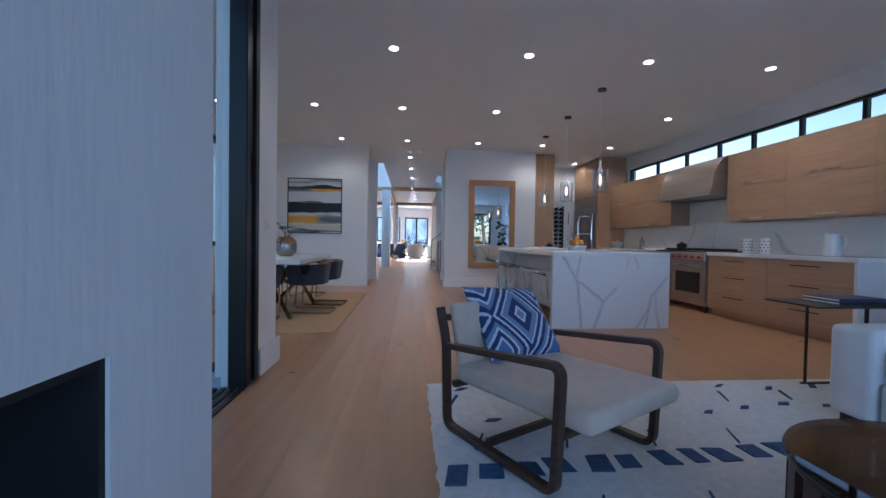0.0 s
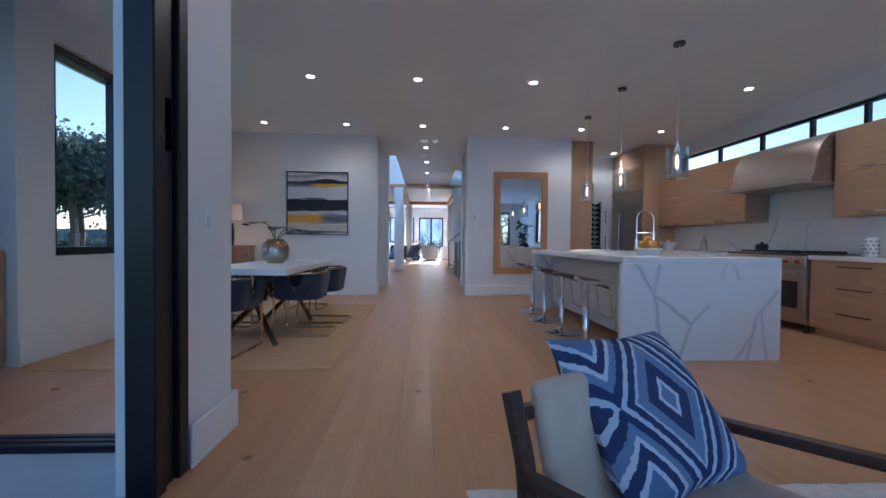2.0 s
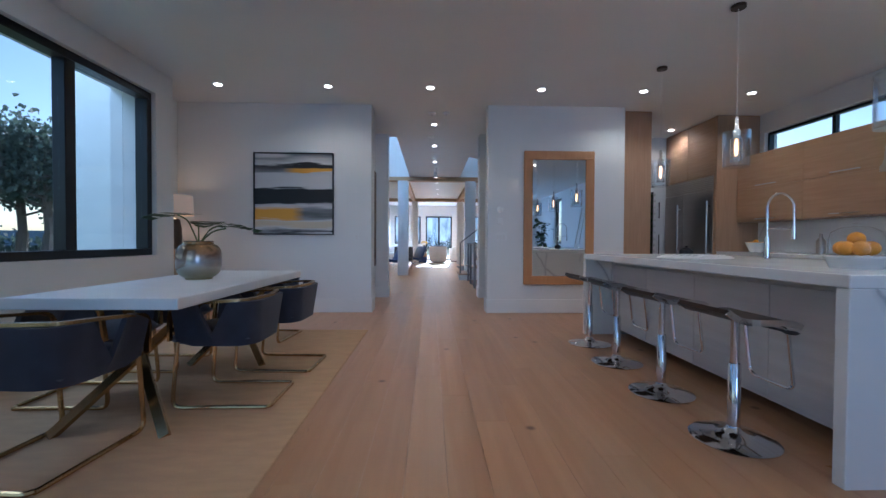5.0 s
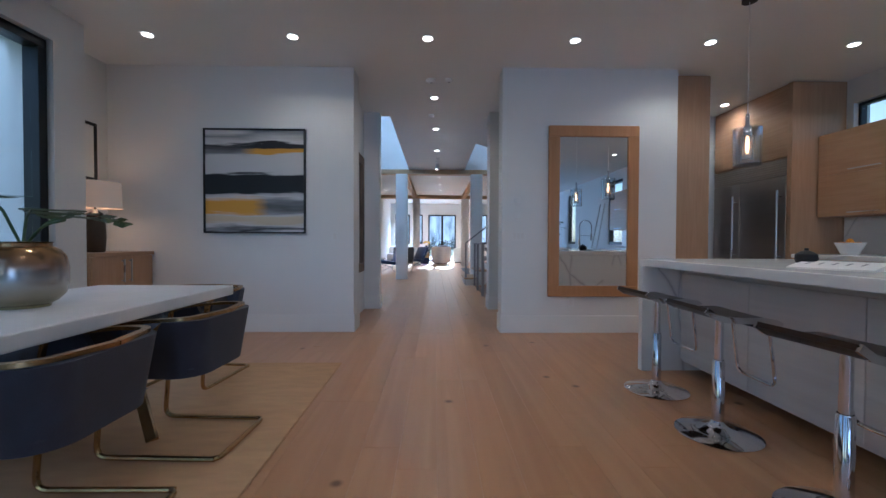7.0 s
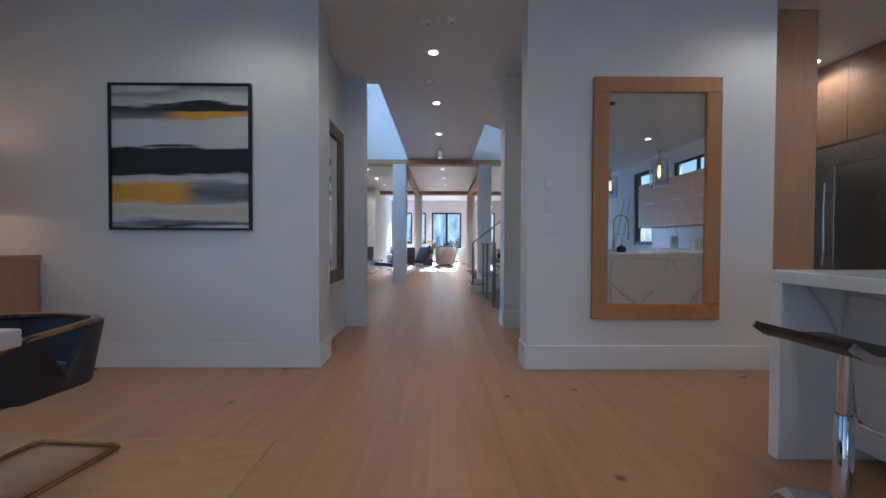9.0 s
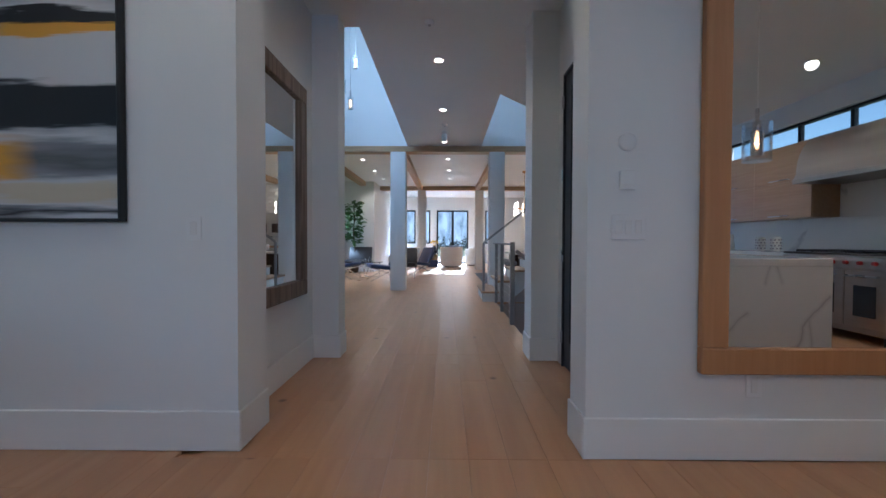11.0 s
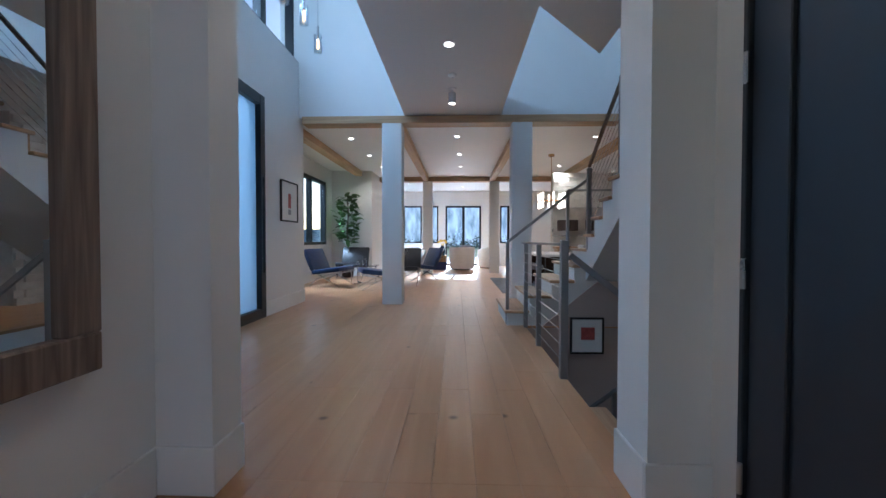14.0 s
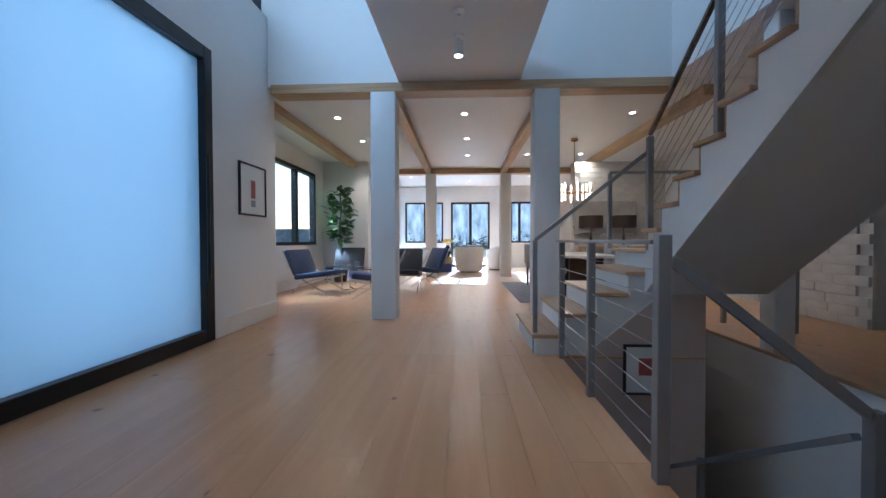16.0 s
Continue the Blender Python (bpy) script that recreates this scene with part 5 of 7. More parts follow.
lathe(b, [(0, 0), (0.09, 0), (0.092, 0.012), (0.115, 0.025), (0.142, 0.055), (0.152, 0.1), (0.153, 0.17), (0.146, 0.22), (0.125, 0.252), (0.098, 0.266), (0.096, 0.28), (0.103, 0.285), (0.097, 0.287), (0.088, 0.266), (0.0, 0.256)], 40)
part("pot", b, VASE, t, "", True)


def leaf_mesh(b, m, l, w, cut=0):
    """One lobed leaf with a bent blade."""
    n = 8
    left, mid, right = [], [], []
    for k in range(n + 1):
        f = k / n
        half = w * math.sin(math.pi * min(1, 0.12 + f * 0.9)) ** 0.7 * (0.55 if cut and k % 2 else 1)
        z = -0.25 * l * f * f
        left.append(b.verts.new(m @ Vector((-half, f * l, z + half * 0.15))))
        mid.append(b.verts.new(m @ Vector((0, f * l, z))))
        right.append(b.verts.new(m @ Vector((half, f * l, z + half * 0.15))))
    for k in range(n):
        b.faces.new((left[k], mid[k], mid[k + 1], left[k + 1]))
        b.faces.new((mid[k], right[k], right[k + 1], mid[k + 1]))


def split_leaf(b, m, l, w):
    """A broad heart-shaped leaf, cut into fingers, drooping at the tip."""
    n = 14
    mid = []
    for k in range(n + 1):
        f = k / n
        mid.append((f * l, -0.3 * l * f * f))
    for s_ in (-1, 1):
        for k in range(n):
            if k % 4 == 3:
                continue
            f = (k + 0.5) / n
            reach = w * (0.35 + 0.65 * math.sin(math.pi * (0.18 + 0.78 * f)))
            q = []
            for u, r in ((mid[k], 0.0), (mid[k + 1], 0.0), (mid[k + 1], 1.0), (mid[k], 1.0)):
                q.append(b.verts.new(m @ Vector((s_ * reach * r, u[0] + 0.2 * l * r * (0.4 - f) * -1.2, u[1] + 0.02 * r - 0.16 * reach * r))))
            b.faces.new(q if s_ > 0 else q[::-1])


for dx, dy, hgt, l, w, turn in ((-0.12, -0.06, 0.2, 0.3, 0.13, 82), (-0.06, 0.1, 0.15, 0.26, 0.12, 40), (0.22, -0.04, 0.1, 0.24, 0.06, -82), (0.1, 0.14, 0.13, 0.2, 0.08, -30)):
    b = bmesh.new()
    tube(b, rounded([(0.0, 0.0, 0.26), (dx * 0.5, dy * 0.5, 0.28 + hgt * 0.8), (dx, dy, 0.28 + hgt)], 0.2, 6), 0.006, 6)
    stem_ = part("stem", b, LEAF, t, "green stem", True)
    b = bmesh.new()
    split_leaf(b, pose(dx + (0.1 if turn > 0 else -0.03), dy, 0.285 + hgt, 8, 0, turn), l, w)
    part("leaf", b, LEAF, stem_, "large split leaf", True)

sb = thing("sideboard", (0, 0, 0), "built-in light oak sideboard in the wall niche", "sideboard")
part("body", boxes((-2.74, -2.28, 8.935, 9.76, 0.0, 0.89)), CABINET, sb)
b = bmesh.new()
box(b, -2.755, -2.24, 8.935, 9.765, 0.892, 0.93, bevel=0.003)
part("worktop", b, CABINET, sb)
for a, c, h in ((8.94, 9.35, 9.3), (9.35, 9.76, 9.4)):
    b = bmesh.new()
    box(b, -2.278, -2.258, a + 0.002, c - 0.002, 0.05, 0.885, bevel=0.002)
    d = part("door", b, CABINET_V, sb)
    bar_handle(d, (-2.258, h, 0.62), (-2.258, h, 0.86), (0.03, 0, 0), NICKEL)
sb2 = thing("sideboard", (0, 0, 0), "built-in light oak cabinet with panelled back in the niche", "sideboard")
part("body", boxes((-2.74, -2.4, 4.22, 5.315, 0.0, 0.93)), CABINET, sb2)
part("back_panel", boxes((-2.755, -2.5, 4.22, 5.315, 0.932, 3.04)), CABINET, sb2)
for a, c in ((4.225, 4.76), (4.765, 5.31)):
    b = bmesh.new()
    box(b, -2.398, -2.38, a, c, 0.05, 0.92, bevel=0.002)
    part("door", b, CABINET, sb2)
t = thing("table_lamp", (-2.52, 9.3, 0.93), "table lamp with dark base and lit drum shade", "lamp")
b = bmesh.new()
lathe(b, [(0, 0), (0.075, 0), (0.082, 0.02), (0.09, 0.16), (0.085, 0.28), (0.065, 0.4), (0.02, 0.43), (0.01, 0.44), (0.01, 0.56), (0, 0.56)], 24)
part("base", b, BRONZE, t, "", True)
b = bmesh.new()
lathe(b, [(0.225, 0.45), (0.215, 0.72), (0.212, 0.72), (0.222, 0.45)], 36)
part("shade", b, SHADE, t, "glowing linen shade", True)
lamp("table_lamp_bulb", "POINT", pose(-2.52, 9.3, 1.5), 2.2, (1.0, 0.66, 0.36), 0.05)
framed("niche_picture", pose(-2.755, 9.33, 2.01, 0, 0, 90), 0.5, 0.62, 0.03, 0.04, MATTE_BLACK, PAPER, "small black-framed picture in the niche", "picture", "print")


# ---- living room ----
rug = thing("living_rug", (0, 0, 0), "cream shaggy rug with indigo marks", "rug")
b = bmesh.new()
n = 60
RUG = (1.12, 4.9, 0.2, 3.6)
rng = random.Random(4)
grid = {}
for i in range(n + 1):
    for j in range(n + 1):
        e = i in (0, n) or j in (0, n)
        x, y = RUG[0] + (RUG[1] - RUG[0]) * i / n, RUG[2] + (RUG[3] - RUG[2]) * j / n
        if e:
            x, y = x + rng.uniform(-0.008, 0.008), y + rng.uniform(-0.008, 0.008)
        grid[i, j] = b.verts.new((x, y, 0.002 if e else 0.016 + rng.uniform(0, 0.005)))
for i in range(n):
    for j in range(n):
        b.faces.new((grid[i, j], grid[i + 1, j], grid[i + 1, j + 1], grid[i, j + 1]))
part("shag", b, WOOL, rug, "", True)


def mark(x, y, w, d, skew, name="mark"):
    b = bmesh.new()
    k = 5
    lo = [(x - w / 2 + skew * -0.5 + rng.uniform(-0.006, 0.006), y - d / 2), (x + w / 2 + skew * -0.5, y - d / 2 + rng.uniform(-0.008, 0.008)), (x + w / 2 + skew * 0.5 + rng.uniform(-0.006, 0.006), y + d / 2), (x - w / 2 + skew * 0.5, y + d / 2 + rng.uniform(-0.008, 0.008))]
    prism(b, lo, 0.018, 0.0245)
    part(name, b, INDIGO, rug, "indigo tufted mark")


for k in range(22):
    mark(1.2 + k * 0.163 + rng.uniform(-0.02, 0.02), 2.45 + k * 0.012 + rng.uniform(-0.012, 0.012), rng.uniform(0.07, 0.115), rng.uniform(0.1, 0.15), rng.uniform(-0.03, 0.03))
for k in range(10):
    mark(1.5 + k * 0.31 + rng.uniform(-0.05, 0.05), 3.0 + 0.01 * k + rng.uniform(-0.06, 0.06), rng.uniform(0.05, 0.09), rng.uniform(0.03, 0.05), 0.04)
    mark(1.35 + k * 0.36 + rng.uniform(-0.06, 0.06), 3.42 + rng.uniform(-0.05, 0.05), 0.045, rng.uniform(0.03, 0.06), 0.05)
for k in range(11):
    mark(1.28 + k * 0.33, 1.6 + 0.01 * k, 0.1, 0.17, 0.02)
for k in range(8):
    for j in range(6):
        mark(1.3 + k * 0.45 + 0.05 * math.sin(j * 2), 0.6 + j * 0.53, 0.012, 0.16, 0.06, "thread")

ac = thing("armchair", (1.718, 2.715, 0.02), "open-framed dark walnut armchair with linen cushions", "armchair", "", 30)
PR = [(-0.02, -0.015), (0.02, -0.015), (0.024, 0), (0.02, 0.015), (-0.02, 0.015), (-0.024, 0)]
for s in (-1, 1):
    b = bmesh.new()
    x = s * 0.36
    sweep(b, rounded([(x, 0.49, 0.635), (x, 0.43, 0.46), (x, 0.41, 0.02), (x, -0.32, 0.02), (x, -0.34, 0.525), (x, 0.425, 0.44)], 0.055, 5), [(u * 1.0, w * 1.0) for u, w in PR], side=(1, 0, 0))
    part("side_frame", b, WALNUT, ac, "bent walnut side loop", True)
for y, z in ((0.1, 0.04), (-0.33, 0.25), (0.38, 0.24), (0.475, 0.58)):
    b = bmesh.new()
    box(b, -0.345, 0.345, y - 0.018, y + 0.018, z - 0.018, z + 0.018, bevel=0.006)
    part("stretcher", b, WALNUT, ac)
b = bmesh.new()
box(b, -0.338, 0.338, -0.47, 0.38, 0.25, 0.345, bevel=0.04, seg=4)
bmesh.ops.transform(b, matrix=pose(0, 0, 0.015, -1.5, 0, 0), verts=b.verts)
part("seat", b, LINEN, ac, "", True)
b = bmesh.new()
box(b, -0.31, 0.31, -0.032, 0.032, 0.0, 0.42, bevel=0.028, seg=3)
bmesh.ops.transform(b, matrix=pose(0, 0.36, 0.25, -15, 0, 0), verts=b.verts)
part("backrest", b, LINEN, ac, "", True)

# patterned cushion
CUSH = mat("indigo_ikat_weave", (0.1, 0.15, 0.3), 0.85, bump=0.3, bscale=300)
cn, cl = CUSH.node_tree.nodes, CUSH.node_tree.links
c_tc, c_sep = cn.new("ShaderNodeTexCoord"), cn.new("ShaderNodeSeparateXYZ")
c_no = cn.new("ShaderNodeTexNoise")
c_no.inputs["Scale"].default_value = 60
cl.new(c_tc.outputs["Object"], c_no.inputs["Vector"])
cl.new(c_tc.outputs["Object"], c_sep.inputs[0])


def mth(op, a, c=None, d=None):
    m = cn.new("ShaderNodeMath")
    m.operation = op
    for k, v in enumerate((a, c, d)):
        if v is None:
            continue
        if isinstance(v, (int, float)):
            m.inputs[k].default_value = v
        else:
            cl.new(v, m.inputs[k])
    return m.outputs[0]


ax_ = mth("ABSOLUTE", mth("SUBTRACT", mth("PINGPONG", mth("ADD", c_sep.outputs["X"], 1.2), 0.2), 0.0))
az_ = mth("PINGPONG", mth("ADD", c_sep.outputs["Y"], 1.04), 0.26)
dia = mth("ADD", mth("MULTIPLY", ax_, 1.25), az_)
dia2 = mth("ADD", dia, mth("MULTIPLY", c_no.outputs["Fac"], 0.02))
band = mth("MULTIPLY", dia2, 1.92)
ramp_on(CUSH, band, [(0.0, (0.2, 0.27, 0.4)), (0.09, (0.66, 0.69, 0.77)), (0.13, (0.033, 0.05, 0.135)), (0.25, (0.19, 0.26, 0.4)), (0.35, (0.55, 0.6, 0.7)), (0.38, (0.033, 0.05, 0.135)), (0.45, (0.58, 0.62, 0.72)), (0.5, (0.033, 0.05, 0.135)), (0.57, (0.19, 0.26, 0.4)), (0.63, (0.64, 0.67, 0.75)), (0.67, (0.033, 0.05, 0.135)), (0.74, (0.6, 0.64, 0.73)), (0.78, (0.13, 0.2, 0.36))], True)
cu = tagged(new("cushion"), "square cushion with blue and white ikat diamonds", "cushion")
cu.matrix_world = pose(1.605, 3.105, 0.55, 0, 0, 31.4) @ pose(0, 0, 0, 49, 0, 0) @ pose(0, 0, 0, 0, 0, -4.8)
b = bmesh.new()
pillow(b, 0.55, 0.49, 0.16, 16, corner=0.1)
part("cover", b, CUSH, cu, "", True)

so = thing("sofa", (3.42, 1.98, 0.02), "white upholstered sofa with a dark plinth", "sofa")
b = bmesh.new()
box(b, 0.07, 2.0, -0.85, 0.9, 0.0, 0.06, bevel=0.003)
part("plinth", b, MATTE_BLACK, so)
for name, r in (("armrest", (0.0, 2.0, 0.68, 0.92, 0.06, 0.565)), ("seat_base", (0.02, 1.6, -0.9, 0.675, 0.06, 0.3)), ("backrest", (1.65, 2.0, -0.9, 0.675, 0.06, 0.8)), ("seat_cushion", (0.04, 1.62, -0.88, 0.66, 0.31, 0.48))):
    b = bmesh.new()
    box(b, *r, bevel=0.04, seg=3)
    part(name, b, CREAM, so, "", True)
t = thing("side_table", (3.85, 3.35, 0.02), "thin black metal side table by the sofa", "side table")
for r in ((-0.22, 0.6, -0.2, 0.2, 0.6, 0.612),):
    part("tabletop", boxes(r), BRONZE, t)
for r in ((0.02, 0.033, 0.1, 0.113, 0.012, 0.599), (0.5, 0.515, 0.1, 0.12, 0.012, 0.599), (0.5, 0.515, -0.12, -0.1, 0.012, 0.599)):
    part("leg", boxes(r), BRONZE, t)
part("foot", boxes((0.0, 0.52, 0.1, 0.12, 0.0, 0.011)), BRONZE, t)
part("foot", boxes((0.0, 0.52, -0.12, -0.1, 0.0, 0.011)), BRONZE, t)
t = thing("book_stack", (4.05, 3.35, 0.632), "two dark books stacked on the side table", "books")
for k in range(2):
    b = bmesh.new()
    box(b, -0.19, 0.19, -0.13, 0.13, 0.022 * k + 0.001, 0.022 * k + 0.02, bevel=0.002)
    bk = part("book", b, BLUE_LEATHER if k else MATTE_BLACK, t)
    part("page_block", boxes((-0.192, 0.187, -0.127, 0.127, 0.022 * k + 0.005, 0.022 * k + 0.016)), PAPER, bk, "white page edges")
t = thing("coffee_table", (2.45, 1.6, 0.02), "round slatted drum table with smoked glass top", "coffee table")
SMOKED = pane_glass("smoked_glass", (0.4, 0.39, 0.4), 0.6, 0.02, 0.06, 4.0)
b = bmesh.new()
lathe(b, [(0, 0.386), (0.405, 0.386), (0.417, 0.39), (0.42, 0.398), (0.415, 0.407), (0, 0.407)], 56)
part("tabletop", b, SMOKED, t, "glossy smoked glass top", True)
b = bmesh.new()
lathe(b, [(0, 0.004), (0.335, 0.004), (0.335, 0.25), (0, 0.25)], 40)
part("core", b, MATTE_BLACK, t, "dark inner drum", True)
b = bmesh.new()
lathe(b, [(0.345, 0.372), (0.412, 0.372), (0.414, 0.385), (0.345, 0.385), (0.345, 0.372)], 56)
part("rim", b, BRONZE, t, "dark metal rim", True)
slat = None
for k in range(22):
    if slat is None:
        b = bmesh.new()
        prism(b, [(0.36, 0.0), (0.4, 0.0), (0.408, 0.1), (0.405, 0.371), (0.365, 0.371), (0.37, 0.1)], -0.034, 0.034, "y")
        slat = done(b, "slat", WALNUT)
    o = new("slat", slat)
    o.rotation_euler[2] = 2 * math.pi * k / 22
    o.parent = t
t = thing("potted_plant", (5.55, -1.35, 0), "leafy green plant in a dark pot", "plant")
b = bmesh.new()
lathe(b, [(0, 0), (0.16, 0), (0.2, 0.35), (0.18, 0.35), (0.16, 0.3), (0, 0.3)], 20)
part("pot", b, BRONZE, t, "", True)
b = bmesh.new()
for k in range(90):
    leaf_mesh(b, pose(rng.gauss(0, 0.12), rng.gauss(0, 0.12), 0.75 + rng.random() * 1.15, rng.uniform(-30, 60), 0, rng.uniform(0, 360)), 0.24, 0.08)
tube(b, [(0, 0, 0.3), (0.02, 0, 1.7)], 0.015, 6)
part("foliage", b, LEAF, t, "", True)

t = thing("blanket_ladder", (5.6, 2.0, 0), "grey wooden blanket ladder leaning on the wall", "ladder")
for y in (0.0, 0.42):
    b = bmesh.new()
    sweep(b, [(0.0, y, 0.0), (0.41, y + (0.05 if y == 0 else -0.05), 2.2)], flat(0.03, 0.022))
    part("rail", b, GREY_WOOD, t)
for k in range(5):
    z = 0.35 + 0.4 * k
    b = bmesh.new()
    tube(b, [(0.41 * z / 2.2, 0.05 * z / 2.2, z), (0.41 * z / 2.2, 0.42 - 0.05 * z / 2.2, z)], 0.01, 8)
    part("rung", b, GREY_WOOD, t, "", True)

# ---- stair ----
stair = thing("staircase", (0, 0, 0), "oak treads on a white stringer with steel cable rail", "staircase")
RISE, RUN = 0.186, 0.27
for k in range(5):
    x = 1.71 + RUN * k
    z = RISE * (k + 1)
    b = bmesh.new()
    box(b, x - 0.03, x + RUN + (0.06 if k == 4 else 0), 14.73, 15.82, z - 0.035, z, bevel=0.006)
    part("tread", b, TREAD, stair)
    part("riser", boxes((x, x + 0.018, 14.76, 15.8, z - RISE + 0.001, z - 0.036)), WHITE, stair)
LZ = RISE * 5
for y0 in (14.762, 15.76):
    steps = []
    for k in range(5):
        steps += [(1.729 + RUN * k, RISE * k + (0.002 if k == 0 else -0.037)), (1.729 + RUN * k, RISE * (k + 1) - 0.037)]
    b = bmesh.new()
    prism(b, steps + [(2.95, LZ - 0.037), (2.95, LZ - 0.38), (2.8, LZ - 0.38), (2.15, 0.002)], y0, y0 + 0.038, "y")
    part("stringer", b, WHITE, stair, "white sawtooth stringer")
b = bmesh.new()
prism(b, [(2.15, 0.003), (2.8, LZ - 0.379), (2.8, LZ - 0.34), (2.12, 0.003)], 14.801, 15.759, "y")
part("soffit", b, WHITE, stair, "white sloped underside")
b = bmesh.new()
box(b, 2.95, 3.698, 14.75, 15.82, LZ - 0.035, LZ, bevel=0.004)
part("landing", b, TREAD, stair)
part("landing_base", boxes((2.95, 3.695, 14.76, 15.8, LZ - 0.28, LZ - 0.036)), WHITE, stair)
FX0, FX1 = 2.65, 3.69
for k in range(11):
    y1 = 14.72 - 0.26 * k
    z = LZ + RISE * (k + 1)
    b = bmesh.new()
    box(b, FX0 - 0.03, FX1, y1 - 0.26, y1 + 0.03, z - 0.035, z, bevel=0.006)
    part("tread", b, TREAD, stair)
    part("riser", boxes((FX0, FX1, y1 - 0.018, y1, z - RISE + 0.001, z - 0.036)), TREAD, stair)
b = bmesh.new()
pts = []
for k in range(11):
    y1 = 14.72 - 0.26 * k
    z = LZ + RISE * (k + 1)
    pts += [(y1 - 0.019, z - RISE - 0.0 if k == 0 else z - RISE - 0.037), (y1 - 0.019, z - 0.037)]
pts += [(14.72 - 0.26 * 11, LZ + RISE * 11 - 0.037), (14.72 - 0.26 * 11, LZ + RISE * 11 - 0.37), (14.74, LZ - 0.38), (14.74, LZ - 0.04)]
prism(b, pts, FX0 + 0.001, FX0 + 0.04, "x")
part("stringer", b, WHITE, stair)
b = bmesh.new()
prism(b, [(14.72 - 0.26 * 11, LZ + RISE * 11 - 0.3), (14.72 - 0.26 * 11, LZ + RISE * 11 - 0.37), (14.74, LZ - 0.38), (14.74, LZ - 0.3)], FX0 + 0.041, FX1, "x")
part("soffit", b, WHITE, stair, "white sloped underside")
# wall under the landing, with its shade put into the brown colour
b = bmesh.new()
prism(b, [(1.93, -0.19), (3.17, -0.19), (3.17, LZ - 0.385), (2.8, LZ - 0.385), (2.1, -0.03), (1.93, -0.03)], 14.735, 14.757, "y")
solid("wall_well_end", b, SHADED_WHITE, "white wall under the stair flight and landing, coloured brown for shade", "wall")
solid("wall_under_landing", boxes((2.85, 3.17, 14.78, 15.78, 0, LZ - 0.29)), WHITE, "white wall under the stair landing", "wall")
solid("column", boxes((3.865, 4.05, 14.9, 15.09, 0, H - 0.001), bevel=0.008), WHITE, "square white column beside the stair well", "column")
solid("trim_well_edge", boxes((3.842, 3.858, 11.63, 16.09, -0.4, -0.034), bevel=0.002), TRIM, "white fascia along the stair well edge", "trim")
solid("trim_well_nosing", boxes((3.835, 3.859, 11.63, 16.09, -0.032, 0.004), bevel=0.004), TREAD, "oak nosing along the stair well edge", "trim")


def post(x, y, z0, z1, w=0.045, parent=None):
    b = bmesh.new()
    box(b, x - w / 2, x + w / 2, y - w / 2, y + w / 2, z0, z1, bevel=0.003)
    part("post", b, RAIL, parent)


rl = thing("guard_rail", (0, 0, 0), "grey steel guard rail with taut cables round the stair", "railing")
RXL = 1.9
post(RXL, 12.86, 0.0, 1.04, 0.055, rl)
post(RXL, 13.8, 0.0, 1.0, 0.045, rl)
post(RXL + 0.02, 14.66, 0.0, 1.0, 0.045, rl)
b = bmesh.new()
box(b, RXL - 0.03, RXL + 0.03, 12.9, 14.7, 1.0, 1.02, bevel=0.003)
part("top_rail", b, RAIL, rl)
for k in range(8):
    b = bmesh.new()
    tube(b, [(RXL, 12.9, 0.12 + 0.11 * k), (RXL, 14.66, 0.12 + 0.11 * k)], 0.003, 6)
    part("cable", b, NICKEL, rl)
hr = thing("stair_rail", (0, 0, 0), "grey steel handrail climbing the stair", "railing")
post(1.72, 14.82, 0.0, 1.02, 0.04, hr)
post(2.67, 14.7, LZ + 0.0, 1.9, 0.05, hr)
post(2.68, 13.78, LZ + RISE * 4, LZ + RISE * 4 + 0.95, 0.045, hr)
post(2.68, 12.74, LZ + RISE * 8, LZ + RISE * 8 + 0.95, 0.045, hr)
for pts in ([(1.72, 14.82, 1.02), (2.67, 14.72, 1.78)], [(2.67, 14.7, 1.92), (2.68, 12.3, 3.64)], [(2.69, 15.7, 1.76), (3.6, 15.7, 1.76)]):
    b = bmesh.new()
    sweep(b, pts, flat(0.032, 0.028))
    part("handrail", b, BARN if pts[1][2] > 3 else RAIL, hr, "dark wooden handrail" if pts[1][2] > 3 else "")
post(2.69, 15.7, LZ, 1.75, 0.04, hr)
post(3.45, 15.7, LZ, 1.75, 0.04, hr)
for k in range(8):
    b = bmesh.new()
    tube(b, [(2.68, 14.68, 1.22 + 0.085 * k), (2.68, 12.3, 2.93 + 0.085 * k)], 0.003, 6)
    part("cable", b, NICKEL, hr)

dn = thing("lower_stair", (0, 0, 0), "oak stair going down to the lower floor", "staircase")
for k in range(3):
    x, z = 1.93 + 0.255 * k, -0.19 * (k + 1)
    b = bmesh.new()
    box(b, x + 0.002, x + 0.27, 11.63, 12.8, z - 0.035, z, bevel=0.005)
    part("tread", b, TREAD, dn)
    part("riser", boxes((x + 0.004, x + 0.02, 11.63, 12.8, z + 0.001, z + 0.154)), WHITE, dn)
b = bmesh.new()
box(b, 2.7, 3.85, 11.63, 12.82, -0.795, -0.76, bevel=0.005)
part("landing", b, TREAD, dn)
for k in range(7):
    y, z = 12.8 + 0.255 * k, -0.76 - 0.19 * (k + 1)
    b = bmesh.new()
    box(b, 2.74, 3.85, y + 0.022, min(14.72, y + 0.28), z - 0.035, z, bevel=0.005)
    part("tread", b, TREAD, dn)
    part("riser", boxes((2.74, 3.85, y + 0.003, y + 0.02, z + 0.001, z + 0.154)), WHITE, dn)
b = bmesh.new()
prism(b, [(12.82, -0.9), (12.82, -1.25), (14.7, -2.66), (14.7, -2.3)], 2.7, 2.738, "x")
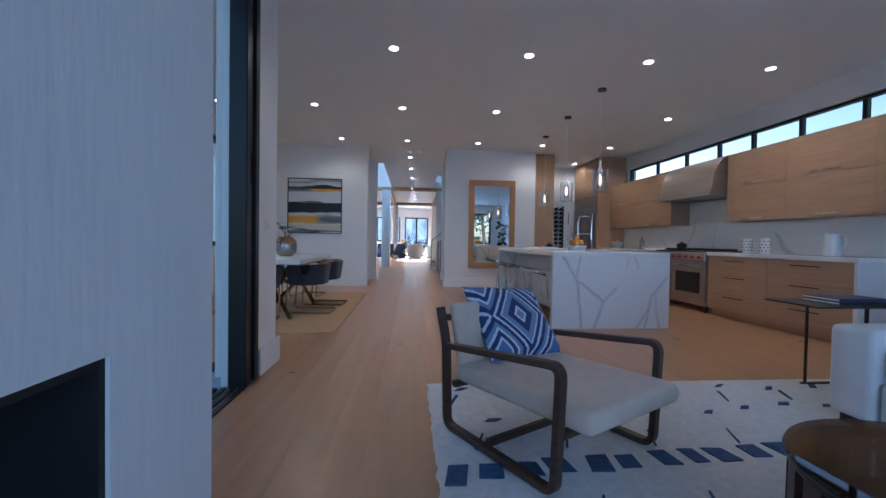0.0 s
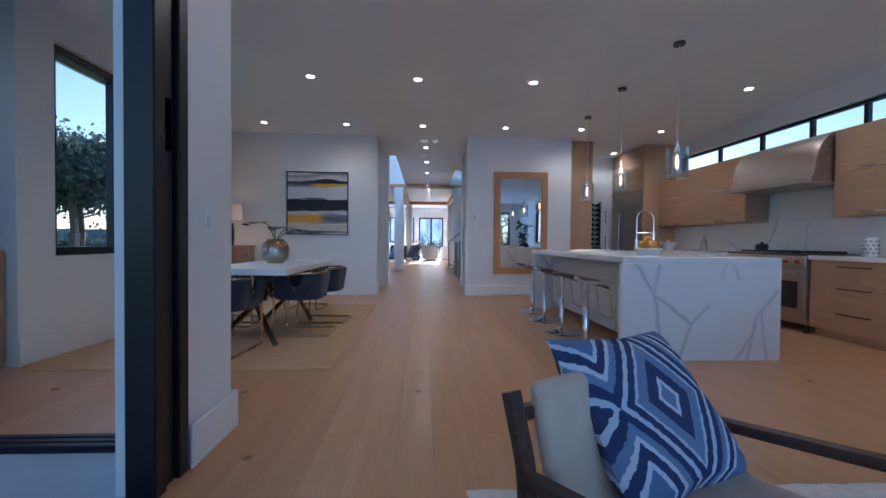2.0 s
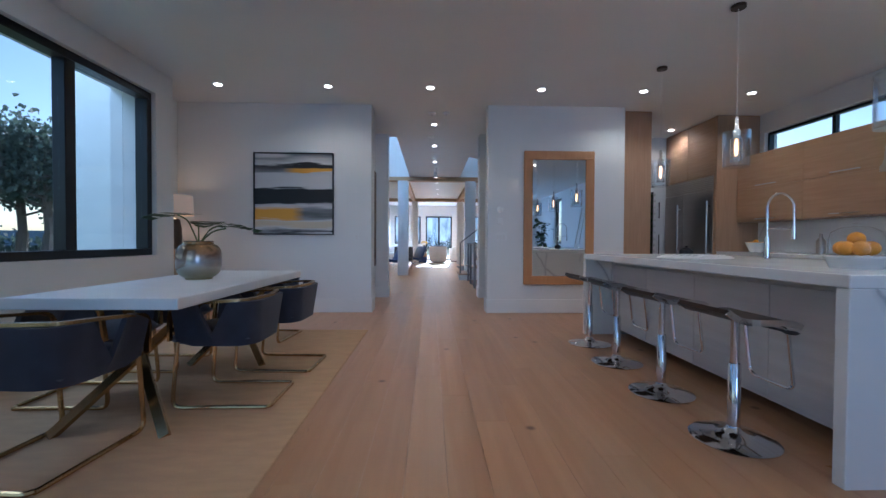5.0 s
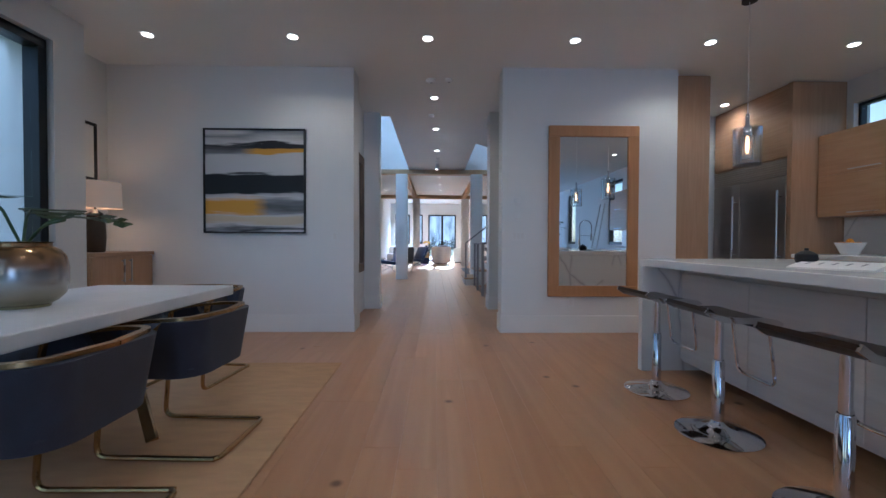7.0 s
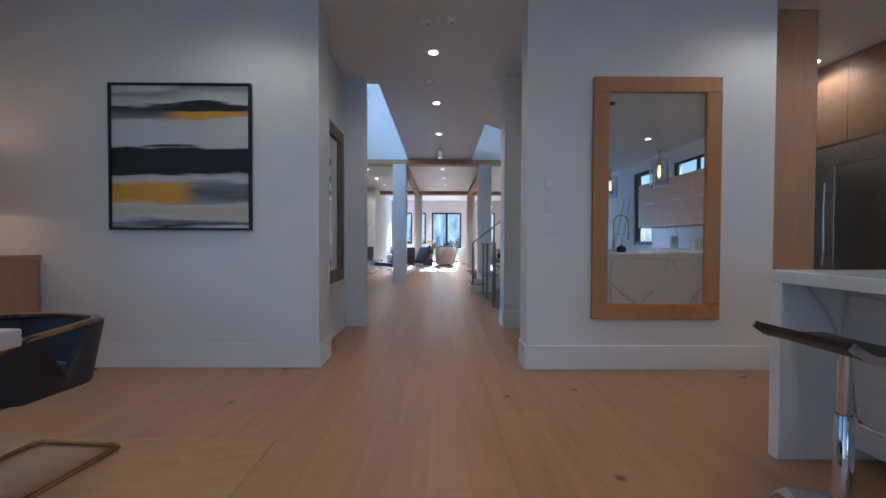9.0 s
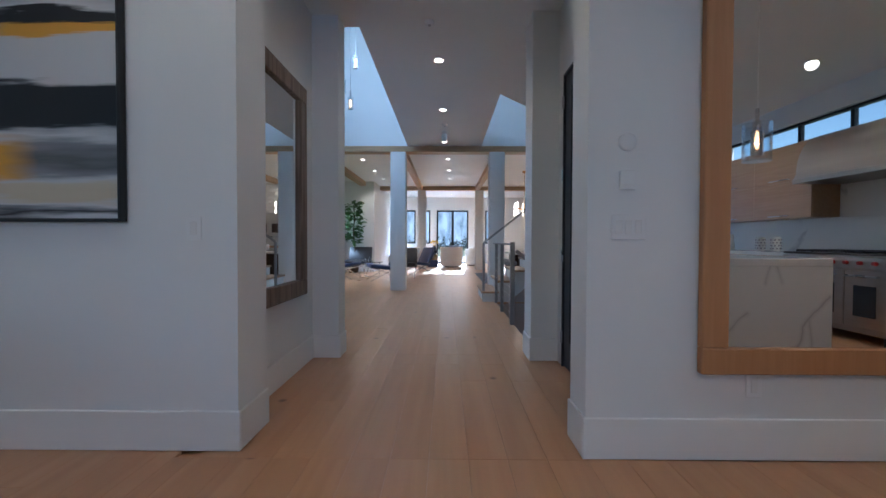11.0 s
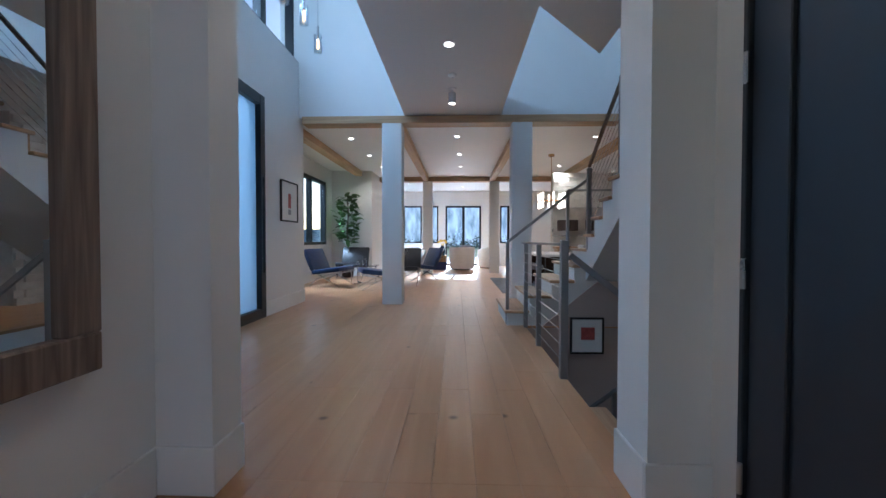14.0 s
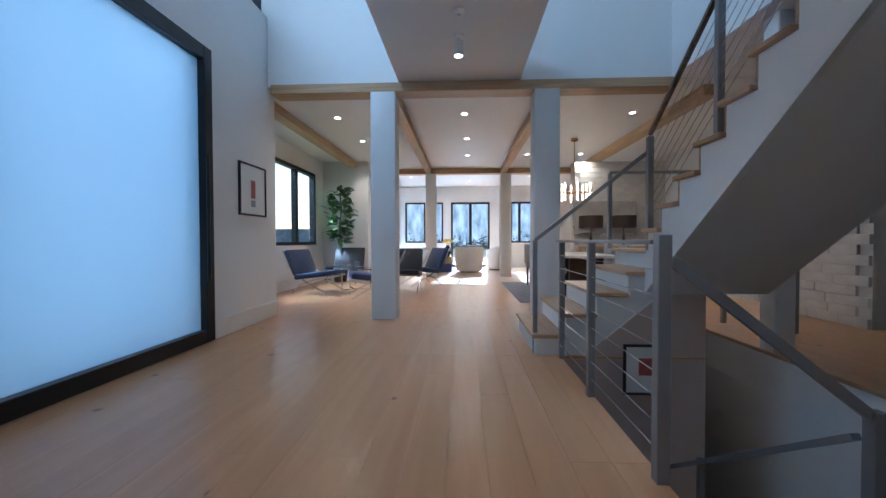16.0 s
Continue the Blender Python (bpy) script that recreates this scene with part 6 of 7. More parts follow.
part("stringer", b, WHITE, dn)
lr = thing("lower_rail", (0, 0, 0), "grey steel handrail going down the stair well", "railing")
b = bmesh.new()
sweep(b, [(1.945, 12.87, 0.93), (2.75, 12.87, 0.29)], flat(0.045, 0.028))
part("handrail", b, RAIL, lr)
post(2.77, 12.87, -0.76, 0.31, 0.06, lr)
post(2.72, 14.0, -1.72, -0.5, 0.04, lr)
b = bmesh.new()
sweep(b, [(2.72, 12.9, 0.19), (2.71, 14.7, -0.98)], flat(0.04, 0.028))
part("handrail", b, RAIL, lr)


def print_picture(name, m, w, h, label, blocks):
    t = framed(name, m, w, h, 0.022, 0.03, MATTE_BLACK, PAPER, label, "picture", "mount", "white mount")
    for x0, x1, z0, z1, mt in blocks:
        part("print", boxes((x0, x1, -0.0185, -0.0168, z0, z1)), mt, t, "small colour print")
    return t


PINK = mat("faded_red_ink", (0.4, 0.09, 0.08), 0.6, var=0.2, scale=20)
print_picture("stair_picture", pose(2.66, 14.717, -0.105), 0.4, 0.44, "black-framed picture of a red square in the stairwell", [(-0.07, 0.09, -0.05, 0.1, PINK)])
print_picture("entry_picture", pose(-1.497, 15.97, 1.63, 0, 0, 90), 0.62, 0.62, "black-framed picture with a small red print", [(-0.05, 0.05, -0.1, 0.12, PINK), (-0.05, 0.05, -0.2, -0.12, mat("grey_ink", (0.3, 0.3, 0.32), 0.6))])

# entry chandelier: a cluster of hanging glass cylinders
ch = thing("entry_chandelier", (-0.62, 14.2, 3.2), "cluster of hanging glass cylinder lights over the entry", "chandelier")
for k, (x, y, z) in enumerate(((0.1, 0.3, 0.02), (0.05, 0.0, 0.18), (-0.04, -0.3, 0.24), (0.12, -0.55, 0.42), (-0.2, 0.1, 0.5), (0.2, 0.25, 0.66))):
    b = bmesh.new()
    lathe(b, [(0.045, 0), (0.045, 0.2), (0.042, 0.2), (0.042, 0.004), (0, 0.004), (0, 0), (0.045, 0)], 16, (x, y, z))
    g = part("glass_shade", b, CLEAR_BLUE, ch, "clear glass cylinder", True)
    g.visible_shadow = False
    b = bmesh.new()
    lathe(b, [(0, 0.03), (0.012, 0.05), (0.012, 0.14), (0, 0.16)], 10, (x, y, z))
    part("bulb", b, FILAMENT, g, "glowing amber bulb", True)
    b = bmesh.new()
    lathe(b, [(0, 0.17), (0.014, 0.17), (0.014, 0.3), (0.003, 0.31), (0.003, 2.75 - z)], 8, (x, y, z))
    part("rod", b, NICKEL, g, "", True)
b = boxes((-0.35, 0.35, -0.7, 0.5, 2.755, 2.795), bevel=0.005)
part("canopy", b, NICKEL, ch)

# ---- long room ----
def lounge(x, y, rz, material=BLUE_LEATHER, label="low tufted blue leather lounge chair on crossed chrome legs", group="lounge chairs"):
    t = thing("lounge_chair", (x, y, 0), label, "lounge chair", group, rz)
    b = bmesh.new()
    box(b, -0.37, 0.37, -0.38, 0.3, -0.05, 0.05, bevel=0.03, seg=2)
    bmesh.ops.transform(b, matrix=pose(0, 0, 0.36, -7, 0, 0), verts=b.verts)
    part("seat", b, material, t, "", True)
    b = bmesh.new()
    box(b, -0.37, 0.37, -0.05, 0.05, 0, 0.52, bevel=0.03, seg=2)
    bmesh.ops.transform(b, matrix=pose(0, 0.27, 0.36, -24, 0, 0), verts=b.verts)
    part("backrest", b, material, t, "", True)
    for s in (-1, 1):
        b = bmesh.new()
        sweep(b, [(s * 0.34, 0.56, 0.84), (s * 0.34, 0.4, 0.5), (s * 0.34, 0.1, 0.26), (s * 0.34, -0.38, 0.012)], flat(0.012, 0.03), side=(1, 0, 0))
        part("leg", b, CHROME, t, "", True)
        b = bmesh.new()
        sweep(b, [(s * 0.34, -0.4, 0.34), (s * 0.34, -0.1, 0.28), (s * 0.34, 0.18, 0.18), (s * 0.34, 0.36, 0.012)], flat(0.012, 0.03), side=(1, 0, 0))
        part("leg", b, CHROME, t, "", True)
    return t


lounge_1 = lounge(-1.76, 18.95, 78)
for x, y, a in ((-0.6, 18.45, -70), (0.12, 20.4, -62)):
    copy_thing(lounge_1, pose(x, y, 0, 0, 0, a))
lounge(-0.15, 19.3, 0, DARK_LEATHER, "dark brown leather lounge chair on chrome legs")
lounge(-1.75, 20.75, 0, DARK_LEATHER, "dark leather lounge chair against the wall")
t = thing("throw_pillow", (0.02, 20.42, 0.5), "pale grey cushion on the blue chair", "cushion", "", -62)
b = bmesh.new()
pillow(b, 0.44, 0.4, 0.14, 8, m=pose(0, 0.12, 0.14, 62, 0, 0))
part("cover", b, CREAM, t, "", True)
t = thing("glass_table", (-1.2, 19.5, 0), "low round glass table with chrome frame", "coffee table")
b = bmesh.new()
lathe(b, [(0, 0.43), (0.42, 0.43), (0.425, 0.437), (0.42, 0.444), (0, 0.444)], 36)
part("tabletop", b, CLEAR_BLUE, t, "clear glass top", True)
for k in range(3):
    b = bmesh.new()
    a = k * 2.094
    sweep(b, rounded([(0.34 * math.cos(a), 0.34 * math.sin(a), 0.428), (0.34 * math.cos(a), 0.34 * math.sin(a), 0.012), (0, 0, 0.012)], 0.02), flat(0.03, 0.012))
    part("leg", b, CHROME, t)
b = bmesh.new()
lathe(b, [(0.37, 0.418), (0.4, 0.418), (0.4, 0.429), (0.37, 0.429), (0.37, 0.418)], 36)
part("rim", b, CHROME, t, "", True)
for x, y, h, r in ((-1.12, 19.45, 0.2, 0.055), (-1.32, 19.6, 0.12, 0.035)):
    t = thing("decanter", (x, y, 0.445), "small glass jar with a dark stopper", "jar", "jars on the glass table")
    b = bmesh.new()
    lathe(b, [(0, 0), (r, 0), (r, h * 0.6), (r * 0.4, h * 0.8), (0, h * 0.8)], 14)
    part("body", b, CLEAR_BLUE, t, "", True)
    b = bmesh.new()
    lathe(b, [(0, h * 0.8), (r * 0.7, h * 0.82), (r * 0.7, h), (0, h)], 12)
    part("stopper", b, MATTE_BLACK, t, "", True)
ft = thing("fig_tree", (-1.98, 21.12, 0), "tall fiddle-leaf fig in a dark pot", "plant")
b = bmesh.new()
lathe(b, [(0, 0), (0.15, 0), (0.19, 0.3), (0.17, 0.3), (0.15, 0.26), (0, 0.26)], 20)
part("pot", b, BRONZE, ft, "", True)
b = bmesh.new()
tube(b, [(0, 0, 0.25), (0.03, 0.0, 0.8), (-0.02, 0.02, 1.3), (0.03, 0, 1.8), (0.0, 0, 2.2)], 0.02, 8)
for k in range(8):
    a = k * 2.4
    tube(b, [(0, 0, 0.95 + 0.14 * k), (0.2 * math.cos(a), 0.2 * math.sin(a), 1.12 + 0.14 * k)], 0.008, 6)
part("trunk", b, BARK, ft, "", True)
b = bmesh.new()
FIG = mat("fig_leaf_green", (0.07, 0.14, 0.035), 0.4, var=0.5, scale=5)
for k in range(130):
    z = 0.95 + 1.35 * (k / 130)
    a = k * 2.4
    r = (0.12 + 0.17 * math.sin(math.pi * min(1, (z - 0.85) / 1.6))) * rng.uniform(0.35, 1.1)
    leaf_mesh(b, pose(r * math.cos(a), r * math.sin(a), z, rng.uniform(-40, 50), rng.uniform(-25, 25), math.degrees(a) - 90 + rng.uniform(-40, 40)), rng.uniform(0.16, 0.25), 0.075)
part("crown", b, FIG, ft, "broad green leaves", True)


def tub_chair(x, y, rz, w=0.92):
    t = thing("swivel_chair", (x, y, 0), "white upholstered barrel armchair", "armchair", "white armchairs", rz)
    b = bmesh.new()
    prof = [(0.4 * w, 0.03), (0.46 * w, 0.06), (0.5 * w, 0.4), (0.5 * w, 0.76), (0.48 * w, 0.8), (0.42 * w, 0.8), (0.4 * w, 0.76), (0.38 * w, 0.42)]
    n = 26
    rings = [[b.verts.new((r * math.cos(a), r * math.sin(a), z - (0.16 if z > 0.5 else 0) * max(0, -math.sin(a)))) for r, z in prof] for a in [math.pi * (-0.28 + 1.56 * k / n) for k in range(n + 1)]]
    for p_, q_ in zip(rings, rings[1:]):
        for j in range(len(prof) - 1):
            b.faces.new((p_[j], q_[j], q_[j + 1], p_[j + 1]))
    b.faces.new(rings[0])
    b.faces.new(rings[-1][::-1])
    part("backrest", b, CREAM, t, "", True)
    b = bmesh.new()
    lathe(b, [(0, 0.08), (0.4 * w, 0.08), (0.41 * w, 0.4), (0.37 * w, 0.46), (0, 0.47)], 26)
    part("seat", b, CREAM, t, "", True)
    b = bmesh.new()
    lathe(b, [(0, 0), (0.3 * w, 0), (0.3 * w, 0.08), (0, 0.08)], 20)
    part("base", b, MATTE_BLACK, t, "", True)
    return t


tc1 = tub_chair(1.28, 24.3, 178)
copy_thing(tc1, pose(2.25, 25.3, 0, 0, 0, -90))
t = thing("scatter_cushion", (1.4, 24.15, 0.62), "grey cushion in the white armchair", "cushion", "", 10)
b = bmesh.new()
pillow(b, 0.42, 0.32, 0.13, 8, m=pose(0, 0, 0.1, 70, 0, 0))
part("cover", b, mat("slate_weave", (0.2, 0.22, 0.26), 0.85), t, "", True)
sf = thing("white_sofa", (-0.75, 25.3, 0), "long white sofa beneath the rear window", "sofa")
for name, r in (("seat", (-0.6, 0.95, -0.5, 0.4, 0.1, 0.45)), ("backrest", (-0.6, 0.95, 0.41, 0.65, 0.1, 0.8)), ("armrest", (0.96, 1.15, -0.5, 0.65, 0.1, 0.6))):
    b = bmesh.new()
    box(b, *r, bevel=0.04, seg=2)
    part(name, b, CREAM, sf, "", True)
for x, y in ((-0.55, -0.4), (-0.55, 0.55), (1.05, -0.4), (1.05, 0.55)):
    part("leg", boxes((x - 0.03, x + 0.03, y - 0.03, y + 0.03, 0, 0.099)), WALNUT, sf)
t = thing("side_chest", (0.52, 24.25, 0), "blue side cube with a brass drawer front", "side table")
part("body", boxes((-0.2, 0.2, -0.2, 0.2, 0.0, 0.28), bevel=0.004), mat("royal_blue_lacquer", (0.02, 0.03, 0.12), 0.3), t)
part("drawer", boxes((-0.2, 0.2, -0.2, 0.2, 0.281, 0.5), bevel=0.004), GOLD, t, "brass upper drawer")
t = thing("flower_vase", (0.58, 24.25, 0.5), "dark blue vase of yellow flowers", "vase")
b = bmesh.new()
lathe(b, [(0, 0), (0.07, 0), (0.11, 0.1), (0.1, 0.25), (0.05, 0.33), (0.06, 0.36), (0, 0.35)], 18)
part("body", b, mat("navy_glaze", (0.03, 0.045, 0.09), 0.25), t, "", True)
for k in range(9):
    b = bmesh.new()
    a = k * 2.4
    q = (0.13 * math.cos(a), 0.13 * math.sin(a), 0.48 + 0.02 * (k % 4))
    tube(b, [(0, 0, 0.33), q], 0.004, 5)
    bmesh.ops.create_icosphere(b, subdivisions=1, radius=0.045, matrix=pose(*q))
    part("flower", b, mat("yellow_petal", (0.7, 0.45, 0.05), 0.6) if k == 0 else bpy.data.materials["yellow_petal"], t, "", True)

dt = thing("long_dining_table", (3.3, 19.4, 0), "long pale dining table under the chandelier", "table")
b = bmesh.new()
box(b, -0.5, 0.5, -1.1, 1.1, 0.7, 0.75, bevel=0.006)
part("tabletop", b, TABLE, dt)
for y in (-0.8, 0.8):
    part("leg", boxes((-0.3, 0.3, y - 0.05, y + 0.05, 0.012, 0.699)), WALNUT, dt)
GREYWEAVE = mat("grey_chair_weave", (0.38, 0.37, 0.4), 0.85, var=0.15, scale=12, bump=0.2, bscale=200)


def side_chair(x, y, rz):
    t = thing("side_chair", (x, y, 0.012), "grey upholstered dining chair with dark legs", "chair", "chairs at the long table", rz)
    b = bmesh.new()
    box(b, -0.24, 0.24, -0.24, 0.24, 0.4, 0.5, bevel=0.03, seg=2)
    part("seat", b, GREYWEAVE, t, "", True)
    b = bmesh.new()
    box(b, -0.24, 0.24, 0.2, 0.27, 0.48, 0.92, bevel=0.03, seg=2)
    part("backrest", b, GREYWEAVE, t, "", True)
    for u in (-0.2, 0.2):
        for w in (-0.2, 0.2):
            part("leg", boxes((u - 0.02, u + 0.02, w - 0.02, w + 0.02, 0, 0.399)), WALNUT, t)
    return t


sc = side_chair(2.72, 18.8, 90)
for x, y, a in ((2.72, 19.45, 90), (2.72, 20.1, 90), (3.9, 19.0, -90), (3.9, 19.8, -90)):
    copy_thing(sc, pose(x, y, 0.012, 0, 0, a))
t = thing("far_rug", (3.3, 19.4, 0), "blue-grey rug under the long table", "rug")
b = bmesh.new()
box(b, -1.3, 1.3, -1.6, 1.6, 0.0005, 0.011, bevel=0.003)
part("shag", b, mat("blue_grey_wool", (0.2, 0.22, 0.26), 0.9, var=0.25, scale=6, bump=0.4, bscale=150), t)
cl_ = thing("chandelier", (3.3, 19.4, 1.95), "brass branch chandelier with lit glass tubes", "chandelier")
b = bmesh.new()
lathe(b, [(0, 1.098), (0.07, 1.098), (0.07, 1.05), (0.008, 1.04), (0.008, 0.0), (0, 0)], 14)
part("stem", b, GOLD, cl_, "", True)
TUBE_GLOW = glow("warm_tube_lamp", (1.0, 0.78, 0.55), 10)
for k in range(8):
    a = k * 0.785
    r = 0.34 if k % 2 else 0.24
    b = bmesh.new()
    tube(b, [(0, 0, 0.02), (r * math.cos(a), r * math.sin(a), 0.02)], 0.008, 6)
    arm = part("arm", b, GOLD, cl_, "", True)
    for s in (-1, 1):
        b = bmesh.new()
        tube(b, [(r * math.cos(a), r * math.sin(a), 0.02 + s * 0.02), (r * math.cos(a), r * math.sin(a), 0.02 + s * 0.17)], 0.014, 8)
        part("lamp_tube", b, TUBE_GLOW, arm, "glowing glass tube", True)
lamp("chandelier_light", "POINT", pose(3.3, 19.4, 1.7), 9, (1.0, 0.75, 0.5), 0.2)

# stone-clad chimney wall with console
sw = tagged(new("wall_stone"), "white ledge-stone wall behind the console", "wall", "", "structure")
part("core", boxes((3.75, 5.89, 21.1, 21.4, 0, H - 0.15)), STONE, sw)
row_mesh = {}
for k in range(24):
    x = 3.75 + (0.13 if k % 2 else 0)
    while x < 5.8:
        l = (0.34, 0.42, 0.5)[int(x * 37 + k) % 3]
        l = min(l, 5.885 - x)
        key = round(l, 3)
        if key not in row_mesh:
            b = bmesh.new()
            box(b, 0.0015, l - 0.0015, -0.04, -0.001, 0.002, 0.118, bevel=0.004)
            row_mesh[key] = done(b, "stone", STONE)
        o = new("stone", row_mesh[key])
        o.location = (x, 21.1 - 0.004 * ((k * 7 + int(x * 11)) % 3), 0.12 * k)
        o.parent = sw
        x += l
cs = thing("console", (4.45, 20.75, 0), "long pale wood console against the stone wall", "console")
b = bmesh.new()
box(b, -0.75, 0.75, -0.2, 0.2, 0.82, 0.88, bevel=0.004)
part("tabletop", b, CABINET, cs)
for x in (-0.68, 0.68):
    part("leg", boxes((x - 0.03, x + 0.03, -0.17, 0.17, 0, 0.819)), CABINET, cs)
for x in (4.05, 4.8):
    t = thing("console_lamp", (x, 20.75, 0.88), "lamp with dark drum shade on the console", "lamp", "console lamps")
    b = bmesh.new()
    lathe(b, [(0, 0), (0.08, 0), (0.08, 0.02), (0.02, 0.03), (0.04, 0.15), (0.02, 0.3), (0.01, 0.32), (0.01, 0.5), (0, 0.5)], 18)
    part("base", b, BRONZE, t, "", True)
    b = bmesh.new()
    lathe(b, [(0.27, 0.42), (0.27, 0.7), (0.265, 0.7), (0.265, 0.42)], 26)
    part("shade", b, DARK_SHADE, t, "", True)
framed("console_picture", pose(4.45, 21.02, 1.55), 1.5, 0.8, 0.03, 0.03, NICKEL, mat("pale_landscape_print", (0.5, 0.48, 0.46), 0.5, var=0.3, scale=2), "large pale framed picture on the stone wall", "picture", "print")
sw2 = tagged(new("wall_stone_east"), "white ledge-stone chimney on the east wall", "wall", "", "structure")
part("core", boxes((5.66, 5.895, 15.9, 17.6, 0, H - 0.002)), STONE, sw2)
row_mesh = {}
for k in range(25):
    y = 15.9 + (0.15 if k % 2 else 0)
    while y < 17.5:
        l = min((0.36, 0.45, 0.55)[int(y * 37 + k) % 3], 17.595 - y)
        key = round(l, 3)
        if key not in row_mesh:
            b = bmesh.new()
            box(b, -0.04, -0.001, 0.0015, l - 0.0015, 0.002, 0.118, bevel=0.004)
            row_mesh[key] = done(b, "stone", STONE)
        o = new("stone", row_mesh[key])
        o.location = (5.66 - 0.004 * ((k * 5 + int(y * 13)) % 3), y, 0.12 * k)
        o.parent = sw2
        y += l
for x, y in ((4.26, 16.25), (4.67, 15.7)):
    rp = thing("guard_post", (x, y, 0), "grey steel guard post on the floor edge", "railing post", "guard posts")
    b = bmesh.new()
    box(b, -0.025, 0.025, -0.025, 0.025, 0, 0.95, bevel=0.003)
    part("shaft", b, RAIL, rp)

# ---- outdoors ----
solid("wall_house_wing", boxes((-3.62, -2.92, 9.05, 11.6, -0.2, 6.5)), STUCCO, "white stucco wing of the house", "wall")
solid("wall_garden", boxes((-34.0, -7.0, 34.0, 34.3, -0.2, 1.7)), mat("blue_grey_render", (0.22, 0.28, 0.36), 0.9, var=0.1, scale=2), "low blue-grey garden wall", "wall")


def tree(x, y, h, r, seed, leaves=3600):
    q = random.Random(seed)
    t = thing("tree", (x, y, -0.2), "large dark evergreen tree in the garden", "tree", "garden trees")
    b = bmesh.new()
    base = [(0, 0, 0), (0.1, 0.05, h * 0.25), (-0.05, 0.1, h * 0.5), (0.05, 0, h * 0.85)]
    for k, (p0, p1) in enumerate(zip(base, base[1:])):
        tube(b, [p0, p1], (0.2, 0.15, 0.09)[k] * h / 6, 8)
    tips = []
    for k in range(12):
        a, z = k * 2.4, h * (0.36 + 0.034 * k)
        e = (r * 0.75 * math.cos(a), r * 0.75 * math.sin(a), z + r * 0.45)
        tube(b, [(0, 0, z), (e[0] * 0.5, e[1] * 0.5, z + r * 0.1), e], 0.05 * h / 6, 6)
        tips.append(e)
    part("trunk", b, BARK, t, "", True)
    verts, faces = [], []
    for k in range(leaves):
        c = Vector(q.choice(tips)) + Vector((q.gauss(0, r * 0.22), q.gauss(0, r * 0.22), q.gauss(0, r * 0.17)))
        s = q.uniform(0.04, 0.1) * r / 2
        m = Euler((q.uniform(0, 6), q.uniform(0, 6), q.uniform(0, 6))).to_matrix()
        n0 = len(verts)
        for u, w in ((-1, -0.5), (0, -0.8), (1, -0.3), (0.7, 0.6), (-0.4, 0.8)):
            verts.append(c + m @ Vector((u * s, w * s, 0.2 * s * u * w)))
        faces.append([n0 + j for j in range(5)])
    me = bpy.data.meshes.new("crown")
    me.from_pydata(verts, [], faces)
    me.materials.append(LEAF_FAR)
    o = new("crown", me)
    o.parent = t
    return t


for k, (x, y, h, r) in enumerate(((-14.6, 20.6, 5.9, 2.2), (-17.5, 22.5, 6.3, 2.4), (-12.4, 22.6, 6.2, 2.2), (-15.2, 25.5, 6.8, 2.6), (-10.6, 25.5, 6.0, 2.2), (-20.5, 19, 6.0, 2.6), (-19.5, 27, 6.6, 2.6), (-22, 14, 6.2, 2.8), (-13, 30, 6.6, 2.6))):
    tree(x, y, h, r, k, 6000)
for k, (x, y, h, r) in enumerate(((15.5, 15.5, 4.6, 1.5), (16, 18.5, 4.9, 1.6))):
    tree(x, y, h, r, 20 + k, 1900)
for k, (x, y, h, r) in enumerate(((0.5, -12, 5, 2.4), (3.5, -13, 5, 2.4), (6.5, -12, 5, 2.4))):
    tree(x, y, h, r, 40 + k, 1500)
hv, hf = [], []
for k in range(9000):
    side = k % 5 % 3
    if side == 0:
        c = Vector((rng.uniform(-30, -9), 31 + rng.gauss(0, 0.5), 0))
    elif side == 1:
        c = Vector((rng.uniform(-20, 24), 74 + rng.gauss(0, 0.5), 0))
    else:
        c = Vector((rng.uniform(-3, 9), -9 + rng.gauss(0, 0.35), 0))
    c.z = -0.2 + abs(rng.gauss(0, 0.75))
    s = rng.uniform(0.08, 0.2)
    m = Euler((rng.uniform(0, 6), rng.uniform(0, 6), rng.uniform(0, 6))).to_matrix()
    n0 = len(hv)
    hv += [c + m @ Vector((u * s, w * s, 0)) for u, w in ((-1, -0.5), (0.2, -0.8), (1, 0.2), (0, 0.9))]
    hf.append([n0, n0 + 1, n0 + 2, n0 + 3])
me = bpy.data.meshes.new("hedge")
me.from_pydata(hv, [], hf)
me.materials.append(LEAF_FAR)
tagged(new("hedge", me), "clipped dark green garden hedge", "hedge", "", "stuff")
# glowing panel beyond the terrace: far woods with haze and daylight painted in
PAINTED_HAZE = bpy.data.materials.new("glowing_painted_haze")
PAINTED_HAZE.use_nodes = True
zn, zl = PAINTED_HAZE.node_tree.nodes, PAINTED_HAZE.node_tree.links
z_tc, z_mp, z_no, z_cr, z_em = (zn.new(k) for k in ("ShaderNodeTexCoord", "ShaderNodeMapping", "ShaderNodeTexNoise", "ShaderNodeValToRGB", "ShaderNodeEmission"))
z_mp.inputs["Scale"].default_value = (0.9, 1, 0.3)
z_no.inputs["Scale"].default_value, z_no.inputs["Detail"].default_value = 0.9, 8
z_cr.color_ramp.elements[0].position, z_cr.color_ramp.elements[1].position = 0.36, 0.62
# pale blue emission colours stand in for the haze over the trees
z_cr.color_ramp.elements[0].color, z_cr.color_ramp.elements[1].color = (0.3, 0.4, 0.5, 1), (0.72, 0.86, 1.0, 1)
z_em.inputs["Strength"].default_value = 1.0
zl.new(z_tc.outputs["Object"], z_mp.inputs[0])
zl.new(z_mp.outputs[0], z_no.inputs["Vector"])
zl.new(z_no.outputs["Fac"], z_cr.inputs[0])
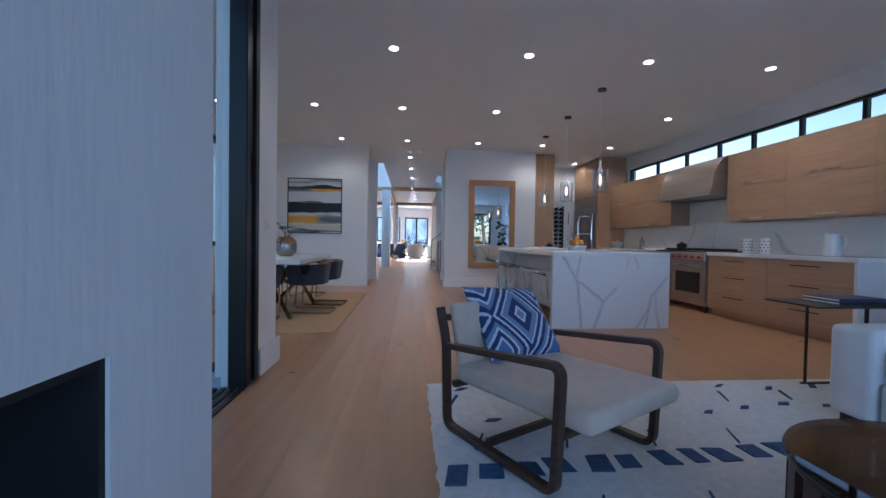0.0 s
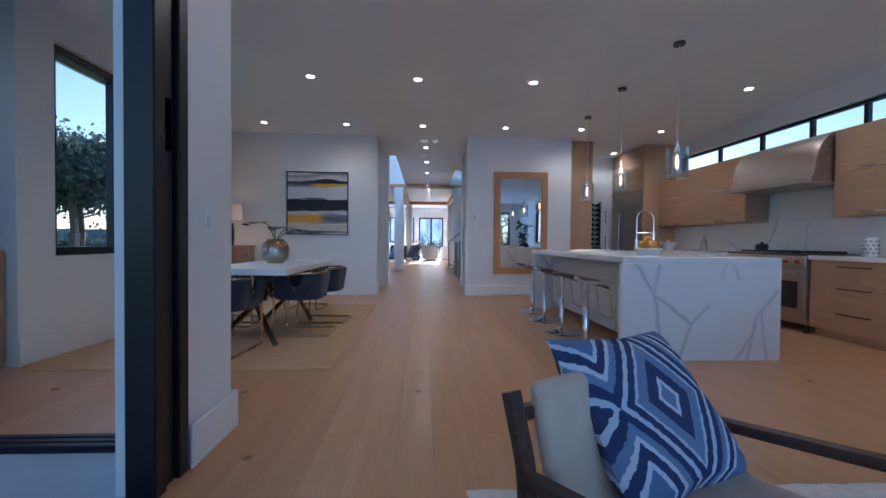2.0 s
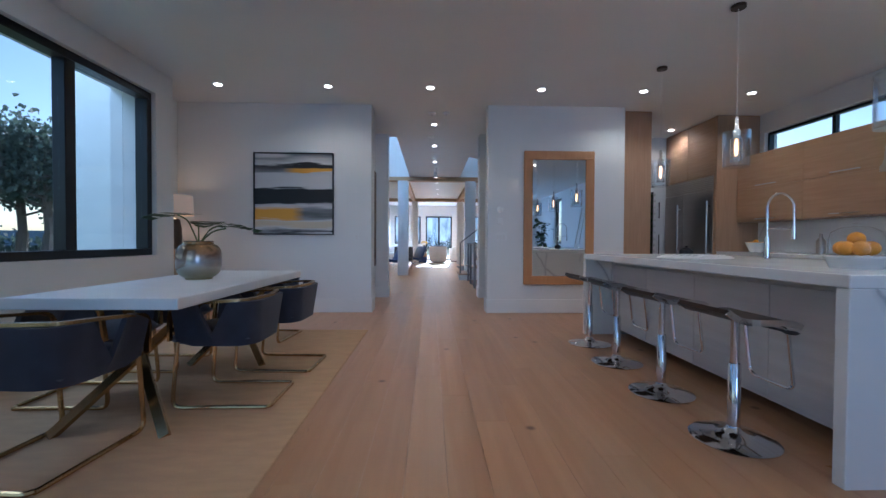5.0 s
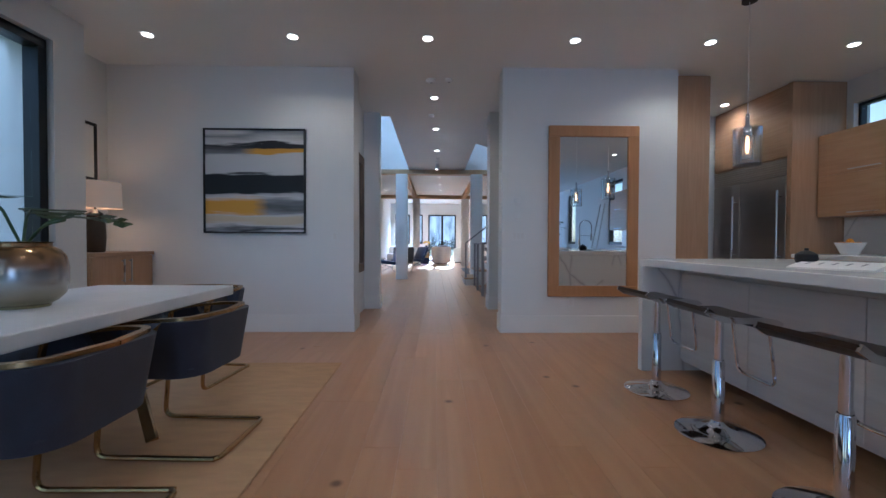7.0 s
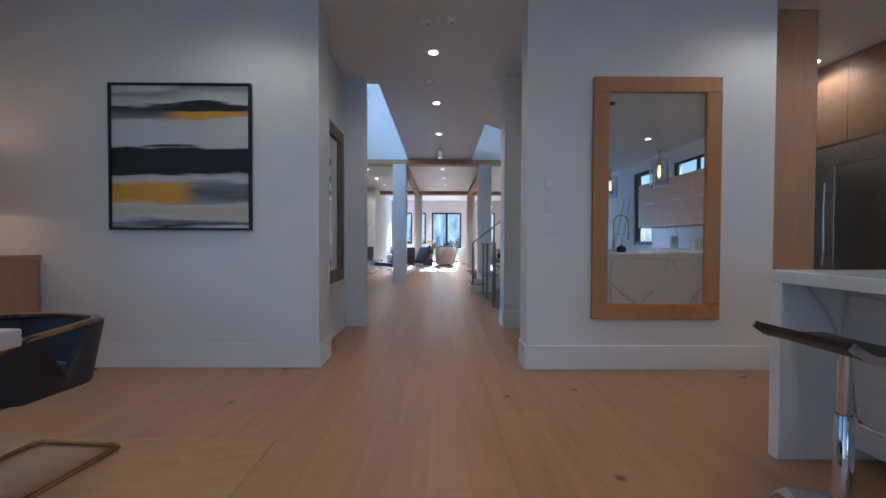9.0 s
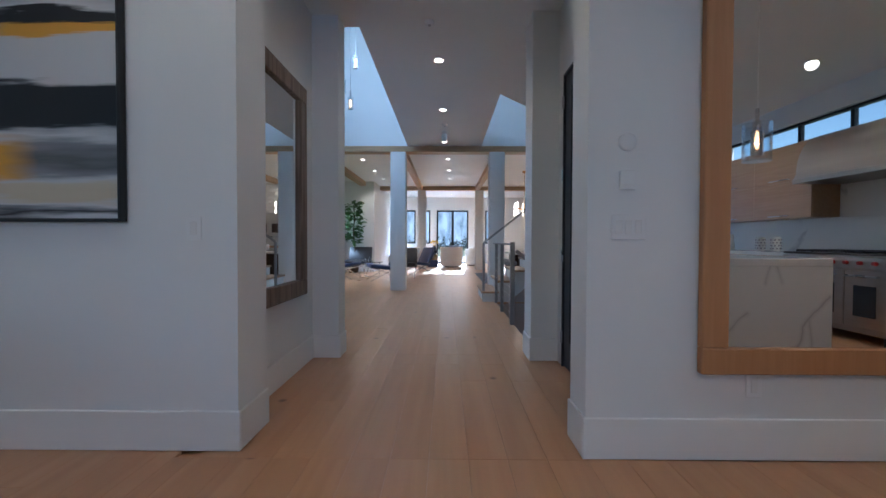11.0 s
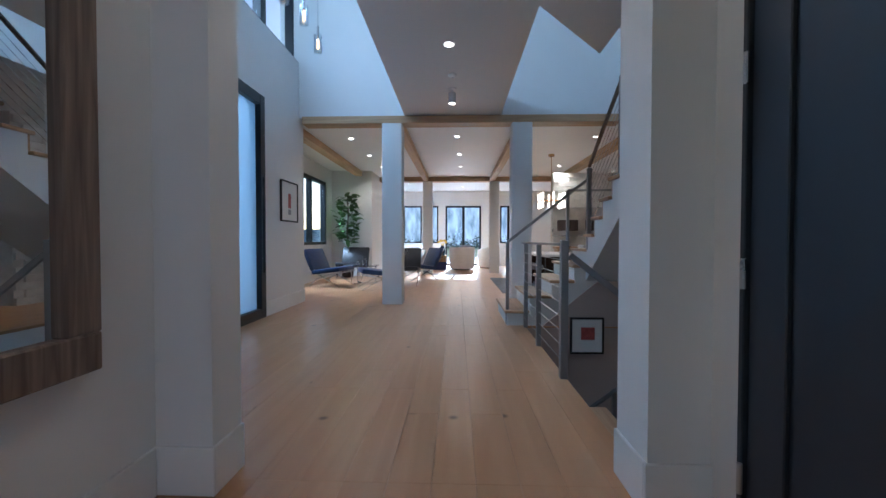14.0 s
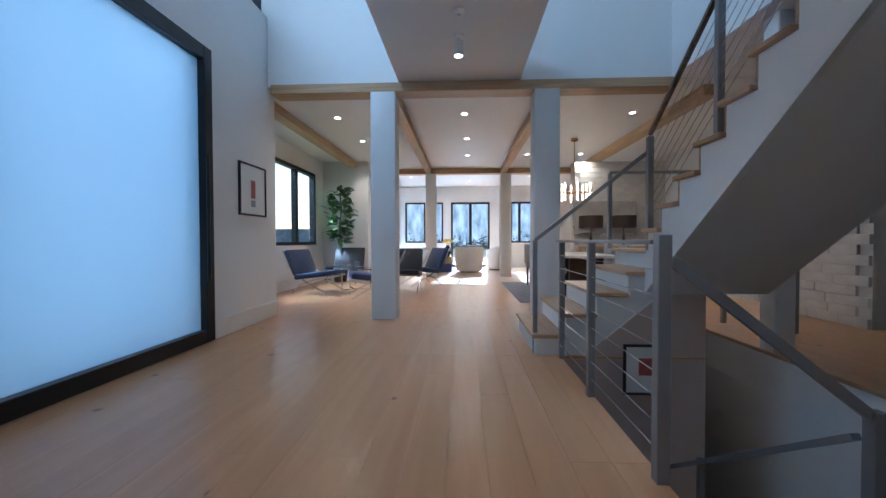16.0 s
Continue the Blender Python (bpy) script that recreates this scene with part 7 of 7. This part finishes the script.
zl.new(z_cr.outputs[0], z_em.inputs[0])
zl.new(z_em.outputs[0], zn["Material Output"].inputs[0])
solid("backdrop", boxes((-16, 40, 100, 100.4, -0.2, 14.5)), PAINTED_HAZE, "glowing backdrop panel painted as hazy distant woods", "woods")
t = thing("traffic_cone", (-12.3, 17.6, -0.2), "orange traffic cone on the garden path", "traffic cone")
b = bmesh.new()
lathe(b, [(0, 0.7), (0.03, 0.7), (0.13, 0.04), (0, 0.04)], 16)
part("cone", b, ORANGE, t, "", True)
part("foot", boxes((-0.18, 0.18, -0.18, 0.18, 0.0, 0.039), bevel=0.005), ORANGE, t)


# ---- floor planks ----
PW = 0.19
flo = bpy.data.objects["floor"]
AREAS = ((-0.245, 6.04, -3.99, 9.7), (-2.74, -0.245, 4.15, 9.76), (-0.13, 2.05, 9.7, 11.5), (3.79, 6.04, 9.7, 11.4), (-1.495, 1.925, 11.5, 14.72), (3.86, 6.04, 11.63, 14.72), (-2.535, 3.17, 14.72, 16.1), (3.86, 5.89, 14.72, 16.1), (-2.535, 5.89, 16.1, 26.49))
prng = random.Random(11)
far_v, far_f, shared = [], [], {}


def plank_mesh(w, l):
    key = (round(w, 3), round(l, 2))
    if key not in shared:
        b = bmesh.new()
        box(b, 0.0004, w - 0.0004, 0.0004, key[1] - 0.0004, -0.015, 0.0, bevel=0.0008)
        shared[key] = done(b, "plank", OAK)
    return shared[key]


for ax0, ax1, ay0, ay1 in AREAS:
    k0 = math.floor((ax0 + 3) / PW)
    x = -3 + k0 * PW
    while x < ax1 - 0.001:
        u0, u1 = max(x, ax0), min(x + PW, ax1)
        y = ay0
        row = random.Random(int(round((x + 3) / PW)) * 7 + int(ay0 * 10))
        l = row.choice((0.7, 1.1, 1.5))
        while y < ay1 - 0.001 and u1 - u0 > 0.01:
            l2 = min(l, ay1 - y)
            if ay1 - y - l2 < 0.25:
                l2 = ay1 - y
            near = -1.5 < u0 < 2.4 and 1.5 < y < 15.5 and not (u0 > 2.3 and y > 9)
            if near and round(u1 - u0, 3) >= 0.05:
                o = new("plank", plank_mesh(u1 - u0, l2))
                o.location = (u0, y, 0)
                o.parent = flo
            else:
                n0 = len(far_v)
                far_v += [(a, c, d) for d in (-0.015, 0.0) for c in (y + 0.0004, y + l2 - 0.0004) for a in (u0 + 0.0004, u1 - 0.0004)]
                far_f += [[n0 + j for j in q] for q in ((0, 2, 3, 1), (4, 5, 7, 6), (0, 1, 5, 4), (2, 6, 7, 3), (0, 4, 6, 2), (1, 3, 7, 5))]
            y += l2
            l = row.choice((1.6, 1.8, 2.0, 2.2))
        x += PW
me = bpy.data.meshes.new("far_planks")
me.from_pydata(far_v, [], far_f)
me.materials.append(wood("light_oak_floor_joined", (0.46, 0.24, 0.11), (0.525, 0.287, 0.14), "y", 0.3, 1.7, vary=0.035, knots=True, joined=True))
fo = new("far_planks", me)
fo.parent = flo
tagged(fo, "further oak planks", "", "", "stuff")
